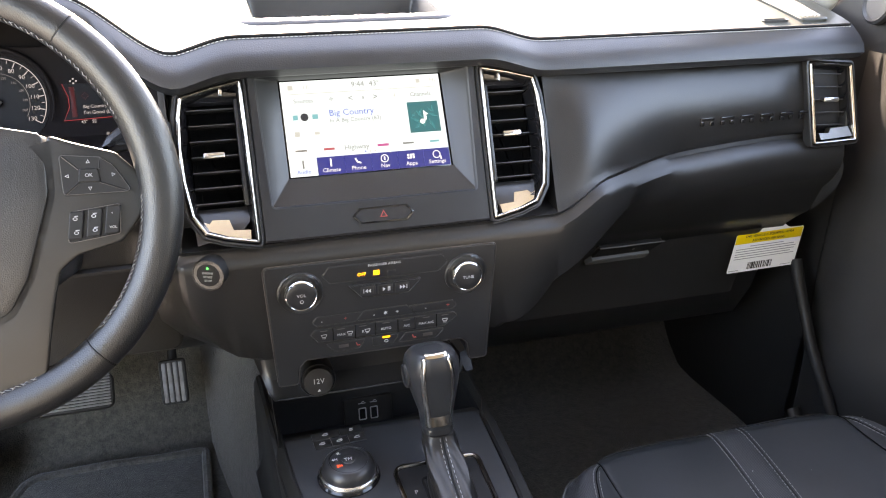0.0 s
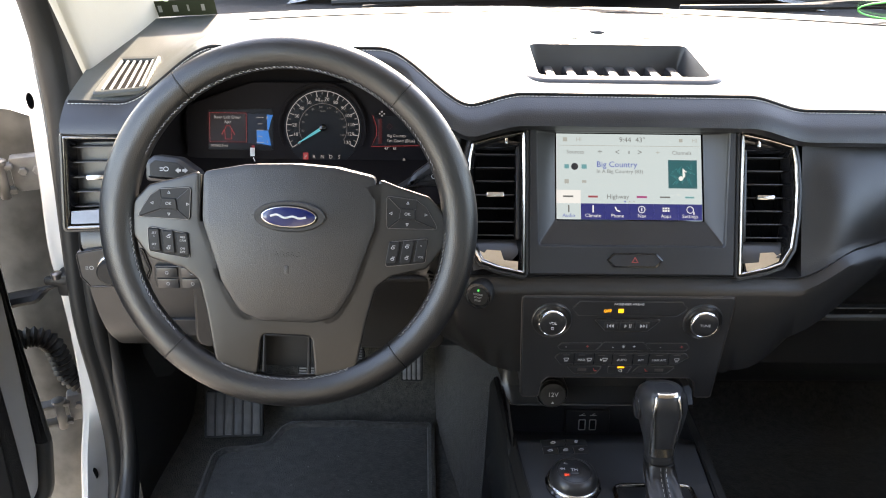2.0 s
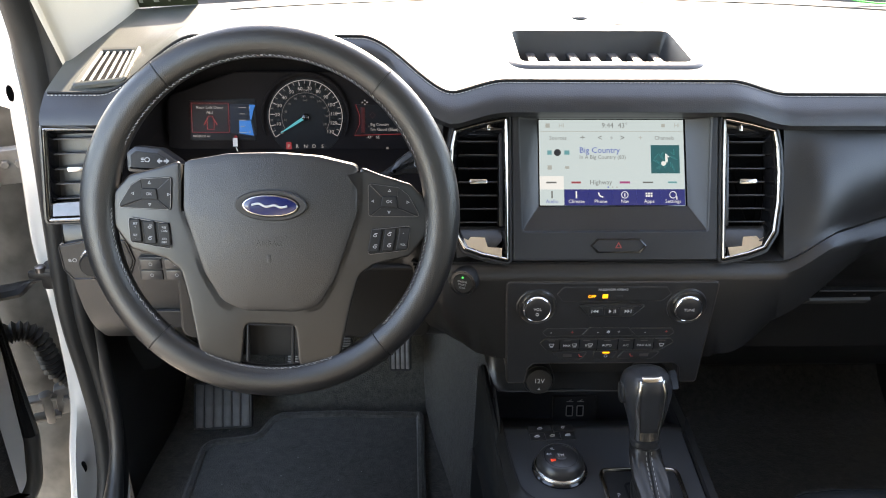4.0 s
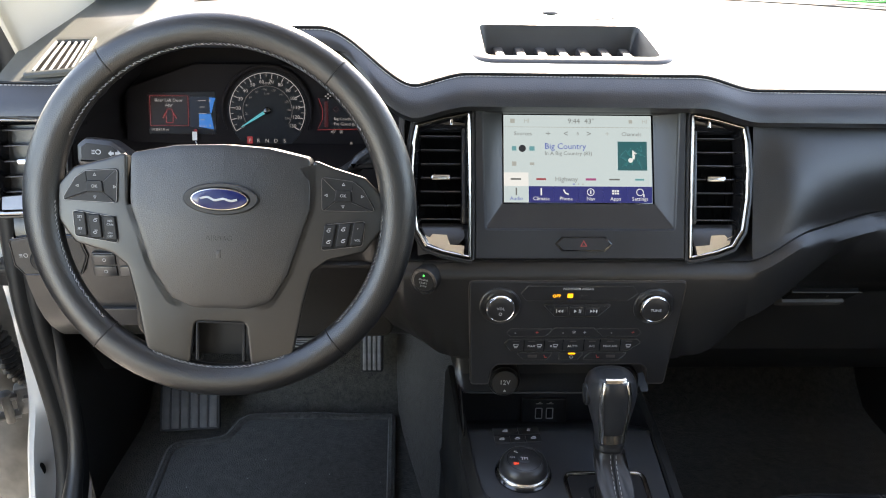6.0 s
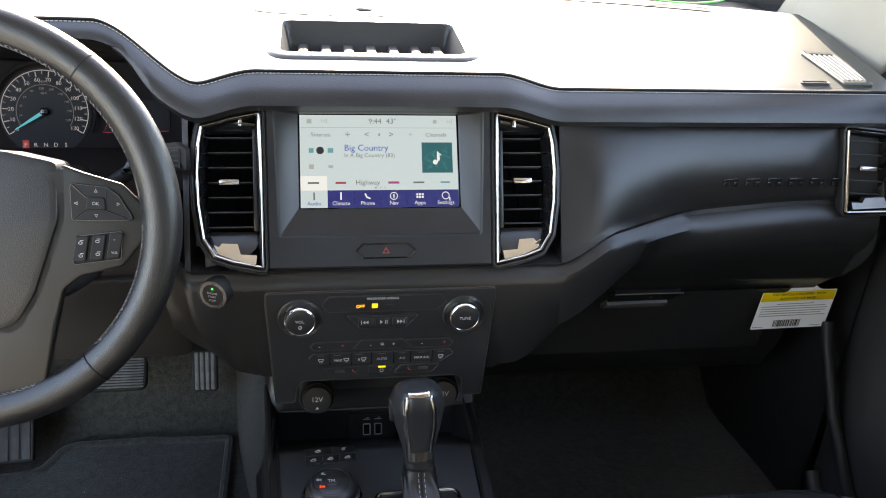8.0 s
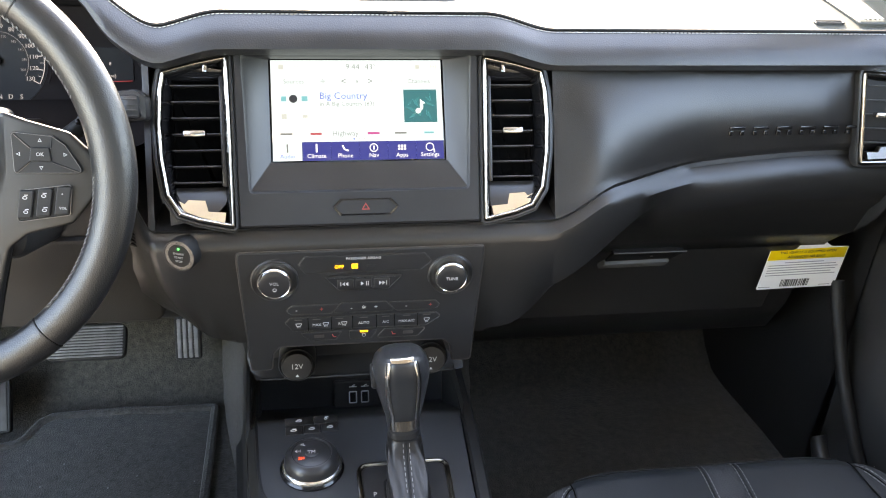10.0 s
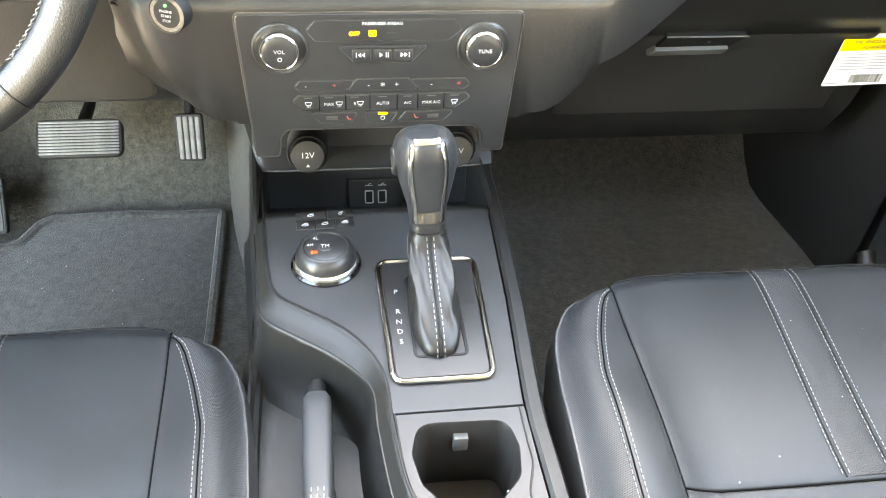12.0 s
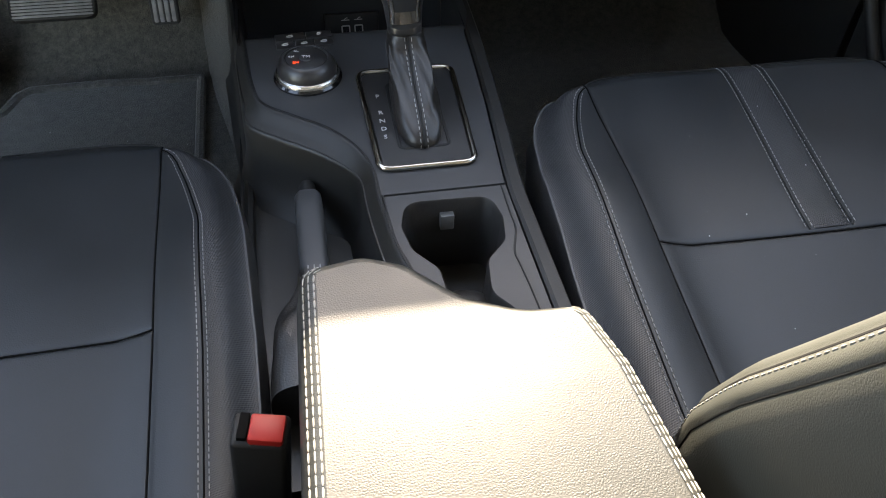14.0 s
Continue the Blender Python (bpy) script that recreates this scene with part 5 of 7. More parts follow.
# cubby at the front, sloping down to the socket panel
prof = [(-0.052, ZD - 0.0012), (-0.0455, ZD - 0.0004), (-0.038, ZD - 0.0030), (-0.028, ZD - 0.0090), (-0.014, ZD - 0.0190), (0.070, 0.512), (0.080, 0.507), (0.088, 0.505), (0.097, 0.545), (0.100, 0.60)]
bm = loops(B(), [[Vector((x, y, z)) for y, z in prof] for x in (-0.128, 0.1135)], closed=False)
part("cubby", bm, DECK, con, "dark storage cubby below the panel")
for sx in (-0.128, 0.114):
    part("cubby_side", loops(B(), [[Vector((sx, y, z)) for y, z in prof], [Vector((sx, y, ZD + 0.02)) for y, z in prof]], closed=False), HARD2, con)

usb = thing("usb_panel", pan(0.001, 0.0885, 0.5225, 12), "black panel with two outlined charging sockets", "socket panel")
part("plate", plate(rounded([(-0.033, -0.020), (0.033, -0.020), (0.033, 0.020), (-0.033, 0.020)], 0.002), -0.004, 0.003, 0.001), HARD, usb)
for x in (-0.008, 0.008):
    o = rounded([(x - 0.0055, -0.012), (x + 0.0055, -0.012), (x + 0.0055, 0.006), (x - 0.0055, 0.006)], 0.0022, 4)
    part("socket_outline", ring(o, inset(o, 0.0016), 0.002, 0.0036, 0.0003), PRINT, usb)
    part("socket_hole", plate(inset(o, 0.0018), 0.001, 0.0032, 0.0002), BLACK, usb)
    part("symbol", tube([(x - 0.005, 0.0125, 0.0033), (x + 0.005, 0.0125, 0.0033)], 0.0006, 5), PRINT, usb)
    part("symbol", tube([(x - 0.002, 0.0125, 0.0033), (x + 0.001, 0.0150, 0.0033), (x + 0.003, 0.0150, 0.0033)], 0.0005, 5), PRINT, usb)

# four-wheel drive dial and switch block
def deck_frame(x, y, spin=0.0):
    return pose(x, y, ZD, 0, 0, spin)


blk = thing("switch_block", deck_frame(-0.0600, -0.053, 3), "small black block of five drive mode switches", "switches")
for i, (x0, x1, y0, y1) in enumerate(((-0.030, 0.0015, 0.001, 0.015), (0.0025, 0.030, 0.001, 0.015), (-0.030, -0.011, -0.014, 0.0), (-0.010, 0.009, -0.014, 0.0), (0.010, 0.030, -0.014, 0.0))):
    b_ = part("switch", rbox(((x0 + x1) / 2, (y0 + y1) / 2, -0.0005), (x1 - x0 - 0.0006, y1 - y0 - 0.0004, 0.0036), 0.0006), SATIN, blk)
    part("symbol", ring(circle((x0 + x1) / 2, (y0 + y1) / 2 - 0.0005, 0.0036 if i != 1 else 0.0022, 14, ry=0.0015), circle((x0 + x1) / 2, (y0 + y1) / 2 - 0.0005, 0.0029 if i != 1 else 0.0015, 14, ry=0.0009), 0.0016, 0.0023, 0.0001), GREYPRINT, b_)
    part("symbol", rbox(((x0 + x1) / 2 + 0.001, (y0 + y1) / 2 + 0.0017, 0.0021), (0.0045, 0.0007, 0.0004)), GREYPRINT, b_, smooth=False)
dial = thing("drive_dial", deck_frame(-0.060, -0.120), "black drive mode dial with a bright ring", "dial")
part("base", lathe([(0.034, -0.004), (0.034, 0.002), (0.032, 0.004), (0.031, 0.002)], 44), GLOSS, dial)
part("bright_ring", lathe([(0.0318, 0.0), (0.0318, 0.006), (0.0305, 0.008), (0.0290, 0.0085)], 44), SATCHROME, dial, "satin metal ring")
part("body", lathe([(0.0296, 0.006), (0.0290, 0.012), (0.0268, 0.0185), (0.0228, 0.0218), (0.0212, 0.0222), (0.0206, 0.0212)], 44), SATIN, dial)
part("cap", lathe([(0.0205, 0.012), (0.0205, 0.0212), (0.0195, 0.0217), (0.0, 0.0219)], 44), SATIN, dial)
part("groove", ring(circle(0, 0, 0.0208, 40), circle(0, 0, 0.0200, 40), 0.0205, 0.0220, 0.0001), BLACK, dial)
part("center_cap", lathe([(0.0068, 0.018), (0.0068, 0.0223), (0.0062, 0.0226), (0, 0.0226)], 30), SATIN, dial)
words("TM", 0.0062, PRINT, dial, 0.0, 0.0, 0.0229)
words("4L", 0.0052, PRINT, dial, -0.009, 0.0125, 0.0222)
words("4H", 0.0052, PRINT, dial, -0.0142, 0.003, 0.0222)
RED = glow("red_light", (1.0, 0.08, 0.03), 0.5)
words("2H", 0.0052, RED, dial, -0.0105, -0.0078, 0.0222)

# shifter
sh = thing("gear_shifter", pose(0.036, -0.197, ZD), "black leather gear shifter with chrome trim and stitched boot", "shifter")
zo = rounded([(-0.045, -0.080), (0.045, -0.080), (0.050, 0.075), (-0.050, 0.075)], 0.014, 5)
part("bezel", tube([Vector((p[0], p[1], 0.0018)) for p in inset(zo, 0.0022)], 0.0030, 10, closed=True), VENTCHROME, sh, "rounded satin chrome frame")
part("gate_plate", plate(inset(zo, 0.005), -0.002, 0.0022, 0.001), SATIN, sh, "dark plate with gear letters")
for ch, y in (("P", 0.030), ("R", 0.004), ("N", -0.009), ("D", -0.021), ("S", -0.033)):
    words(ch, 0.0078, GREYPRINT, sh, -0.0325, y, 0.0025)
slot = rounded([(-0.022, -0.052), (0.024, -0.052), (0.024, 0.050), (-0.022, 0.050)], 0.006)
part("boot_collar", ring(inset(slot, -0.0012), inset(slot, 0.002), 0.001, 0.0030, 0.0006), BLACK, sh)

# seams between the cup deck and its side rails
for seam in (((0.094, -0.307), (0.094, -0.342), (0.094, -0.361), (0.087, -0.385), (0.088, -0.401), (0.090, -0.424), (0.092, -0.458)),
             ((-0.009, -0.305), (-0.007, -0.340), (-0.004, -0.367), (0.003, -0.393), (0.004, -0.421))):
    part("deck_seam", tube(curve([Vector((x, y, ZD - 0.0008)) for x, y in seam], 4), 0.0009, 6), BLACK, con)


def boot_ring(cx, cy, z, hx, hy, n=40, fold=0.0, ph=0.0):
    out = []
    for i in range(n):
        a = 2 * math.pi * i / n
        c, s = math.cos(a), math.sin(a)
        k = (abs(c) ** 3 + abs(s) ** 3) ** (-1 / 3)
        f = 1 + fold * math.sin(5 * a + ph) + 0.5 * fold * math.sin(9 * a - 2 * ph)
        out.append(Vector((cx + hx * c * k * f, cy + hy * s * k * f, z)))
    return out


# boot: from the slot up to the lever's neck, slumped in folds
rings = []
for i in range(31):
    t = i / 30
    z = mix(0.002, 0.055, t ** 0.8)
    hx = mix(0.0210, 0.0185, smooth(0.2, 0.75, t)) - 0.0035 * smooth(0.86, 1.0, t) + 0.0008 * math.sin(t * 13)
    hy = mix(0.050, 0.0165, smooth(0.0, 0.85, t)) + 0.0014 * math.sin(t * 15 + 1)
    cy = mix(-0.002, 0.063, smooth(0, 0.95, t))
    amp = 0.050 * math.sin(math.pi * min(1, t * 1.05 + 0.04))
    rr = []
    for q in range(64):
        a = 2 * math.pi * q / 64
        c, s_ = math.cos(a), math.sin(a)
        k = (abs(c) ** 3 + abs(s_) ** 3) ** (-1 / 3)
        f = 1 + amp * (0.9 * math.sin(3 * a + 8 * t) + 0.7 * math.sin(6 * a - 15 * t + 1) + 0.35 * math.sin(11 * a + 21 * t))
        rr.append(Vector((hx * c * k * f, cy + hy * s_ * k * f, z + 0.0012 * math.sin(9 * a + 12 * t) * math.sin(math.pi * t))))
    rings.append(rr)
boot = part("boot", loops(B(), rings, cap1=True), BOOT, sh, "slumped black leather boot")
seam_pts = [Vector((0.0, r[48].y - 0.0008, r[48].z + 0.0006)) for r in rings]
for dx in (-0.0032, 0.0032):
    part("stitching", stitches([p + Vector((dx, -0.0004, 0.0004)) for p in seam_pts], 0.004, 0.002, 0.00042), THREAD, boot)
part("boot_seam", tube([p for p in seam_pts], 0.0012, 6), BLACK, boot)
# handle: neck, collar and grip
TOP = pose(0.001, 0.062, 0.024, -9, -2.5, 0)
neck = part("neck", loops(B(), [boot_ring(0, 0, z, a, b, 32) for z, a, b in ((0.008, 0.0150, 0.0150), (0.022, 0.0156, 0.0158), (0.026, 0.0164, 0.0168), (0.034, 0.0164, 0.0170), (0.037, 0.0155, 0.0160))], True, True), SATIN, sh, m=TOP)
grip_rows = [(mix(0.034, z, 0.765), 1.16 * a, 1.12 * b, 0.75 * c) for z, a, b, c in ((0.034, 0.0142, 0.0152, 0), (0.042, 0.0148, 0.0160, 0), (0.058, 0.0157, 0.0172, 0), (0.074, 0.0184, 0.0196, 0.0), (0.091, 0.0213, 0.0226, 0.002), (0.107, 0.0238, 0.0254, 0.004), (0.118, 0.0250, 0.0272, 0.005), (0.129, 0.0246, 0.0274, 0.0045), (0.138, 0.0230, 0.0258, 0.0025), (0.1450, 0.0203, 0.0226, -0.001), (0.1505, 0.0160, 0.0172, -0.005), (0.1530, 0.0095, 0.0095, -0.008))]
GP = 2.5


def grip_pt(row, a, k=1.0):
    z, hx, hy, cy = row
    c, s_ = math.cos(a), math.sin(a)
    q = (abs(c) ** GP + abs(s_) ** GP) ** (-1 / GP)
    return Vector((hx * c * q * k, cy + hy * s_ * q * k, z))


def grip_front(row, x, lift=0.0):
    """The rear-facing side of the grip at x."""
    z, hx, hy, cy = row
    k = min(0.999, abs(x) / hx)
    y = cy - hy * (1 - k ** GP) ** (1 / GP)
    tip = smooth(0.107, 0.123, z)
    return Vector((x, y - lift * (1 - 0.7 * tip), z + lift * tip))


fine = [tuple(mix(a[q], b[q], t) for q in range(4)) for a, b in zip(grip_rows, grip_rows[1:]) for t in (0, 0.34, 0.67)] + [grip_rows[-1]]
part("grip", loops(B(), [[grip_pt(r, 2 * math.pi * i / 52) for i in range(52)] for r in fine], True, True), KNOBLEATHER, sh, "rounded black leather grip", m=TOP)


def face_half(z):
    return mix(0.0097, 0.0128, smooth(0.050, 0.092, z)) - 0.0022 * smooth(0.100, 0.122, z)


face_rows = [r for r in fine if 0.0525 <= r[0] <= 0.1205]
face = [[grip_front(r, face_half(r[0]) * u, 0.0010 - 0.0008 * abs(u) ** 6) for u in steps(-1, 1, 12)] for r in face_rows]
part("face_panel", loops(B(), face, closed=False), KNOBLEATHER, sh, "smooth dark face panel", m=TOP)
bow_rows = [r for r in fine if 0.0400 <= r[0] <= 0.1215]
for sg in (-1, 1):
    band_ = [[grip_front(r, sg * min(r[1] * 0.97, face_half(r[0]) + w), h) for w, h in ((0.0002, 0.0), (0.0009, 0.0013), (0.0022, 0.0019), (0.0038, 0.0015), (0.0052, 0.0))] for r in bow_rows]
    part("bright_bow", loops(B(), band_, closed=False), SATCHROME, sh, "slim chrome bow", m=TOP)
plate_ = [[grip_front(r, 0.0101 * u, 0.0008) for u in steps(-1, 1, 6)] for r in fine if 0.0400 <= r[0] <= 0.0535]
part("face_plate", loops(B(), plate_, closed=False), FACEPLATE, sh, "square bronze tinted chrome plate", m=TOP)
top_ = [[grip_front(r, 0.0112 * u, 0.0014) for u in steps(-1, 1, 6)] for r in fine if 0.1198 <= r[0] <= 0.1243]
part("top_plate", loops(B(), top_, closed=False), FACEPLATE, sh, "chrome top insert", m=TOP)
part("side_button", lathe([(0.0130, -0.004), (0.0130, 0.002), (0.0112, 0.0036), (0.0100, 0.0026), (0, 0.0036)], 24, m=Matrix.Translation((-0.0270, 0.002, 0.096)) @ Matrix.Rotation(radians(-90), 4, "Y")), SATIN, sh, "round thumb button", m=TOP)

# hand brake: the lever lies low in its tray, its boot runs back under the armrest
hb = thing("hand_brake", pose(-0.0725, -0.36, 0.548), "black hand brake lever in a stitched leather boot", "hand brake")
bar = []
for y_, z_, w_, h_ in ((-0.060, -0.010, 0.0118, 0.0125), (-0.02, -0.004, 0.0124, 0.0130), (0.040, 0.001, 0.0128, 0.0132), (0.090, 0.003, 0.0130, 0.0128), (0.108, 0.0035, 0.0122, 0.0115), (0.114, 0.0035, 0.0095, 0.0085)):
    bar.append([Vector((w_ * math.copysign(abs(math.cos(a)) ** 0.55, math.cos(a)), y_, z_ + h_ * math.copysign(abs(math.sin(a)) ** 0.55, math.sin(a)))) for a in steps(0, 2 * math.pi, 28)[:-1]])
part("grip", loops(B(), bar, True, True), DECK, hb, "flat-topped grey plastic grip")
part("button", tube([(0, 0.110, 0.0035), (0, 0.126, 0.0040), (0, 0.1295, 0.0040)], [0.0078, 0.0078, 0.0060], 16), BLACK, hb, "black release button")
rings = []
for t in steps(0, 1, 20):
    w_, h_ = mix(0.0142, 0.036, smooth(0.0, 0.6, t)), mix(0.0142, 0.030, smooth(0.0, 0.8, t))
    fold = 0.06 * math.sin(math.pi * min(1, t * 1.3))
    rr = []
    for q in range(44):
        a = 2 * math.pi * q / 44
        f = 1 + fold * (math.sin(4 * a + 9 * t) + 0.6 * math.sin(7 * a - 14 * t))
        rr.append(Vector((mix(0, -0.006, t) + w_ * f * math.copysign(abs(math.cos(a)) ** 0.7, math.cos(a)), mix(0.014, -0.105, t), mix(0.001, -0.012, t) + h_ * f * math.copysign(abs(math.sin(a)) ** 0.7, math.sin(a)))))
    rings.append(rr)
hboot = part("boot", loops(B(), rings, False, True), BOOT, hb, "creased black leather boot")
for dx in (-0.005, 0.0, 0.005):
    part("stitching", stitches([Vector((dx + mix(0, -0.006, i / 20), r[11].y, r[11].z + 0.0008)) for i, r in enumerate(rings[:13])], 0.004, 0.002, 0.0005), THREAD, hboot)
part("collar_stitching", stitches([p + Vector((0, -0.003, 0.0008)) for p in rings[1][2:21]], 0.0030, 0.0014, 0.0004), THREAD, hboot)
arm2 = thing("lever_cover", pose(-0.043, -0.40, 0.520), "black rubber cover beside the hand brake", "cover")
part("cover", tube([(0, 0.046, 0.020), (0.0, 0.030, 0.018), (0.001, 0.0, 0.010), (0.002, -0.06, -0.005)], [0.012, 0.0155, 0.011, 0.011], 16), BOOT, arm2)
part("stitching", stitches([Vector((0.0140 * math.cos(a), 0.038 + 0.002 * math.sin(a), 0.020 + 0.0145 * math.sin(a))) for a in steps(0.1, 3.0, 16)], 0.0028, 0.0014, 0.0004), THREAD, arm2)

# ---- armrest ----
arm = thing("armrest", pose(0, 0, 0), "padded leather armrest lid with light stitching, half in sun", "armrest")
ao = rounded([(-0.081, -0.470), (-0.040, -0.462), (-0.012, -0.474), (0.018, -0.505), (0.050, -0.520), (0.088, -0.522), (0.102, -0.570), (0.117, -0.70), (0.122, -0.84), (-0.094, -0.84), (-0.086, -0.62)], [0.018, 0.03, 0.04, 0.04, 0.04, 0.018, 0.03, 0.03, 0.02, 0.02, 0.03], 5)
ZA = 0.700
rings = [at_z(inset(ao, d), ZA - h) for d, h in ((0.008, 0.060), (0.0, 0.052), (-0.002, 0.030), (0.0002, 0.018), (0.0016, 0.0112), (0.0040, 0.0062), (0.0070, 0.0030), (0.0100, 0.0012), (0.0125, 0.0006))]
part("lid", loops(B(), rings, True, True), ARM, arm, "grained leather lid")
for off, dz in ((0.0040, -0.0060), (0.0108, -0.0008), (0.0075, -0.0028)):
    ln = inset(ao, off)
    left = [Vector((p.x, p.y, ZA + dz)) for p in ln if p.x < -0.060]
    right = [Vector((p.x, p.y, ZA + dz)) for p in ln if p.x > 0.070 and p.y < -0.52]
    left.sort(key=lambda p: p.y)
    right.sort(key=lambda p: p.y)
    for seg in (left, right):
        if off == 0.0077:
            part("edge_cord", tube(seg, 0.0007, 6), ARM, arm)
        else:
            part("stitching", stitches(seg, 0.0058, 0.0008, 0.00065), ARMTHREAD, arm, "coarse light stitches")
bi = inset(ao, 0.012)
part("bin", loops(B(), [at_z(bi, 0.29), at_z(bi, ZA - 0.056)], True, True), HARD, arm, "dark console bin below the lid")


# ---- seats ----
def seat(cx, top, name_label, backs):
    s = thing("front_seat", pose(cx, 0, top), name_label, "seat", "front seats")
    YB = -0.68

    def table(y, rows):
        for (a, p), (b, q) in zip(rows, rows[1:]):
            if b <= y <= a:
                return mix(p, q, (a - y) / (a - b))
        return rows[0][1] if y > rows[0][0] else rows[-1][1]

    def half(y):
        """Half width of the cushion at y."""
        return table(y, ((-0.150, 0.170), (-0.1530, 0.183), (-0.158, 0.194), (-0.168, 0.204), (-0.180, 0.2115), (-0.205, 0.2215), (-0.24, 0.229), (-0.29, 0.236), (-0.345, 0.240), (-0.413, 0.244), (-0.70, 0.250)))

    def seam_u(y):
        return table(y, ((-0.150, 0.1610), (-0.40, 0.169), (-0.70, 0.172))) / half(y)

    def welt_u(y):
        return table(y, ((-0.150, 0.1614), (-0.160, 0.1616), (-0.165, 0.1670), (-0.172, 0.1720), (-0.185, 0.1770), (-0.225, 0.187), (-0.285, 0.2005), (-0.38, 0.2060), (-0.43, 0.208), (-0.70, 0.212))) / half(y)

    def surf(u, y):
        """u: -1 to 1 across; the height above the middle."""
        w = half(y)
        e = abs(u)
        z = 0.018 * smooth(0.55, 0.85, e) * smooth(-0.19, -0.38, y) - 0.017 * smooth(0.86, 1.0, e) ** 1.7
        z -= 0.004 * smooth(-0.170, -0.150, y) ** 2 + 0.004 * math.cos(u * 2.2) - 0.004
        z -= 0.02 * smooth(-0.30, -0.60, y)
        # the front edge bows back towards the corners
        back_off = smooth(-0.26, -0.150, y) * ((0.004 if cx > 0 else 0.002) + (0.015 if cx > 0 else 0.012) * min(1.0, e * w / 0.162) ** 4)
        return Vector((u * w, y - back_off, z))
    YF = -0.150
    ys = steps(YF, -0.20, 20) + steps(-0.205, YB, 44)
    yc = -0.397

    def patchy(u0, u1, y0, y1, nu=10, ny=24, sink=0.0022, cross=True):
        bm = B()

        def f(a, b):
            y = mix(y0, y1, b)
            u = mix(u0(y), u1(y), a)
            p = surf(u, y)
            d = min(a, 1 - a) * abs(u1(y) - u0(y)) * half(y)
            dy = min(b, 1 - b) * abs(y1 - y0)
            g = min(d, dy)
            p.z -= min(sink, 0.5 * g + 0.0003) * (1 - smooth(0.0, 0.003, g)) if g > 0.0001 else sink
            return p
        aa = [0, 0.004, 0.01, 0.03, 0.09] + steps(0.16, 0.84, nu) + [0.91, 0.97, 0.99, 0.996, 1]
        return sheet(f, aa, aa[:3] + [0.018, 0.028, 0.038, 0.050, 0.063, 0.078, 0.095, 0.115] + steps(0.14, 0.86, ny) + aa[-5:], bm)
    for y0, y1 in ((YF, yc), (yc, YB)):
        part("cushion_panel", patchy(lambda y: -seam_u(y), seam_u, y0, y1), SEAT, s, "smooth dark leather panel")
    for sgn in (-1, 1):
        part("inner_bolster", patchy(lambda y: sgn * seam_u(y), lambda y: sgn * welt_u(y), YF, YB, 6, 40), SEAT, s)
        part("outer_bolster", patchy(lambda y: sgn * welt_u(y), lambda y: sgn * 1.0, YF, YB, 8, 40), WEAVE, s, "embossed leather bolster")
        side = [surf(sgn, y) for y in ys]
        part("side_skirt", loops(B(), [[p for p in side], [p + Vector((sgn * 0.006, 0, -0.03)) for p in side], [Vector((p.x * 0.97, p.y, -0.20)) for p in side]], closed=False), HARD, s)
        part("piping", tube([p + Vector((sgn * 0.0006, 0, -0.001)) for p in side], 0.0012, 6), PIPING, s, "thin grey piping")
        for off, start in ((-0.0036, -0.170), (0.0036, -0.158)):
            ln = [surf(sgn * (welt_u(y) + off / half(y)), y) + Vector((0, 0, 0.0004)) for y in ys if y < start]
            part("stitching", stitches(ln, 0.0040, 0.0013, 0.00042), SEATTHREAD, s, "light grey top stitches")
        part("seam_line", tube([surf(sgn * seam_u(y), y) + Vector((0, 0, -0.0006)) for y in ys], 0.0008, 6), VOID, s)
        part("seam_line", tube([surf(sgn * welt_u(y), y) + Vector((0, 0, -0.0005)) for y in ys], 0.0007, 6), VOID, s)
    part("seam_line", tube([surf(u, yc) + Vector((0, 0, -0.0012)) for u in steps(-seam_u(yc), seam_u(yc), 60)], 0.0011, 6), VOID, s)
    # front face
    fr = [surf(u, YF) for u in steps(-1, 1, 40)]
    part("front_face", loops(B(), [fr, [p + Vector((0, 0.004, -0.008)) for p in fr], [p + Vector((0, 0.004, -0.07)) for p in fr], [Vector((p.x * 0.95, -0.20, -0.20)) for p in fr]], closed=False), SEAT, s)
    # centre band between two double seams
    def band(u, y, dz=0.0):
        k = smooth(-0.15, yc, y)
        p = surf(u / half(y), y)
        p.x += (0.011 - 0.021 * k) * (1 if cx > 0 else -1)
        p.z += dz
        return p
    part("front_seam", tube([p + Vector((0, 0.001, -0.0012)) for p in fr], 0.0010, 6), BLACK, s)
    bys = steps(-0.152, yc + 0.004, 30)
    part("center_band", loops(B(), [[band(mix(-0.0185, 0.0185, k / 6), y, 0.0010 - 0.0012 * (k in (0, 6))) for k in range(7)] for y in bys], closed=False), WEAVE, s, "embossed centre band")
    for sgn in (-1, 1):
        for off in (0.0170, 0.0230):
            part("stitching", stitches([band(sgn * off, y, 0.0014) for y in bys], 0.0040, 0.0013, 0.00042), SEATTHREAD, s)
        part("seam_cord", tube([band(sgn * 0.0200, y, 0.0006) for y in bys], 0.0008, 6), BLACK, s)
    # backrest, leaning back, with bolsters that stand forward
    crest = ((0.0, -0.5660), (-0.06, -0.5705), (-0.118, -0.592), (-0.157, -0.611), (-0.192, -0.628), (-0.223, -0.643), (-0.70, -0.857))
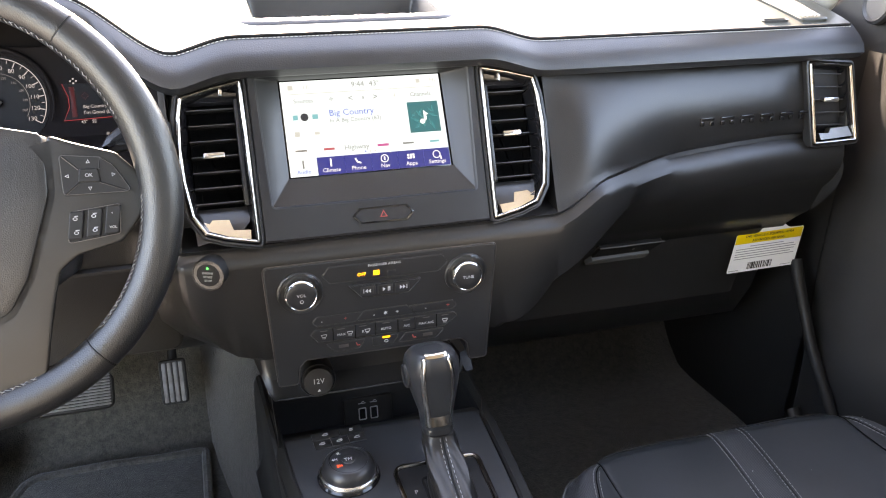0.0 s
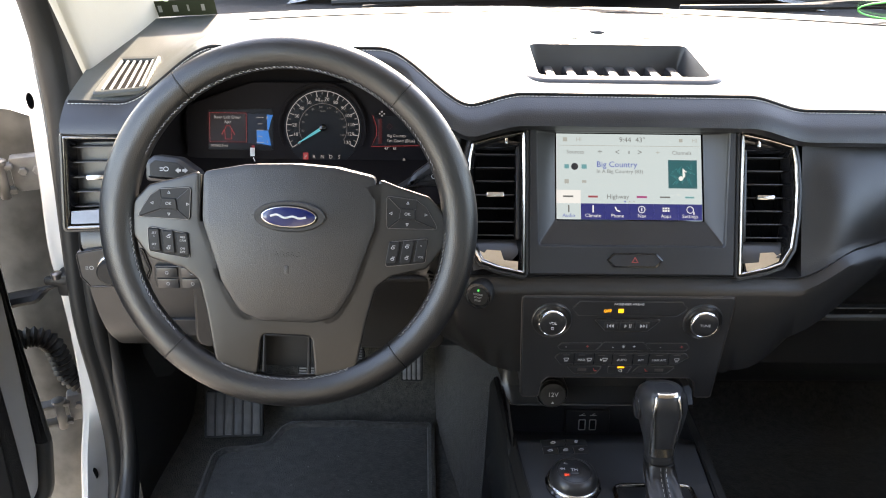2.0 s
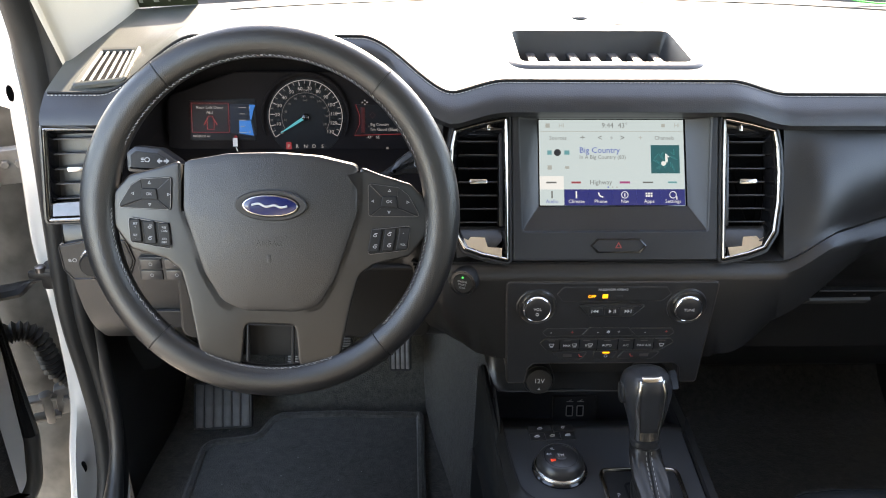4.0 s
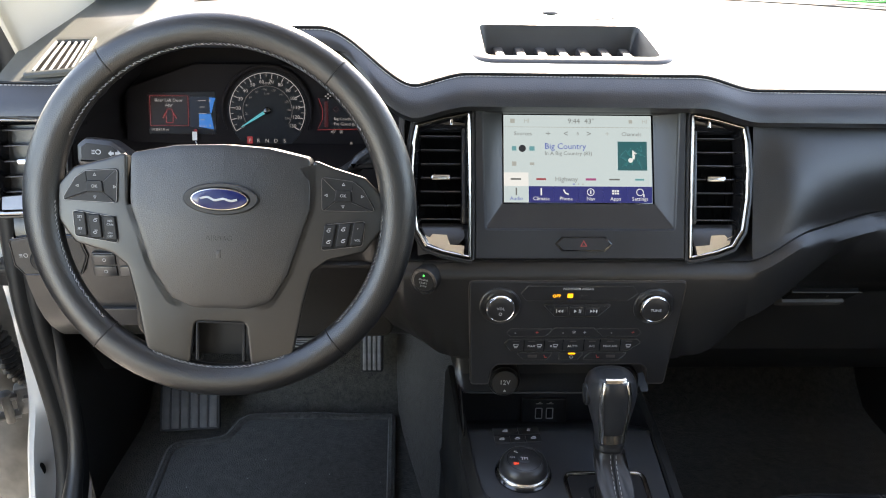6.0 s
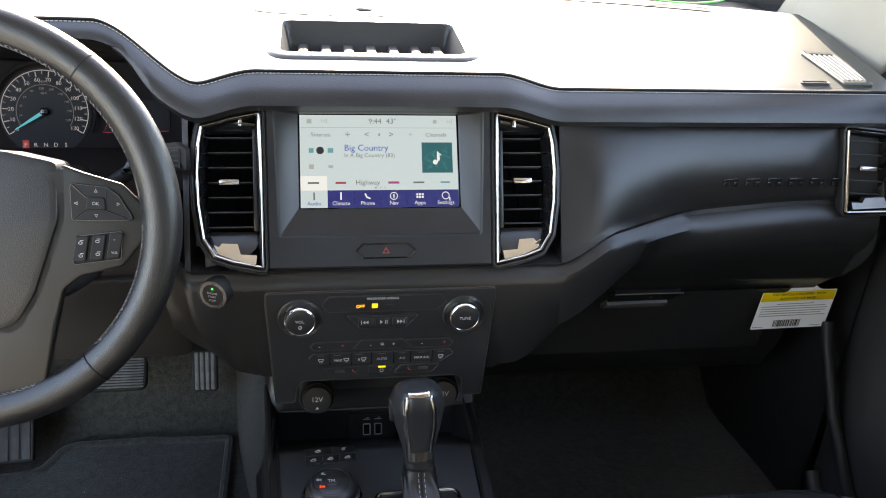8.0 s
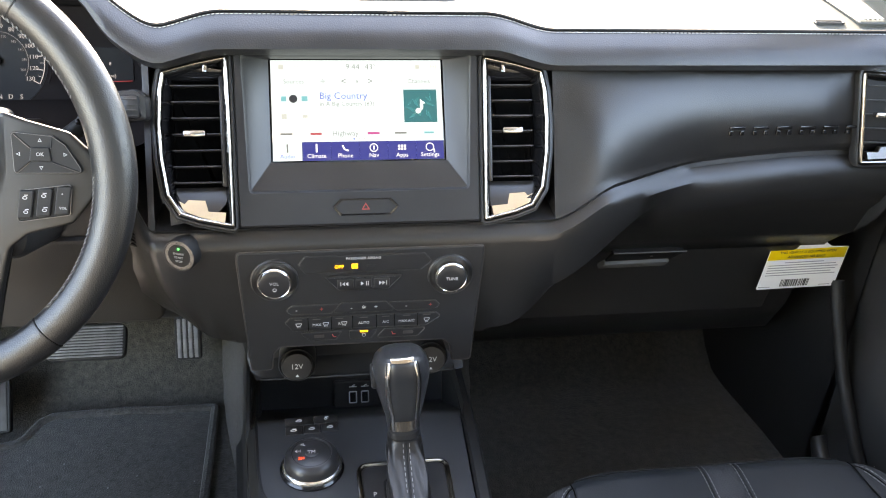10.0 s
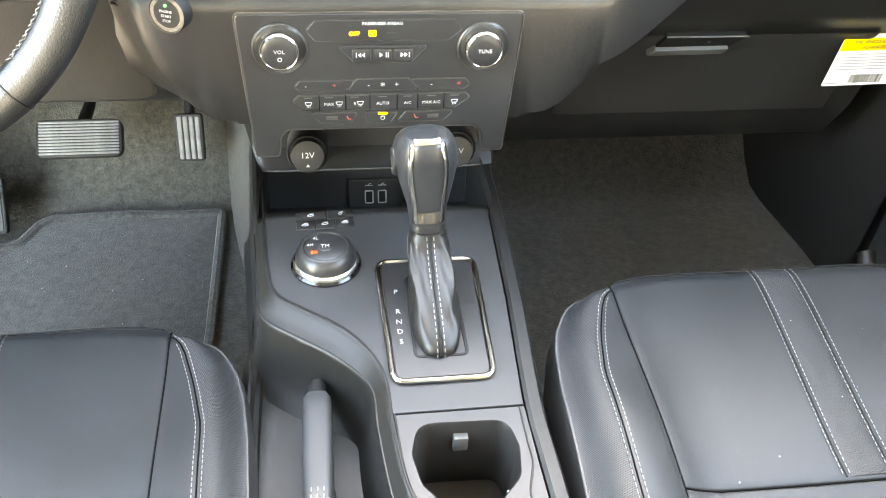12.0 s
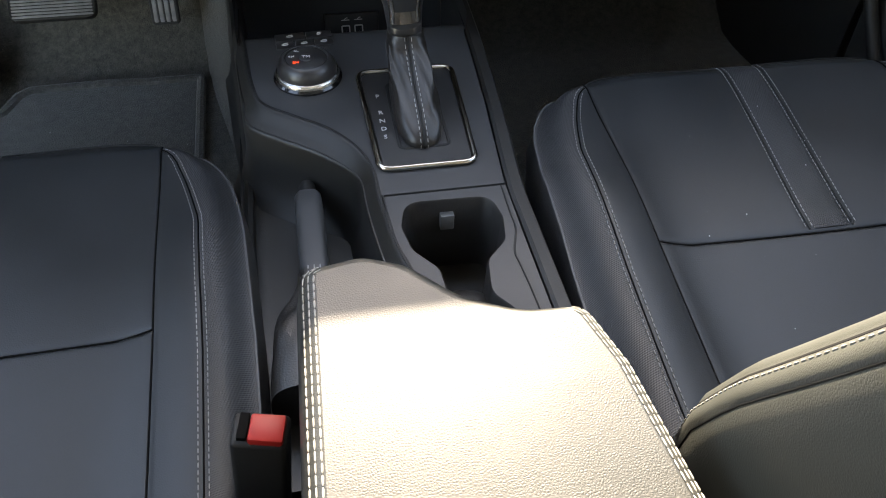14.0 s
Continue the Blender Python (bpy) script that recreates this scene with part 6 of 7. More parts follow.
    shape = ((0.0, -0.052), (0.06, -0.052), (0.115, -0.048), (0.150, -0.037), (0.172, -0.021), (0.188, -0.0085), (0.199, -0.0025), (0.207, 0.0), (0.214, -0.0005), (0.220, -0.003), (0.2245, -0.0065), (0.2265, -0.0095), (0.2295, -0.0105), (0.2350, -0.0150), (0.2385, -0.0215), (0.2380, -0.0250), (0.2400, -0.0285), (0.2400, -0.050), (0.2375, -0.090), (0.228, -0.120), (0.200, -0.150))
    S1, S2 = 11, 15

    def back_row(t):
        z = mix(-0.08, 0.62, t)
        y = table(-z, crest) - backs - 0.03 * smooth(0.9, 1, t)
        k = 1 - 0.19 * smooth(0.6, 1.0, t) - 0.25 * smooth(0.94, 1.0, t)
        half_row = [Vector((x * k, y + d, z)) for x, d in shape]
        return [Vector((-p.x, p.y, p.z)) for p in half_row[:0:-1]] + half_row + [Vector((0, y - 0.165, z))]
    rows = [back_row(t) for t in steps(0, 1, 34)]
    # paler than the cushion: sunlight is put into the backrest's colour
    back = part("backrest", loops(B(), rows, True, True), SUNBACKREST, s, "leather backrest with raised bolsters, coloured paler for sunlight")
    mid = len(shape) - 1
    for sgn in (-1, 1):
        cord = [r[mid + sgn * S1] for r in rows[2:30]]
        rim = [r[mid + sgn * S2] for r in rows[2:30]]
        part("seam_line", tube(cord, 0.0010, 6), BLACK, back)
        part("seam_line", tube(rim, 0.0009, 6), BLACK, back)
        ln = [mix(r[mid + sgn * 12], r[mid + sgn * 13], 0.45) + Vector((sgn * 0.0003, 0.0003, 0)) for r in rows[2:30]]
        part("stitching", stitches(ln, 0.0042, 0.0020, 0.0006), ARMTHREAD, back, "light top stitches")
    part("headrest", rbox((0, -1.0 - backs, 0.73), (0.26, 0.10, 0.17), 0.045, 4), SEAT, s)
    for sgn in (-1, 1):
        part("headrest_post", tube([(sgn * 0.06, -0.955 - backs, 0.55), (sgn * 0.06, -0.99 - backs, 0.70)], 0.006, 8), CHROME, s)
    return s


seat(0.372, 0.594, "dark leather passenger seat with grey double stitching", 0.0)
seat(-0.367, 0.560, "dark leather driver seat with grey double stitching", 0.07)

buckle = thing("seat_buckle", pose(-0.111, -0.545, 0.64, 0, 6, -10), "black seat belt buckle with a red release button", "buckle")
part("body", rbox((0, 0, -0.05), (0.034, 0.024, 0.10), 0.004, 3), BLACK, buckle)
part("stalk", rbox((0, 0, -0.20), (0.022, 0.010, 0.22), 0.003), RUBBER, buckle)
part("slot", rbox((-0.010, 0.0, 0.001), (0.006, 0.018, 0.004), 0.001), VOID, buckle)
part("release_button", rbox((0.004, -0.001, 0.0), (0.021, 0.019, 0.008), 0.002), REDBTN, buckle, "red release button")

# lint and dust flecks on the passenger seat, the console and the mat
rng = random.Random(11)
bm = B()
for i in range(22):
    x, y = rng.uniform(0.22, 0.56), rng.uniform(-0.50, -0.18)
    r = rng.uniform(0.0003, 0.0008)
    box(bm, (x, y, 0.5962 + 0.0 * y), (r, r * rng.uniform(0.6, 1.6), r * 0.5))
for i in range(45):
    x, y = rng.uniform(-0.60, -0.24), rng.uniform(-0.10, 0.33)
    r = rng.uniform(0.0004, 0.0011)
    box(bm, (x, y, floor_z(x, y) + 0.0088), (r, r * rng.uniform(0.6, 1.8), r * 0.5))
fl = part("lint", bm, PRINT, None, smooth=False)
tagged(fl, "tiny pale lint flecks lying on the seat leather and floor mat", "lint", kind="stuff")

# ---- floor: mat and pedals ----
mat_o = rounded([(-0.229, 0.357), (-0.226, 0.094), (-0.228, -0.16), (-0.63, -0.16), (-0.625, 0.283), (-0.558, 0.289), (-0.530, 0.298), (-0.513, 0.342), (-0.496, 0.357), (-0.38, 0.361), (-0.31, 0.356)], [0.012, 0.1, 0.03, 0.03, 0.05, 0.03, 0.02, 0.02, 0.02, 0.05, 0.05], 5)
fm = thing("floor_mat", Matrix(), "black carpet floor mat with bound edge in the footwell", "floor mat")
bm = B()
def fz(p, d=0.0):
    return Vector((p[0], p[1], floor_z(p[0], p[1]) + d))
loops(bm, [[fz(p, 0.001) for p in mat_o], [fz(p, 0.007) for p in mat_o], [fz(p, 0.008) for p in inset(mat_o, 0.004)], [fz((mix(p[0], -0.4, 0.5), mix(p[1], 0.1, 0.5)), 0.008) for p in inset(mat_o, 0.004)]], False, True)
part("carpet", bm, MATT, fm)
part("binding", tube([fz(p, 0.008) for p in inset(mat_o, 0.002)], 0.0075, 8, closed=True), MATT, fm, "raised dark binding")


def pedal(name, m, w, h, ribs, lab, vertical, rib_mat=PEDAL, share=0.62):
    p_ = thing(name, m, lab, "pedal")
    part("pad", plate(rounded([(-w / 2, -h / 2), (w / 2, -h / 2), (w / 2 + 0.0, h / 2), (-w / 2, h / 2)], 0.006 if vertical else 0.014), -0.008, 0.004, 0.002), RUBBER, p_)
    src = None
    for i in range(ribs):
        k = (i + 0.5) / ribs - 0.5
        mm = Matrix.Translation((k * (w - 0.006), 0, 0.004)) if vertical else Matrix.Translation((0, k * (h - 0.006), 0.004))
        if src is None:
            src = part("rib", rbox((0, 0, 0), ((w / ribs * share, h - 0.008, 0.004) if vertical else (w - 0.008, h / ribs * share, 0.004)), 0.0015), rib_mat, p_, m=mm)
        else:
            again(src, p_, mm)
    return p_


br = pedal("brake_pedal", pan(-0.412, 0.337, 0.4545, 45), 0.120, 0.056, 11, "worn grey ribbed rubber brake pedal", False)
part("arm", tube([(0, 0.02, -0.01), (0.0, 0.06, -0.05), (0, 0.22, -0.12)], 0.009, 10), BLACK, br)
ac = pedal("accelerator_pedal", pan(-0.268, 0.390, 0.4165, 25), 0.042, 0.074, 4, "grey ribbed rubber accelerator pedal", True)
part("arm", tube([(0, 0.02, -0.01), (0.0, 0.10, -0.04), (0, 0.25, -0.06)], 0.008, 10), BLACK, ac)
pedal("footrest", pan(-0.592, 0.318, 0.350, 40, 0, 4), 0.105, 0.085, 6, "dark grey ribbed rubber footrest pad", True, DULLRIB, 0.78)


# ---- instrument cluster ----
MATTGLASS = mat("display_cover", (0.006, 0.006, 0.007), 0.5, spec=0.2)
cl = thing("instrument_cluster", pan(-0.380, 0.148, 0.955, 20), "black instrument cluster with white speedometer and red framed displays", "gauges")
I_WHITE = glow("gauge_white", (0.80, 0.86, 0.95), 0.10)
I_DIM = glow("gauge_dim", (0.60, 0.64, 0.70), 0.055)
I_CYAN = glow("gauge_needle", (0.08, 0.66, 0.88), 0.17)
I_RED = glow("gauge_red", (0.85, 0.08, 0.10), 0.085)
I_REDDIM = glow("gauge_red_dim", (0.50, 0.02, 0.02), 0.020)
I_WASH = glow("gauge_red_wash", (0.34, 0.10, 0.13), 0.0050)
I_BLUE = glow("gauge_blue", (0.02, 0.24, 0.85), 0.20)
I_BLUEDIM = glow("gauge_blue_dim", (0.02, 0.06, 0.20), 0.022)
part("back_plate", plate(rounded([(-0.178, -0.052), (0.160, -0.052), (0.160, 0.030), (0.10, 0.062), (-0.09, 0.062), (-0.178, 0.030)], 0.015), -0.006, 0.0, 0.002), LINING, cl)
SX, SY = 0.001, 0.0035


def pol(r, a):
    return SX + r * math.cos(a), SY + r * math.sin(a)


hood_arc = [Vector((*pol(0.0560, a), 0.004)) for a in steps(radians(205), radians(-25), 40)]
part("dial_hood", tube(hood_arc, [0.0010 + 0.0016 * math.sin(math.pi * k / 40) for k in range(41)], 8), LINING, cl, "low dark arch over the speedometer")
part("dial_face", plate(circle(SX, SY, 0.0505, 56), 0.0, 0.0009, 0.0002), MATTGLASS, cl)
A0, A1 = radians(213), radians(-31)
arc = [Vector((*pol(0.0475, mix(A0, A1, t)), 0.0018)) for t in steps(0, 1, 60)]
part("scale_arc", tube(arc, 0.0005, 5), I_WHITE, cl)
arc = [Vector((*pol(0.0312, mix(A0, A1, t)), 0.0014)) for t in steps(0, 1, 40)]
part("inner_arc", tube(arc, 0.00035, 5), I_DIM, cl)
tick = None
for i in range(27):
    a = mix(A0, A1, i / 26)
    big_t = i % 2 == 0
    w = (0.0062, 0.0010) if big_t else (0.0036, 0.0006)
    x, y = pol(0.0465 - w[0] / 2, a)
    part("tick", rbox((0, 0, 0), (w[0], w[1], 0.0005)), I_WHITE, cl, smooth=False, m=Matrix.Translation((x, y, 0.0018)) @ Matrix.Rotation(a, 4, "Z"))
for i in range(14):
    a = mix(A0, A1, i / 13)
    words(str(i * 10), 0.0064, I_WHITE, cl, *pol(0.0368, a), 0.0016)
for i in range(11):
    a = mix(A0, A1, (i + 0.05) / 10.5)
    words(str(i * 20), 0.0038, I_DIM, cl, *pol(0.0268, a), 0.0014)
words("MPH", 0.0048, I_DIM, cl, SX, SY + 0.0340, 0.0014)
words("km/h", 0.0034, I_DIM, cl, SX, SY + 0.0215, 0.0014)
xa, ya = pol(0.0385, A0 - 0.01)
part("needle", tube([(SX, SY, 0.005), (mix(SX, xa, 0.5), mix(SY, ya, 0.5), 0.005), (xa, ya, 0.005)], [0.0022, 0.0016, 0.0005], 6, flat=0.5), I_CYAN, cl, "bright cyan needle")
part("needle_hub", lathe([(0.0048, 0.002), (0.0045, 0.006), (0.003, 0.0068), (0, 0.0068)], 20, m=Matrix.Translation((SX, SY, 0))), GLOSS, cl)
for k, ch in enumerate("PRNDS"):
    words(ch, 0.0068, I_WHITE, cl, -0.022 + 0.0110 * k, -0.0345, 0.0016)
part("gear_mark", plate(rounded([(-0.0255, -0.0395), (-0.0185, -0.0395), (-0.0185, -0.0290), (-0.0255, -0.0290)], 0.0006, 2), 0.0, 0.0011, 0.0001), I_RED, cl, "red lit gear marker")
left = part("left_display", plate(rounded([(-0.149, -0.0265), (-0.064, -0.0265), (-0.064, 0.0275), (-0.149, 0.0245)], 0.002), 0.0, 0.0010, 0.0004), MATTGLASS, cl, "dark display framed in red")
fo = rounded([(-0.1470, -0.0165), (-0.0985, -0.0165), (-0.0985, 0.0215), (-0.1470, 0.0215)], 0.001, 2)
part("red_frame", ring(fo, inset(fo, 0.0005), 0.001, 0.0017, 0.0001), I_RED, left)
part("red_wash", plate(inset(fo, 0.0008), 0.0011, 0.00135, 0.0001), I_WASH, left, smooth=False)
words("Rear Left Door", 0.0056, I_WHITE, left, -0.1230, 0.0155, 0.0015)
words("Ajar", 0.0056, I_WHITE, left, -0.1230, 0.0095, 0.0015)
car = rounded([(-0.1270, -0.013), (-0.1180, -0.013), (-0.1175, -0.001), (-0.1195, 0.0050), (-0.1255, 0.0050), (-0.1275, -0.001)], 0.001, 2)
part("car_outline", ring(car, inset(car, 0.0008), 0.001, 0.0017, 0.0001), I_RED, left)
for sx in (-1, 1):
    part("door_mark", tube([(-0.1225 + sx * 0.0048, 0.000, 0.0014), (-0.1225 + sx * 0.0085, -0.0068, 0.0014)], 0.0007, 5), I_RED, left)
words("002062.8 mi", 0.0044, I_WHITE, left, -0.1345, -0.0212, 0.0016)
blue = rounded([(-0.0975, -0.0175), (-0.067, -0.022), (-0.0635, -0.0185), (-0.068, -0.008), (-0.070, 0.002), (-0.068, 0.012), (-0.0635, 0.0190), (-0.068, 0.0205), (-0.0975, 0.0205)], 0.001, 2)
bd = part("fuel_display", plate(blue, 0.0, 0.0013, 0.0004), I_BLUEDIM, cl, "blue lit fuel gauge")
part("fuel_level", plate([Vector(p) for p in ((-0.0855, -0.0175), (-0.0670, -0.0205), (-0.0705, -0.001), (-0.0855, -0.001))], 0.001, 0.0018, 0.0001), I_BLUE, bd, "bright blue fuel level")
part("fuel_arc", plate([Vector(p) for p in ((-0.0715, 0.0), (-0.0695, 0.0), (-0.0665, 0.013), (-0.0640, 0.0190), (-0.0720, 0.0195))], 0.001, 0.0018, 0.0001), I_BLUE, bd, "bright blue edge")
for k, y in enumerate((0.0155, 0.0075, -0.0005, -0.0085, -0.0165)):
    part("fuel_mark", rbox((-0.081, y, 0.0020), (0.010 if k % 2 == 0 else 0.006, 0.0007, 0.0004)), I_WHITE, bd, smooth=False)
words("F", 0.0045, I_WHITE, bd, -0.0715, 0.0150, 0.002)
words("E", 0.0045, I_WHITE, bd, -0.0715, -0.0160, 0.002)
part("warning_lamp", lathe([(0.0022, 0.0), (0.0020, 0.0012), (0, 0.0012)], 14, m=Matrix.Translation((-0.0905, -0.0225, 0.001))), I_RED, cl, "small red warning lamp")
part("paper_tag", rbox((-0.0905, -0.0290, 0.006), (0.0060, 0.0110, 0.0006), 0.0002), PAPER, cl, "small white paper tag on a string")
part("tag_string", tube(curve([(-0.0895, -0.036, 0.006), (-0.086, -0.044, 0.008), (-0.083, -0.056, 0.012)]), 0.0007, 5), PAPER, cl)
rd = rounded([(0.066, 0.020), (0.071, 0.006), (0.071, -0.006), (0.064, -0.020), (0.140, -0.018), (0.140, 0.017)], 0.001, 2)
rdp = part("right_display", plate(list(reversed(rd)), 0.0, 0.0012, 0.0004), MATTGLASS, cl, "dark display edged in red")
part("red_edge", tube([(0.066, 0.020, 0.0014), (0.071, 0.006, 0.0014), (0.071, -0.006, 0.0014), (0.064, -0.020, 0.0014), (0.100, -0.019, 0.0014), (0.138, -0.018, 0.0014)], 0.0004, 5), I_RED, rdp)
part("red_field", plate([Vector(p) for p in ((0.0725, -0.0165), (0.078, -0.0165), (0.078, 0.016), (0.0725, 0.016), (0.0735, 0.0))], 0.001, 0.0016, 0.0001), I_REDDIM, rdp)
words("Big Country", 0.0050, I_WHITE, rdp, 0.085, -0.0060, 0.0016, "LEFT")
words("I'm Good (Blue)", 0.0056, I_WHITE, rdp, 0.085, -0.0125, 0.0016, "LEFT")
words("43°   SE", 0.0050, I_WHITE, rdp, 0.081, -0.0225, 0.0016, "LEFT")
words("8", 0.0050, I_WHITE, rdp, 0.116, 0.0005, 0.0016)
part("note_mark", ring(circle(0.088, 0.0060, 0.0042, 4), circle(0.088, 0.0060, 0.0032, 4), 0.001, 0.0016, 0.0001), I_REDDIM, rdp)
for dx, dy in ((-0.0030, 0), (0.0030, 0), (0, 0.0024), (0, -0.0024)):
    part("compass_mark", rbox((0.078 + dx, 0.0225 + dy, 0.0012), (0.0018, 0.0018, 0.0004), 0.0002), I_WHITE, cl)
part("cone_mark", plate([Vector(p) for p in ((0.1040, -0.0430), (0.1100, -0.0430), (0.1082, -0.0350), (0.1058, -0.0350))], 0.0, 0.0012, 0.0001), I_DIM, cl, "small grey cone lamp")

# ---- lettering bars, glove box, tag ----
nm = thing("name_bars", pan(0.490, 0.0222, 0.9165, 6.0), "raised dark metallic letter shapes on the dash panel", "emblem")
for i in range(6):
    x = -0.071 + 0.0284 * i
    part("letter_bar", rbox((x, 0.0036, 0.0), (0.0185, 0.0032, 0.003), 0.0006), GLOSS, nm)
    for dx in (-0.0066, 0.0066):
        part("letter_bar", rbox((x + dx, -0.0020, 0.0), (0.0050, 0.0052, 0.003), 0.0006), GLOSS, nm)
gb = thing("glove_box", Matrix(), "dark glove box lid with a recessed latch", "glove box")
prof = [(0.0935, 0.728), (0.1067, 0.708), (0.1145, 0.688), (0.1272, 0.65), (0.1400, 0.60)]
bm = loops(B(), [[Vector((x, y - d, z)) for y, z in prof] for x, d in ((0.225, -0.004), (0.2255, 0.003), (0.23, 0.0045), (0.585, 0.0045), (0.5895, 0.003), (0.59, -0.004))], closed=False)
part("lid", bm, HARD, gb)
lt = part("latch", plate(rounded([(-0.048, -0.013), (0.040, -0.013), (0.056, 0.013), (-0.042, 0.013)], 0.003), -0.006, 0.003, 0.001), BLACK, gb, "black latch plate", m=pan(0.369, 0.0950, 0.7180, -33))
part("pull", plate(rounded([(-0.056, -0.020), (0.036, -0.018), (0.040, -0.006), (-0.048, -0.008)], 0.002), 0.0, 0.008, 0.002), CLIPGREY, lt, "grey pull")
part("latch_edge", tube([(-0.042, 0.0135, 0.003), (0.056, 0.0135, 0.003)], 0.0011, 6), CLIPGREY, lt)
part("keyhole", lathe([(0.002, 0.002), (0.002, 0.0036), (0, 0.0036)], 12, m=Matrix.Translation((0.012, 0.003, 0))), DARKMETAL, lt)
tg = thing("airbag_tag", pan(0.6085, 0.100, 0.688, -6, 1.0) @ Matrix.Diagonal((0.955, 1, 1, 1)), "white card tag with a yellow band hanging from the dash", "tag")
card = rounded([(-0.061, -0.037), (0.061, -0.037), (0.061, 0.031), (0.034, 0.032), (0.014, 0.046), (0.012, 0.064), (-0.014, 0.064), (-0.016, 0.046), (-0.034, 0.032), (-0.058, 0.031)], [0.003, 0.003, 0.003, 0.012, 0.008, 0.001, 0.001, 0.008, 0.012, 0.003], 4)
part("card", plate(card, -0.0006, 0.0, 0.0002), PAPER, tg)
part("yellow_band", plate([Vector(p) for p in ((-0.0585, 0.013), (0.0595, 0.013), (0.0595, 0.030), (-0.0575, 0.030))], -0.0001, 0.0003, 0.0001), YELLOW, tg)
words("THIS VEHICLE IS EQUIPPED WITH", 0.0058, INK, tg, 0, 0.0250, 0.0004)
words("ADVANCED AIR BAGS", 0.0058, INK, tg, 0, 0.0175, 0.0004)
GREYINK = mat("grey_print", (0.35, 0.35, 0.36), 0.6)
for k in range(6):
    w = (0.030, 0.052, 0.054, 0.053, 0.050, 0.054)[k]
    part("text_bar", rbox((0 if k == 0 else w - 0.054, 0.008 - 0.0042 * k, 0.0003), (2 * w, 0.0013, 0.0003)), GREYINK, tg, smooth=False)
rng = random.Random(2)
x = -0.026
while x < 0.018:
    w = rng.choice((0.0008, 0.0012, 0.002))
    part("code_bar", rbox((x, -0.0270, 0.0003), (w, 0.012, 0.0003)), INK, tg, smooth=False)
    x += w + rng.choice((0.0010, 0.0016))
for x0 in (-0.050, 0.044):
    part("text_bar", rbox((x0, -0.033, 0.0003), (0.018, 0.001, 0.0003)), GREYINK, tg, smooth=False)


# ---- on the pad ----
def pad_vent(pts, lab):
    v = thing("defrost_vent", Matrix(), lab, "vent", "pad vents")
    o = rounded(pts, 0.006, 4)
    def lift(ps, dz):
        return [Vector((p[0], p[1], pad_z(p[0], max(p[1], 0.051)) + dz)) for p in ps]
    part("frame", loops(B(), [lift(o, -0.001), lift(o, 0.003), lift(inset(o, 0.002), 0.0045), lift(inset(o, 0.007), 0.004), lift(inset(o, 0.009), 0.0012)]), PAD, v)
    part("opening", loops(B(), [lift(inset(o, 0.0085), 0.0012), lift(inset(o, 0.010), 0.0010)], cap1=True), VOID, v)
    a, b, c, d = [Vector((p[0], p[1], 0)) for p in pts]
    for i in range(6):
        t = (i + 1) / 7
        p, q = a.lerp(b, t), d.lerp(c, t)
        p, q = p.lerp(q, 0.11), q.lerp(p, 0.11)
        ln = [Vector((r.x, r.y, pad_z(r.x, max(r.y, 0.051)) + 0.0028)) for r in (p, p.lerp(q, 0.5), q)]
        part("slat", tube(ln, 0.0017, 6), PALEGREY, v)
    return v


pad_vent([(-0.634, 0.058), (-0.570, 0.058), (-0.580, 0.158), (-0.632, 0.154)], "grey slatted window demister vent in the dash pad")
pad_vent([(0.560, 0.060), (0.600, 0.060), (0.596, 0.148), (0.551, 0.156)], "grey slatted window demister vent in the dash pad")
plq = thing("pad_plaque", Matrix.Translation((0.528, 0.068, pad_z(0.528, 0.068))), "small embossed oblong plaque on the dash pad", "plaque")
po = rounded([(-0.020, -0.005), (0.016, -0.005), (0.016, 0.005), (-0.020, 0.005)], 0.0045)
part("rim", ring(po, inset(po, 0.0015), -0.001, 0.0025, 0.0006), HARD, plq)
part("plate", plate(inset(po, 0.0015), -0.001, 0.0012, 0.0003), PAD, plq)
sen = thing("light_sensor", Matrix.Translation((-0.003, 0.294, pad_z(-0.003, 0.294))), "small round light sensor dome on the dash pad", "sensor")
part("ring", lathe([(0.0115, -0.002), (0.0115, 0.001), (0.0100, 0.002), (0.0092, 0.001)], 28), SATIN, sen)
part("lens", lathe([(0.0090, 0.0), (0.0078, 0.0022), (0.004, 0.0034), (0, 0.0036)], 24), GLOSS, sen)
spk = [(-0.165, 0.395), (-0.150, 0.300), (-0.118, 0.262), (0.060, 0.262), (0.100, 0.300), (0.118, 0.395)]
part("panel_line", tube([Vector((x, y, pad_z(x, y) + 0.0002)) for x, y in [(p.x, p.y) for p in curve([Vector((*q, 0)) for q in spk], 6)]], 0.0009, 5), SATIN, dash)
part("defroster_slot", loops(B(), [[Vector((x, rear_y(x) - d, pad_z(x, rear_y(x) - d) + 0.0012)) for x in steps(-0.5, 0.5, 40)] for d in (0.030, 0.014)], closed=False), BLACK, dash, "long dark defroster slot")

# ---- driver side lower panel ----
sw = thing("light_switch", pan(-0.634, 0.010, 0.825, 3, 0, 4), "black headlamp switch panel with a rotary knob", "switch")
lo = rounded([(-0.022, -0.025), (0.042, -0.027), (0.052, -0.004), (0.046, 0.022), (-0.004, 0.024), (-0.032, 0.019), (-0.031, -0.012)], 0.004)
part("plate", plate(lo, -0.006, 0.0035, 0.0015), HARD2, sw)
part("plate_edge", ring(inset(lo, -0.0018), inset(lo, 0.0004), -0.004, 0.0034, 0.0008), GLOSS, sw)
part("knob_ring", lathe([(0.0185, 0.002), (0.0185, 0.005), (0.0170, 0.006)], 32, m=Matrix.Translation((0.008, -0.002, 0.002))), SATCHROME, sw)
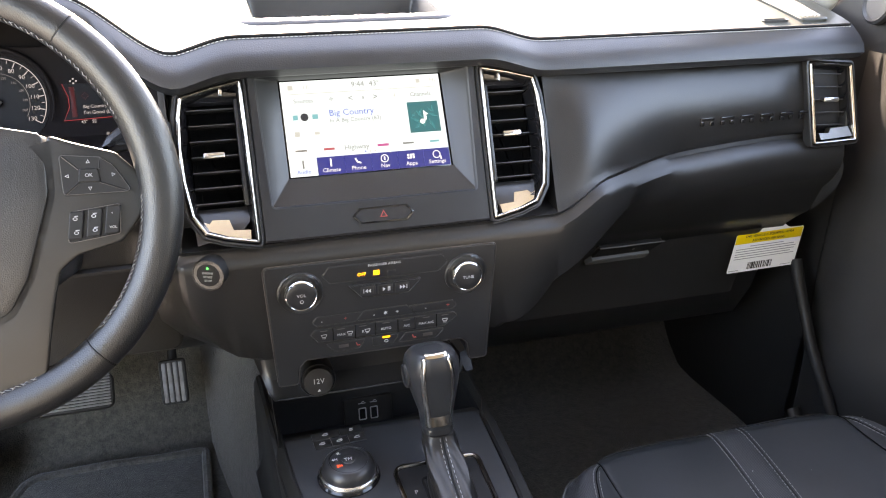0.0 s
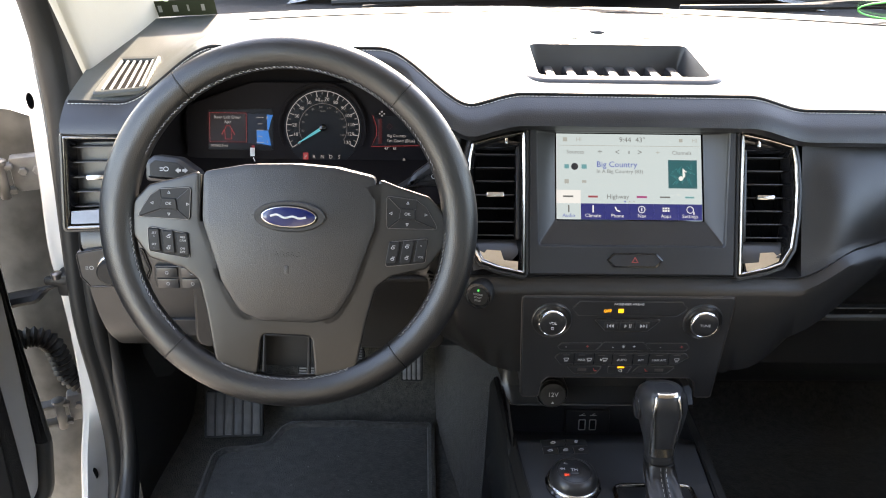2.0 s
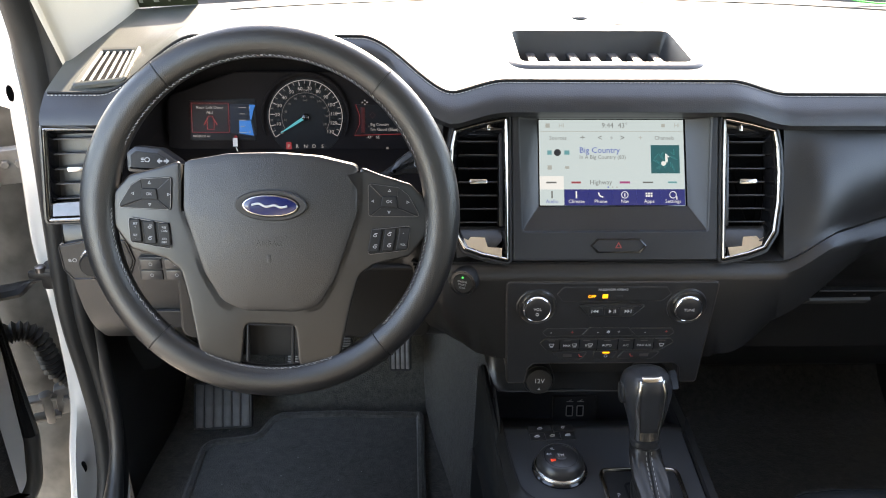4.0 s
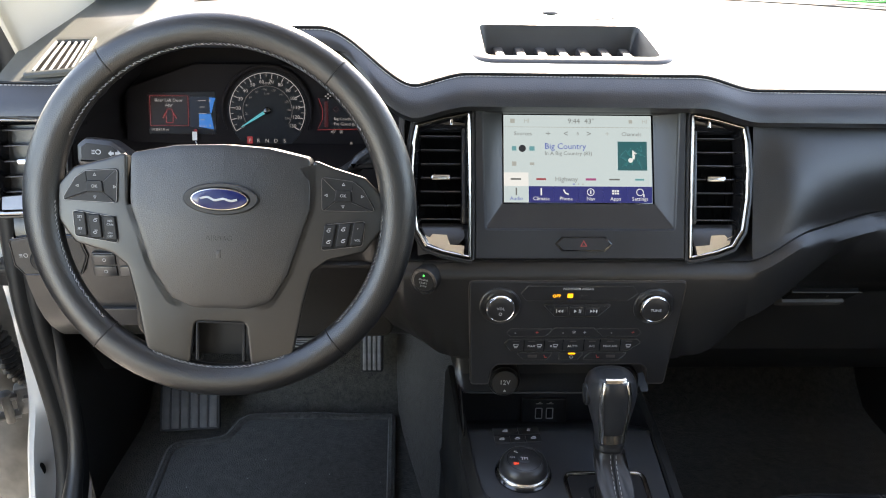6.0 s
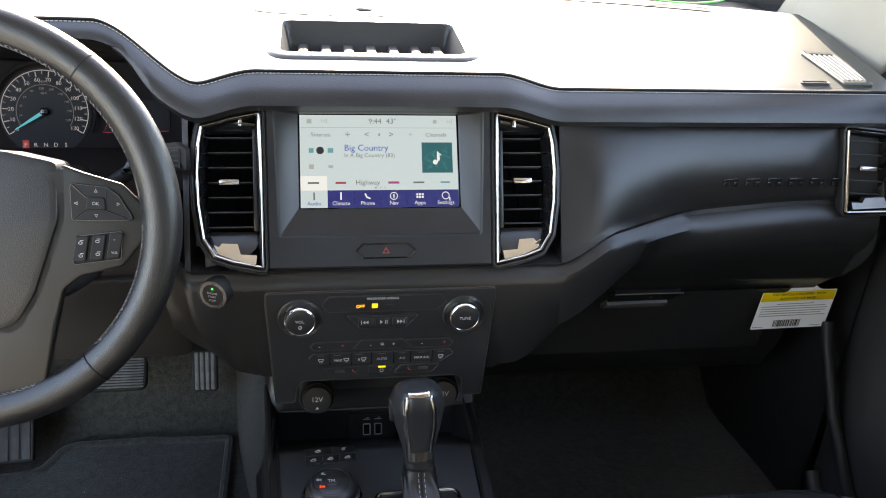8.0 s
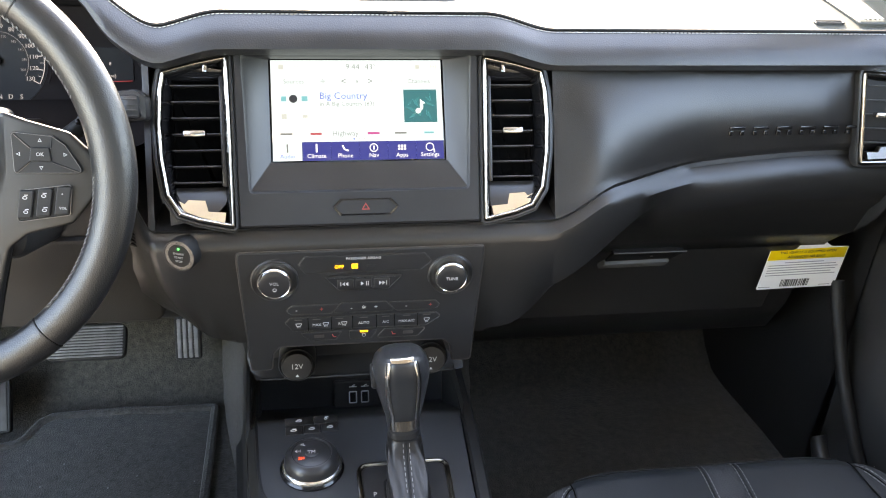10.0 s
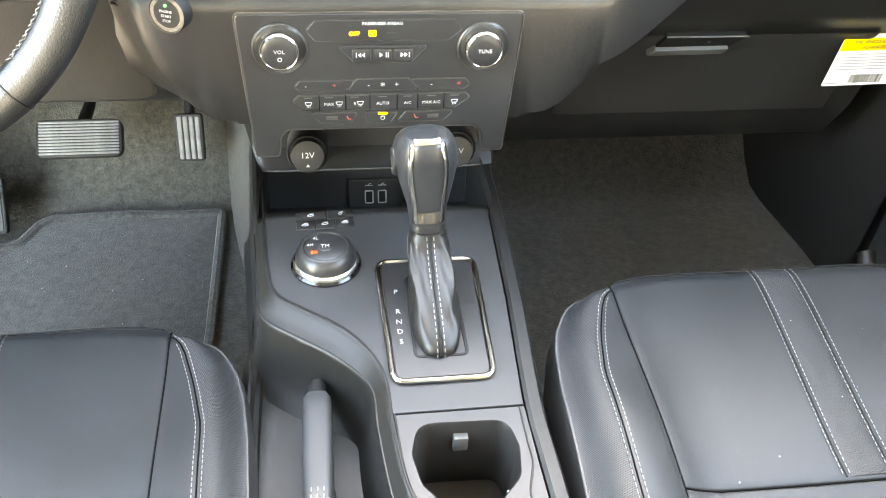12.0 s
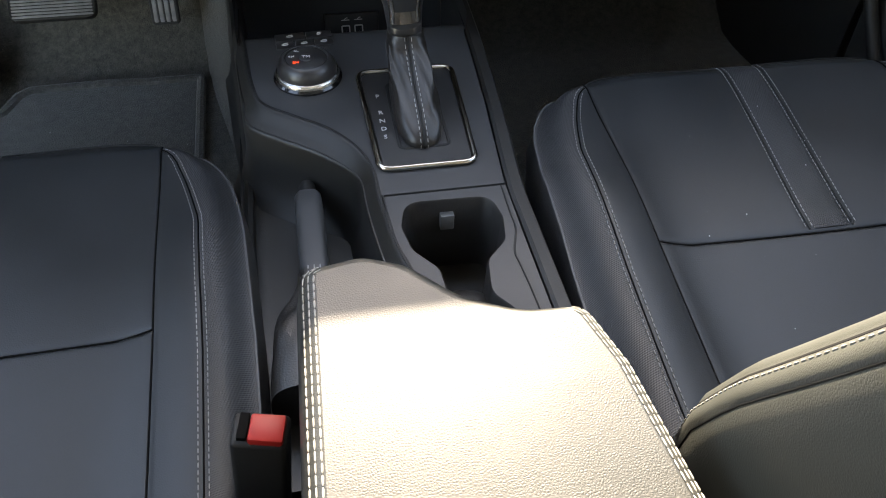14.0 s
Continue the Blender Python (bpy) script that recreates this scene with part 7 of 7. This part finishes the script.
part("knob", lathe([(0.0168, 0.002), (0.0160, 0.014), (0.0140, 0.016), (0, 0.016)], 32, m=Matrix.Translation((0.008, -0.002, 0.002))), SOFTKEY, sw)
part("symbol", ring(circle(-0.017, 0, 0.0026, 16), circle(-0.017, 0, 0.0019, 16), 0.003, 0.0038, 0.0001), GREYPRINT, sw)
for dy in (-0.0016, 0.0, 0.0016):
    part("symbol", rbox((-0.0225, dy, 0.0037), (0.0034, 0.0005, 0.0004)), GREYPRINT, sw, smooth=False)
sb = thing("switch_bank", pan(-0.540, 0.009, 0.812, 3), "small black bank of dash switches", "switch")
part("plate", plate(rounded([(-0.036, -0.016), (0.036, -0.016), (0.036, 0.016), (-0.036, 0.016)], 0.004), -0.006, 0.003, 0.001), HARD2, sb)
for i in range(2):
    for j in range(2):
        part("switch", rbox((-0.020 + 0.030 * i, 0.0075 - 0.015 * j, 0.003), (0.026, 0.013, 0.004), 0.001), SATIN, sb)
        part("symbol", ring(circle(-0.020 + 0.030 * i, 0.0075 - 0.015 * j, 0.0022, 14), circle(-0.020 + 0.030 * i, 0.0075 - 0.015 * j, 0.0016, 14), 0.0048, 0.0054, 0.0001), GREYPRINT, sb)
kp = thing("knee_panel", Matrix(), "dark knee panel with a recessed handle under the column", "panel")
part("panel", plate(rounded([(-0.165, -0.065), (0.165, -0.065), (0.15, 0.055), (-0.15, 0.055)], 0.02), -0.012, 0.004, 0.004), HARD2, kp, m=pan(-0.38, 0.018, 0.760, -10))
part("recess", plate(rounded([(-0.055, -0.014), (0.055, -0.014), (0.045, 0.016), (-0.045, 0.016)], 0.006), 0.002, 0.0065, 0.001), SATIN, kp, m=pan(-0.545, 0.030, 0.728, -14))
slit = None
for k in range(4):
    m_ = pan(-0.226 + 0.0015 * k, -0.0005 + 0.0003 * k, 0.823 - 0.0052 * k, 6, -8, -14)
    if slit is None:
        slit = part("vent_slit", rbox((0, 0, 0), (0.030, 0.0022, 0.012), 0.0006), BLACK, dash, m=m_)
    else:
        again(slit, dash, m_)

# ---- tunnel, kick panels, passenger door ----
def tunnel_w(y):
    return mix(0.150, 0.215, smooth(0.0, 0.45, y))


rings = []
for y in steps(-0.95, 0.74, 40):
    w = tunnel_w(y)
    rings.append([Vector((-w - 0.012, y, floor_z(0, y) - 0.01)), Vector((-w + 0.012, y, floor_z(0, y) + 0.06)), Vector((-w + 0.035, y, 0.46)), Vector((-w + 0.07, y, 0.495)), Vector((w - 0.07, y, 0.495)), Vector((w - 0.035, y, 0.46)), Vector((w - 0.012, y, floor_z(0, y) + 0.06)), Vector((w + 0.012, y, floor_z(0, y) - 0.01))])
structure("floor_tunnel", loops(B(), rings, closed=False), CARPET, "carpeted transmission tunnel below the console", "floor")
for sx, nm_ in ((-1, "wall_kick_driver"), (1, "wall_kick_passenger")):
    bm = loops(B(), [[Vector((sx * (0.712 - 0.02 * smooth(0.15, 0.4, y)), y, z)) for y in steps(0.100 if sx > 0 else 0.150, 0.75, 12)] for z in (0.27, 0.5, 0.8, 1.0)], closed=False)
    structure(nm_, bm, HARD2, "dark plastic kick panel beside the footwell", "wall")
    sill = curve([(sx * 0.700, -1.6, 0.335), (sx * 0.700, -0.3, 0.335), (sx * 0.700, -0.02, 0.345), (sx * 0.699, 0.070, 0.40), (sx * 0.698, 0.112, 0.48), (sx * 0.701, 0.126, 0.58), (sx * 0.704, 0.128, 0.69), (sx * 0.705, 0.130, 0.76)][:8 if sx < 0 else 4])
    bm = tube(sill, [mix(0.030, 0.011, smooth(-0.05, 0.10, p.y)) for p in sill], 12)
    structure("trim_sill" if sx < 0 else "trim_sill_passenger", bm, HARD2, "dark plastic door sill trim", "trim")

bm = B()
box(bm, (0.745, -0.10, 0.65), (0.02, 1.75, 0.84))
structure("wall_body_passenger", bm, HARD2, "dark inner body side behind the passenger trim", "wall", False)
pd = thing("passenger_door", Matrix(), "closed passenger door with dark trim panel", "door")
rings = []
for z, dx in ((0.34, 0.0), (0.42, -0.006), (0.52, -0.020), (0.60, -0.026), (0.64, -0.010), (0.70, -0.004), (0.80, -0.006), (0.90, -0.018), (0.98, -0.014), (1.03, 0.0), (1.06, 0.02)):
    rings.append([Vector((0.700 + dx * smooth(0.10, -0.02, y) + 0.02 * smooth(0.02, 0.12, y), y, z)) for y in steps(-0.95, 0.085 + 0.035 * smooth(0.4, 0.8, z), 26)])
part("trim_panel", loops(B(), rings, closed=False), DOORTRIM, pd, "dark grained door trim")
part("edge_seal", tube([(0.672, 0.105, 0.66), (0.672, 0.090, 0.63), (0.672, 0.035, 0.545), (0.676, -0.030, 0.465), (0.69, -0.06, 0.42)], 0.009, 10), RUBBER, pd, "thick black rubber seal")
part("armrest", rbox((0.675, -0.42, 0.80), (0.07, 0.42, 0.05), 0.02, 3), HARD2, pd)
part("outer_skin", rbox((0.80, -0.46, 0.68), (0.04, 0.98, 0.76), 0.02), WHITEPAINT, pd, "white painted skin")
sail = [Vector((0.10, 0.985)), Vector((0.16, 1.0)), Vector((0.02, 1.115)), Vector((-0.03, 1.10)), Vector((-0.03, 0.99))]
bm = loops(B(), [[Vector((x, p.x, p.y)) for p in sail] for x in (0.70, 0.668, 0.662)], True, True)
part("sail_panel", bm, HARD, pd, "dark corner panel")
part("tweeter", lathe([(0.030, -0.004), (0.030, 0.004), (0.027, 0.006), (0.024, 0.003), (0.0, 0.004)], 30, m=pose(0.660, 0.045, 1.050, 0, -80, -10)), SATIN, pd, "round tweeter grille")
bm = sheet(lambda y, z: Vector((mix(0.745, 0.655, (z - 1.05) / 0.52), y, z)), steps(-0.95, 0.0, 6), steps(1.05, 1.57, 4))
w3 = structure("window_2", bm, GLASS, "clear passenger side window", "window")
w3.visible_shadow = False
for sx, nm_ in ((-1, "wall_rear_door_driver"), (1, "wall_rear_door")):
    bm = B()
    box(bm, (sx * 0.735, -1.35, 0.68), (0.10, 0.84, 0.78), 0.02)
    structure(nm_, bm, HARD, "dark trimmed rear door below its window", "wall")
    bm = sheet(lambda y, z: Vector((sx * mix(0.745, 0.655, (z - 1.05) / 0.54), y, z)), steps(-1.74, -0.98, 6), steps(1.05, 1.59, 4))
    structure("window_3" if sx < 0 else "window_4", bm, PRIVACY, "dark tinted rear side window", "window")
bm = sheet(lambda x, z: Vector((x, -1.74, z)), steps(-0.66, 0.66, 6), steps(1.16, 1.64, 4))
structure("window_5", bm, PRIVACY, "dark tinted back window of the cab", "window")
for sx, nm_ in ((-1, "pillar_middle"), (1, "pillar_middle_passenger")):
    bm = tube([(sx * 0.735, -0.98, 0.30), (sx * 0.735, -0.98, 1.05), (sx * 0.655, -0.97, 1.60)], 0.055, 10, flat=0.7)
    structure(nm_, bm, HARD2 if sx > 0 else WHITEPAINT, "door pillar between front and rear door", "pillar")
    bm = tube([(sx * 0.64, -0.22, 1.60), (sx * 0.65, -0.98, 1.63), (sx * 0.64, -1.72, 1.58)], 0.045, 10)
    structure("beam_rail" if sx < 0 else "beam_rail_passenger", bm, ROOF, "light grey roof rail above the side windows", "beam")
    bm = tube([(sx * 0.70, -1.74, 0.60), (sx * 0.62, -1.74, 1.62)], 0.06, 10)
    structure("pillar_rear" if sx < 0 else "pillar_rear_passenger", bm, ROOF, "light grey rear cab pillar", "pillar")


# ---- driver door, hinges, body edge ----
body = thing("body_edge", Matrix(), "white painted body edge and hinge pillar at the open door", "car body")
FLANGE = [(0.10, 0.060, 0.020, 0), (0.25, 0.080, 0.035, 0), (0.34, 0.114, 0.070, 0), (0.43, 0.146, 0.108, 0), (0.50, 0.146, 0.148, 0), (0.60, 0.142, 0.160, 0), (0.68, 0.142, 0.160, 0), (0.77, 0.148, 0.154, 0), (0.87, 0.160, 0.172, 0), (0.96, 0.174, 0.185, 0), (1.02, 0.176, 0.196, 0), (1.09, 0.172, 0.212, 0.002), (1.20, 0.110, 0.150, 0.010), (1.31, 0.020, 0.045, 0.022), (1.53, -0.150, -0.150, 0.055)]
rows = []
for (z, ys_, yf_, dx) in FLANGE:
    rows.append([Vector((x + dx, y, z)) for x, y in ((-0.715, ys_ + 0.045), (-0.735, ys_ + 0.026), (-0.746, ys_ + 0.010), (-0.752, ys_ + 0.001), (-0.764, yf_ - 0.006), (-0.772, yf_ - 0.004), (-0.777, yf_ + 0.002), (-0.780, yf_ + 0.016), (-0.783, max(yf_, 0.0) + 0.09))])
lines_ = [curve([row[i] for row in rows], 4) for i in range(9)]
part("flange", loops(B(), [[c[j] for c in lines_] for j in range(len(lines_[0]))], closed=False), WHITEPAINT, body, "white painted door flange")
# this grey is white paint with dust and shade both in its colour
part("hinge_face", loops(B(), [[Vector((x, y + 0.012 * smooth(0.62, 0.70, z) - 0.012 * smooth(0.40, 0.34, z), z - smooth(0.60, 1.0, z) * 0.42 * (x + 0.98))) for x, y in ((-0.770, 0.262), (-0.795, 0.258), (-0.805, 0.246), (-0.835, 0.240), (-0.850, 0.228), (-0.90, 0.226), (-0.98, 0.222))] for z in steps(0.02, 1.005, 40)], closed=False), SHADEDUSTY, body, "dusty white hinge pillar, greyed to hold the shade")
part("outer_sill", loops(B(), [[Vector((x, y, z)) for y in steps(-1.0, 0.12, 6)] for x, z in ((-0.74, 0.30), (-0.775, 0.27), (-0.80, 0.20), (-0.80, 0.08), (-0.76, 0.0))], closed=False), WHITEPAINT, body, "white outer sill")
for y_, z_ in ((0.160, 0.985), (0.104, 0.400)):
    part("slot", plate(circle(0, 0, 0.0045, 16, ry=0.011), 0, 0.002, 0.0005), VOID, body, m=pan(-0.760, y_ + 0.004, z_, 0, 0, 40))
part("fender", rbox((-0.93, 0.75, 0.48), (0.06, 1.0, 0.80), 0.03, 3), WHITEPAINT, body)


def hinge(z):
    h = thing("door_hinge", pose(-0.835, 0.190, z, 0, 0, 20), "dusty white steel door hinge with a round pin, coloured darker for shade", "hinge", "door hinges")
    # same white as the body, with the shade put into its colour
    part("leaf", rbox((0.034, 0.012, 0.004), (0.046, 0.022, 0.052), 0.005), SHADEWHITE, h)
    part("knuckle", lathe([(0.0065, -0.026), (0.0075, -0.024), (0.0075, 0.024), (0.0065, 0.026)], 18, m=Matrix.Translation((0.0, -0.004, 0))), SHADEWHITE, h)
    part("pin_head", lathe([(0.0100, 0.025), (0.0100, 0.030), (0.007, 0.032), (0, 0.032)], 18, m=Matrix.Translation((0.0, -0.004, 0))), SHADEWHITE, h)
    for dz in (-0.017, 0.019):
        part("fork", rbox((-0.010, 0.002, dz), (0.052, 0.020, 0.007), 0.002), SHADEWHITE, h)
    part("arm", rbox((-0.048, 0.000, 0.0), (0.034, 0.014, 0.046), 0.005), SHADEWHITE, h)
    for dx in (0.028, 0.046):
        part("bolt", lathe([(0.0065, 0), (0.0065, 0.004), (0.005, 0.006), (0, 0.006)], 6, m=pose(dx, 0.001, 0.010, 90, 0, 0)), SHADEWHITE, h)
    h.parent = body
    return h


hinge(0.862)
hinge(0.452)
ck = thing("door_check", Matrix(), "black door check strap between pillar and door", "check strap")
part("strap", tube(curve([(-0.742, 0.128, 0.731), (-0.765, 0.132, 0.727), (-0.785, 0.136, 0.716), (-0.80, 0.134, 0.708), (-0.83, 0.128, 0.704), (-0.87, 0.11, 0.698)], 4), [0.0065] * 8 + [0.009, 0.011, 0.013, 0.015] + [0.016] * 9, 8, flat=0.6), SOFTKEY, ck)
part("bracket", rbox((-0.744, 0.133, 0.733), (0.030, 0.03, 0.036), 0.006), SOFTKEY, ck)
part("fork", rbox((-0.757, 0.122, 0.740), (0.034, 0.012, 0.012), 0.004), SOFTKEY, ck)
part("pin", lathe([(0.0075, -0.004), (0.0075, 0.004), (0.004, 0.006), (0, 0.006)], 14, m=Matrix.Translation((-0.756, 0.122, 0.748))), DARKMETAL, ck)
cb = thing("cable_bellows", Matrix(), "ribbed black rubber cable sleeve between door and pillar", "cable sleeve")
line = curve([(-0.90, 0.150, 0.588), (-0.872, 0.165, 0.602), (-0.846, 0.178, 0.608), (-0.824, 0.186, 0.594), (-0.816, 0.190, 0.562), (-0.812, 0.192, 0.530), (-0.798, 0.198, 0.508), (-0.786, 0.21, 0.500)], 7)
part("sleeve", tube(line, [0.0145 + 0.0026 * (1 if i % 2 else -1) for i in range(len(line))], 14), RUBBER, cb)

DOOR = pose(-0.915, 0.140, 0, 0, 0, -122)
dd = thing("driver_door", DOOR, "open white driver door with black trim and rubber seal", "door")
# along x: away from the hinge; y: towards the cabin side
SIDE = Matrix(((1, 0, 0, 0), (0, 0, 1, 0), (0, 1, 0, 0), (0, 0, 0, 1)))
door_o = rounded([(-0.022, 1.04), (-0.022, 0.47), (-0.008, 0.39), (0.05, 0.33), (0.16, 0.31), (1.06, 0.30), (1.08, 1.04)], [0.01, 0.12, 0.06, 0.06, 0.05, 0.05, 0.03], 6)
part("shell", plate(door_o, 0.0, 0.104, 0.008), WHITEPAINT, dd, "white painted door shell", m=SIDE)
part("trim", plate(inset(door_o, 0.060), 0.09, 0.140, 0.022), HARD2, dd, "black trim panel", m=SIDE)
part("seal", tube([Vector((p[0], 0.106, p[1])) for p in inset(door_o, 0.010)], 0.0125, 10, closed=True), RUBBER, dd, "black rubber door seal")
part("window_frame", tube([(0.03, 0.06, 1.02), (0.10, 0.05, 1.18), (0.40, 0.00, 1.52), (1.0, -0.03, 1.56), (1.05, 0.05, 1.03)], 0.022, 10), BLACK, dd)
part("speaker_grille", plate(rounded([(0.12, 0.30), (0.34, 0.30), (0.36, 0.50), (0.12, 0.52)], 0.04), 0.0, 0.006, 0.002), SATIN, dd, m=Matrix(((1, 0, 0, 0), (0, 0, 1, 0.148), (0, 1, 0, 0), (0, 0, 0, 1))))
part("mirror_base", rbox((0.06, -0.03, 1.08), (0.10, 0.10, 0.14), 0.03, 3), BLACK, dd)
part("mirror_head", rbox((0.08, -0.17, 1.12), (0.09, 0.20, 0.20), 0.04, 3), WHITEPAINT, dd)

# ---- outside, beyond the windshield ----
hood = thing("truck_hood", Matrix(), "white painted truck hood seen through the windshield", "car hood")
bm = sheet(lambda x, y: Vector((x, y, 1.015 - 0.10 * smooth(0.8, 1.75, y) ** 2 + 0.03 * smooth(0.55, 0.35, abs(x)) - 0.05 * smooth(0.6, 0.85, abs(x)))), steps(-0.86, 0.86, 36), steps(0.66, 1.75, 24))
part("skin", bm, WHITEPAINT, hood)
cw = thing("wiper_cowl", Matrix(), "black plastic cowl below the windshield with wiper arms", "cowl")
bm = sheet(lambda x, y: Vector((x, y - 0.16 * (abs(x) / 0.75) ** 2, 1.000 + 0.02 * smooth(0.46, 0.60, y))), steps(-0.80, 0.80, 30), steps(0.44, 0.80, 8))
part("grille", bm, HARD2, cw)
for x0 in (-0.35, 0.22):
    a = Vector((x0, 0.50, 1.045))
    b = Vector((x0 + 0.42, 0.435 - 0.10 * abs(x0 + 0.42), 1.085))
    arm_ = part("wiper_arm", tube([a, a.lerp(b, 0.5) + Vector((0, 0, 0.012)), b], 0.006, 8), BLACK, cw)
    part("wiper_blade", tube([a + Vector((-0.05, -0.01, 0.01)), b + Vector((0.16, -0.02, 0.012))], 0.005, 6), RUBBER, arm_)


def glass_pt(u, v, d=0.0):
    p = Vector((u * mix(0.66, 0.60, v), mix(0.43 - 0.12 * u * u, -0.14 - 0.05 * u * u, v), mix(1.045, 1.64, v) + 0.03 * math.sin(math.pi * v)))
    return p + Vector((0, -0.7, -0.7)).normalized() * d


STICK = mat("sticker_film", (0.035, 0.045, 0.025), 0.5, var=0.1)
GREENF = mat("green_film", (0.10, 0.55, 0.12), 0.4)
st = thing("windshield_sticker", Matrix(), "pale green stock sticker inside the windshield corner", "sticker")
part("film", loops(B(), [[glass_pt(u, v, 0.003) for u in steps(-0.985, -0.83, 6)] for v in (0.034, 0.070)], closed=False), STICK, st)
for k in range(5):
    u = -0.970 + 0.028 * k
    part("text_bar", loops(B(), [[glass_pt(u + a, v, 0.005) for a in (0, 0.004 + 0.003 * (k % 3))] for v in (0.047, 0.062)], closed=False), GREYPRINT, st)
st2 = thing("green_sticker", Matrix(), "round green sticker at the foot of the windshield", "sticker")
part("film", tube([glass_pt(0.70 + 0.10 * math.cos(a), 0.06 + 0.022 * math.sin(a), 0.004) for a in steps(0, 2 * math.pi, 28)[:-1]], 0.0014, 6, closed=True), GREENF, st2)
frit = thing("glass_border", Matrix(), "black painted border along the windshield foot", "border")
part("band", loops(B(), [[glass_pt(u, v, 0.0015) for u in steps(-1, 1, 40)] for v in (-0.01, 0.018)], closed=False), BLACK, frit)
for sx in (-1, 1):
    part("band", loops(B(), [[glass_pt(sx * u, v, 0.0015) for v in steps(0, 1, 20)] for u in (0.968, 1.0)], closed=False), BLACK, frit)
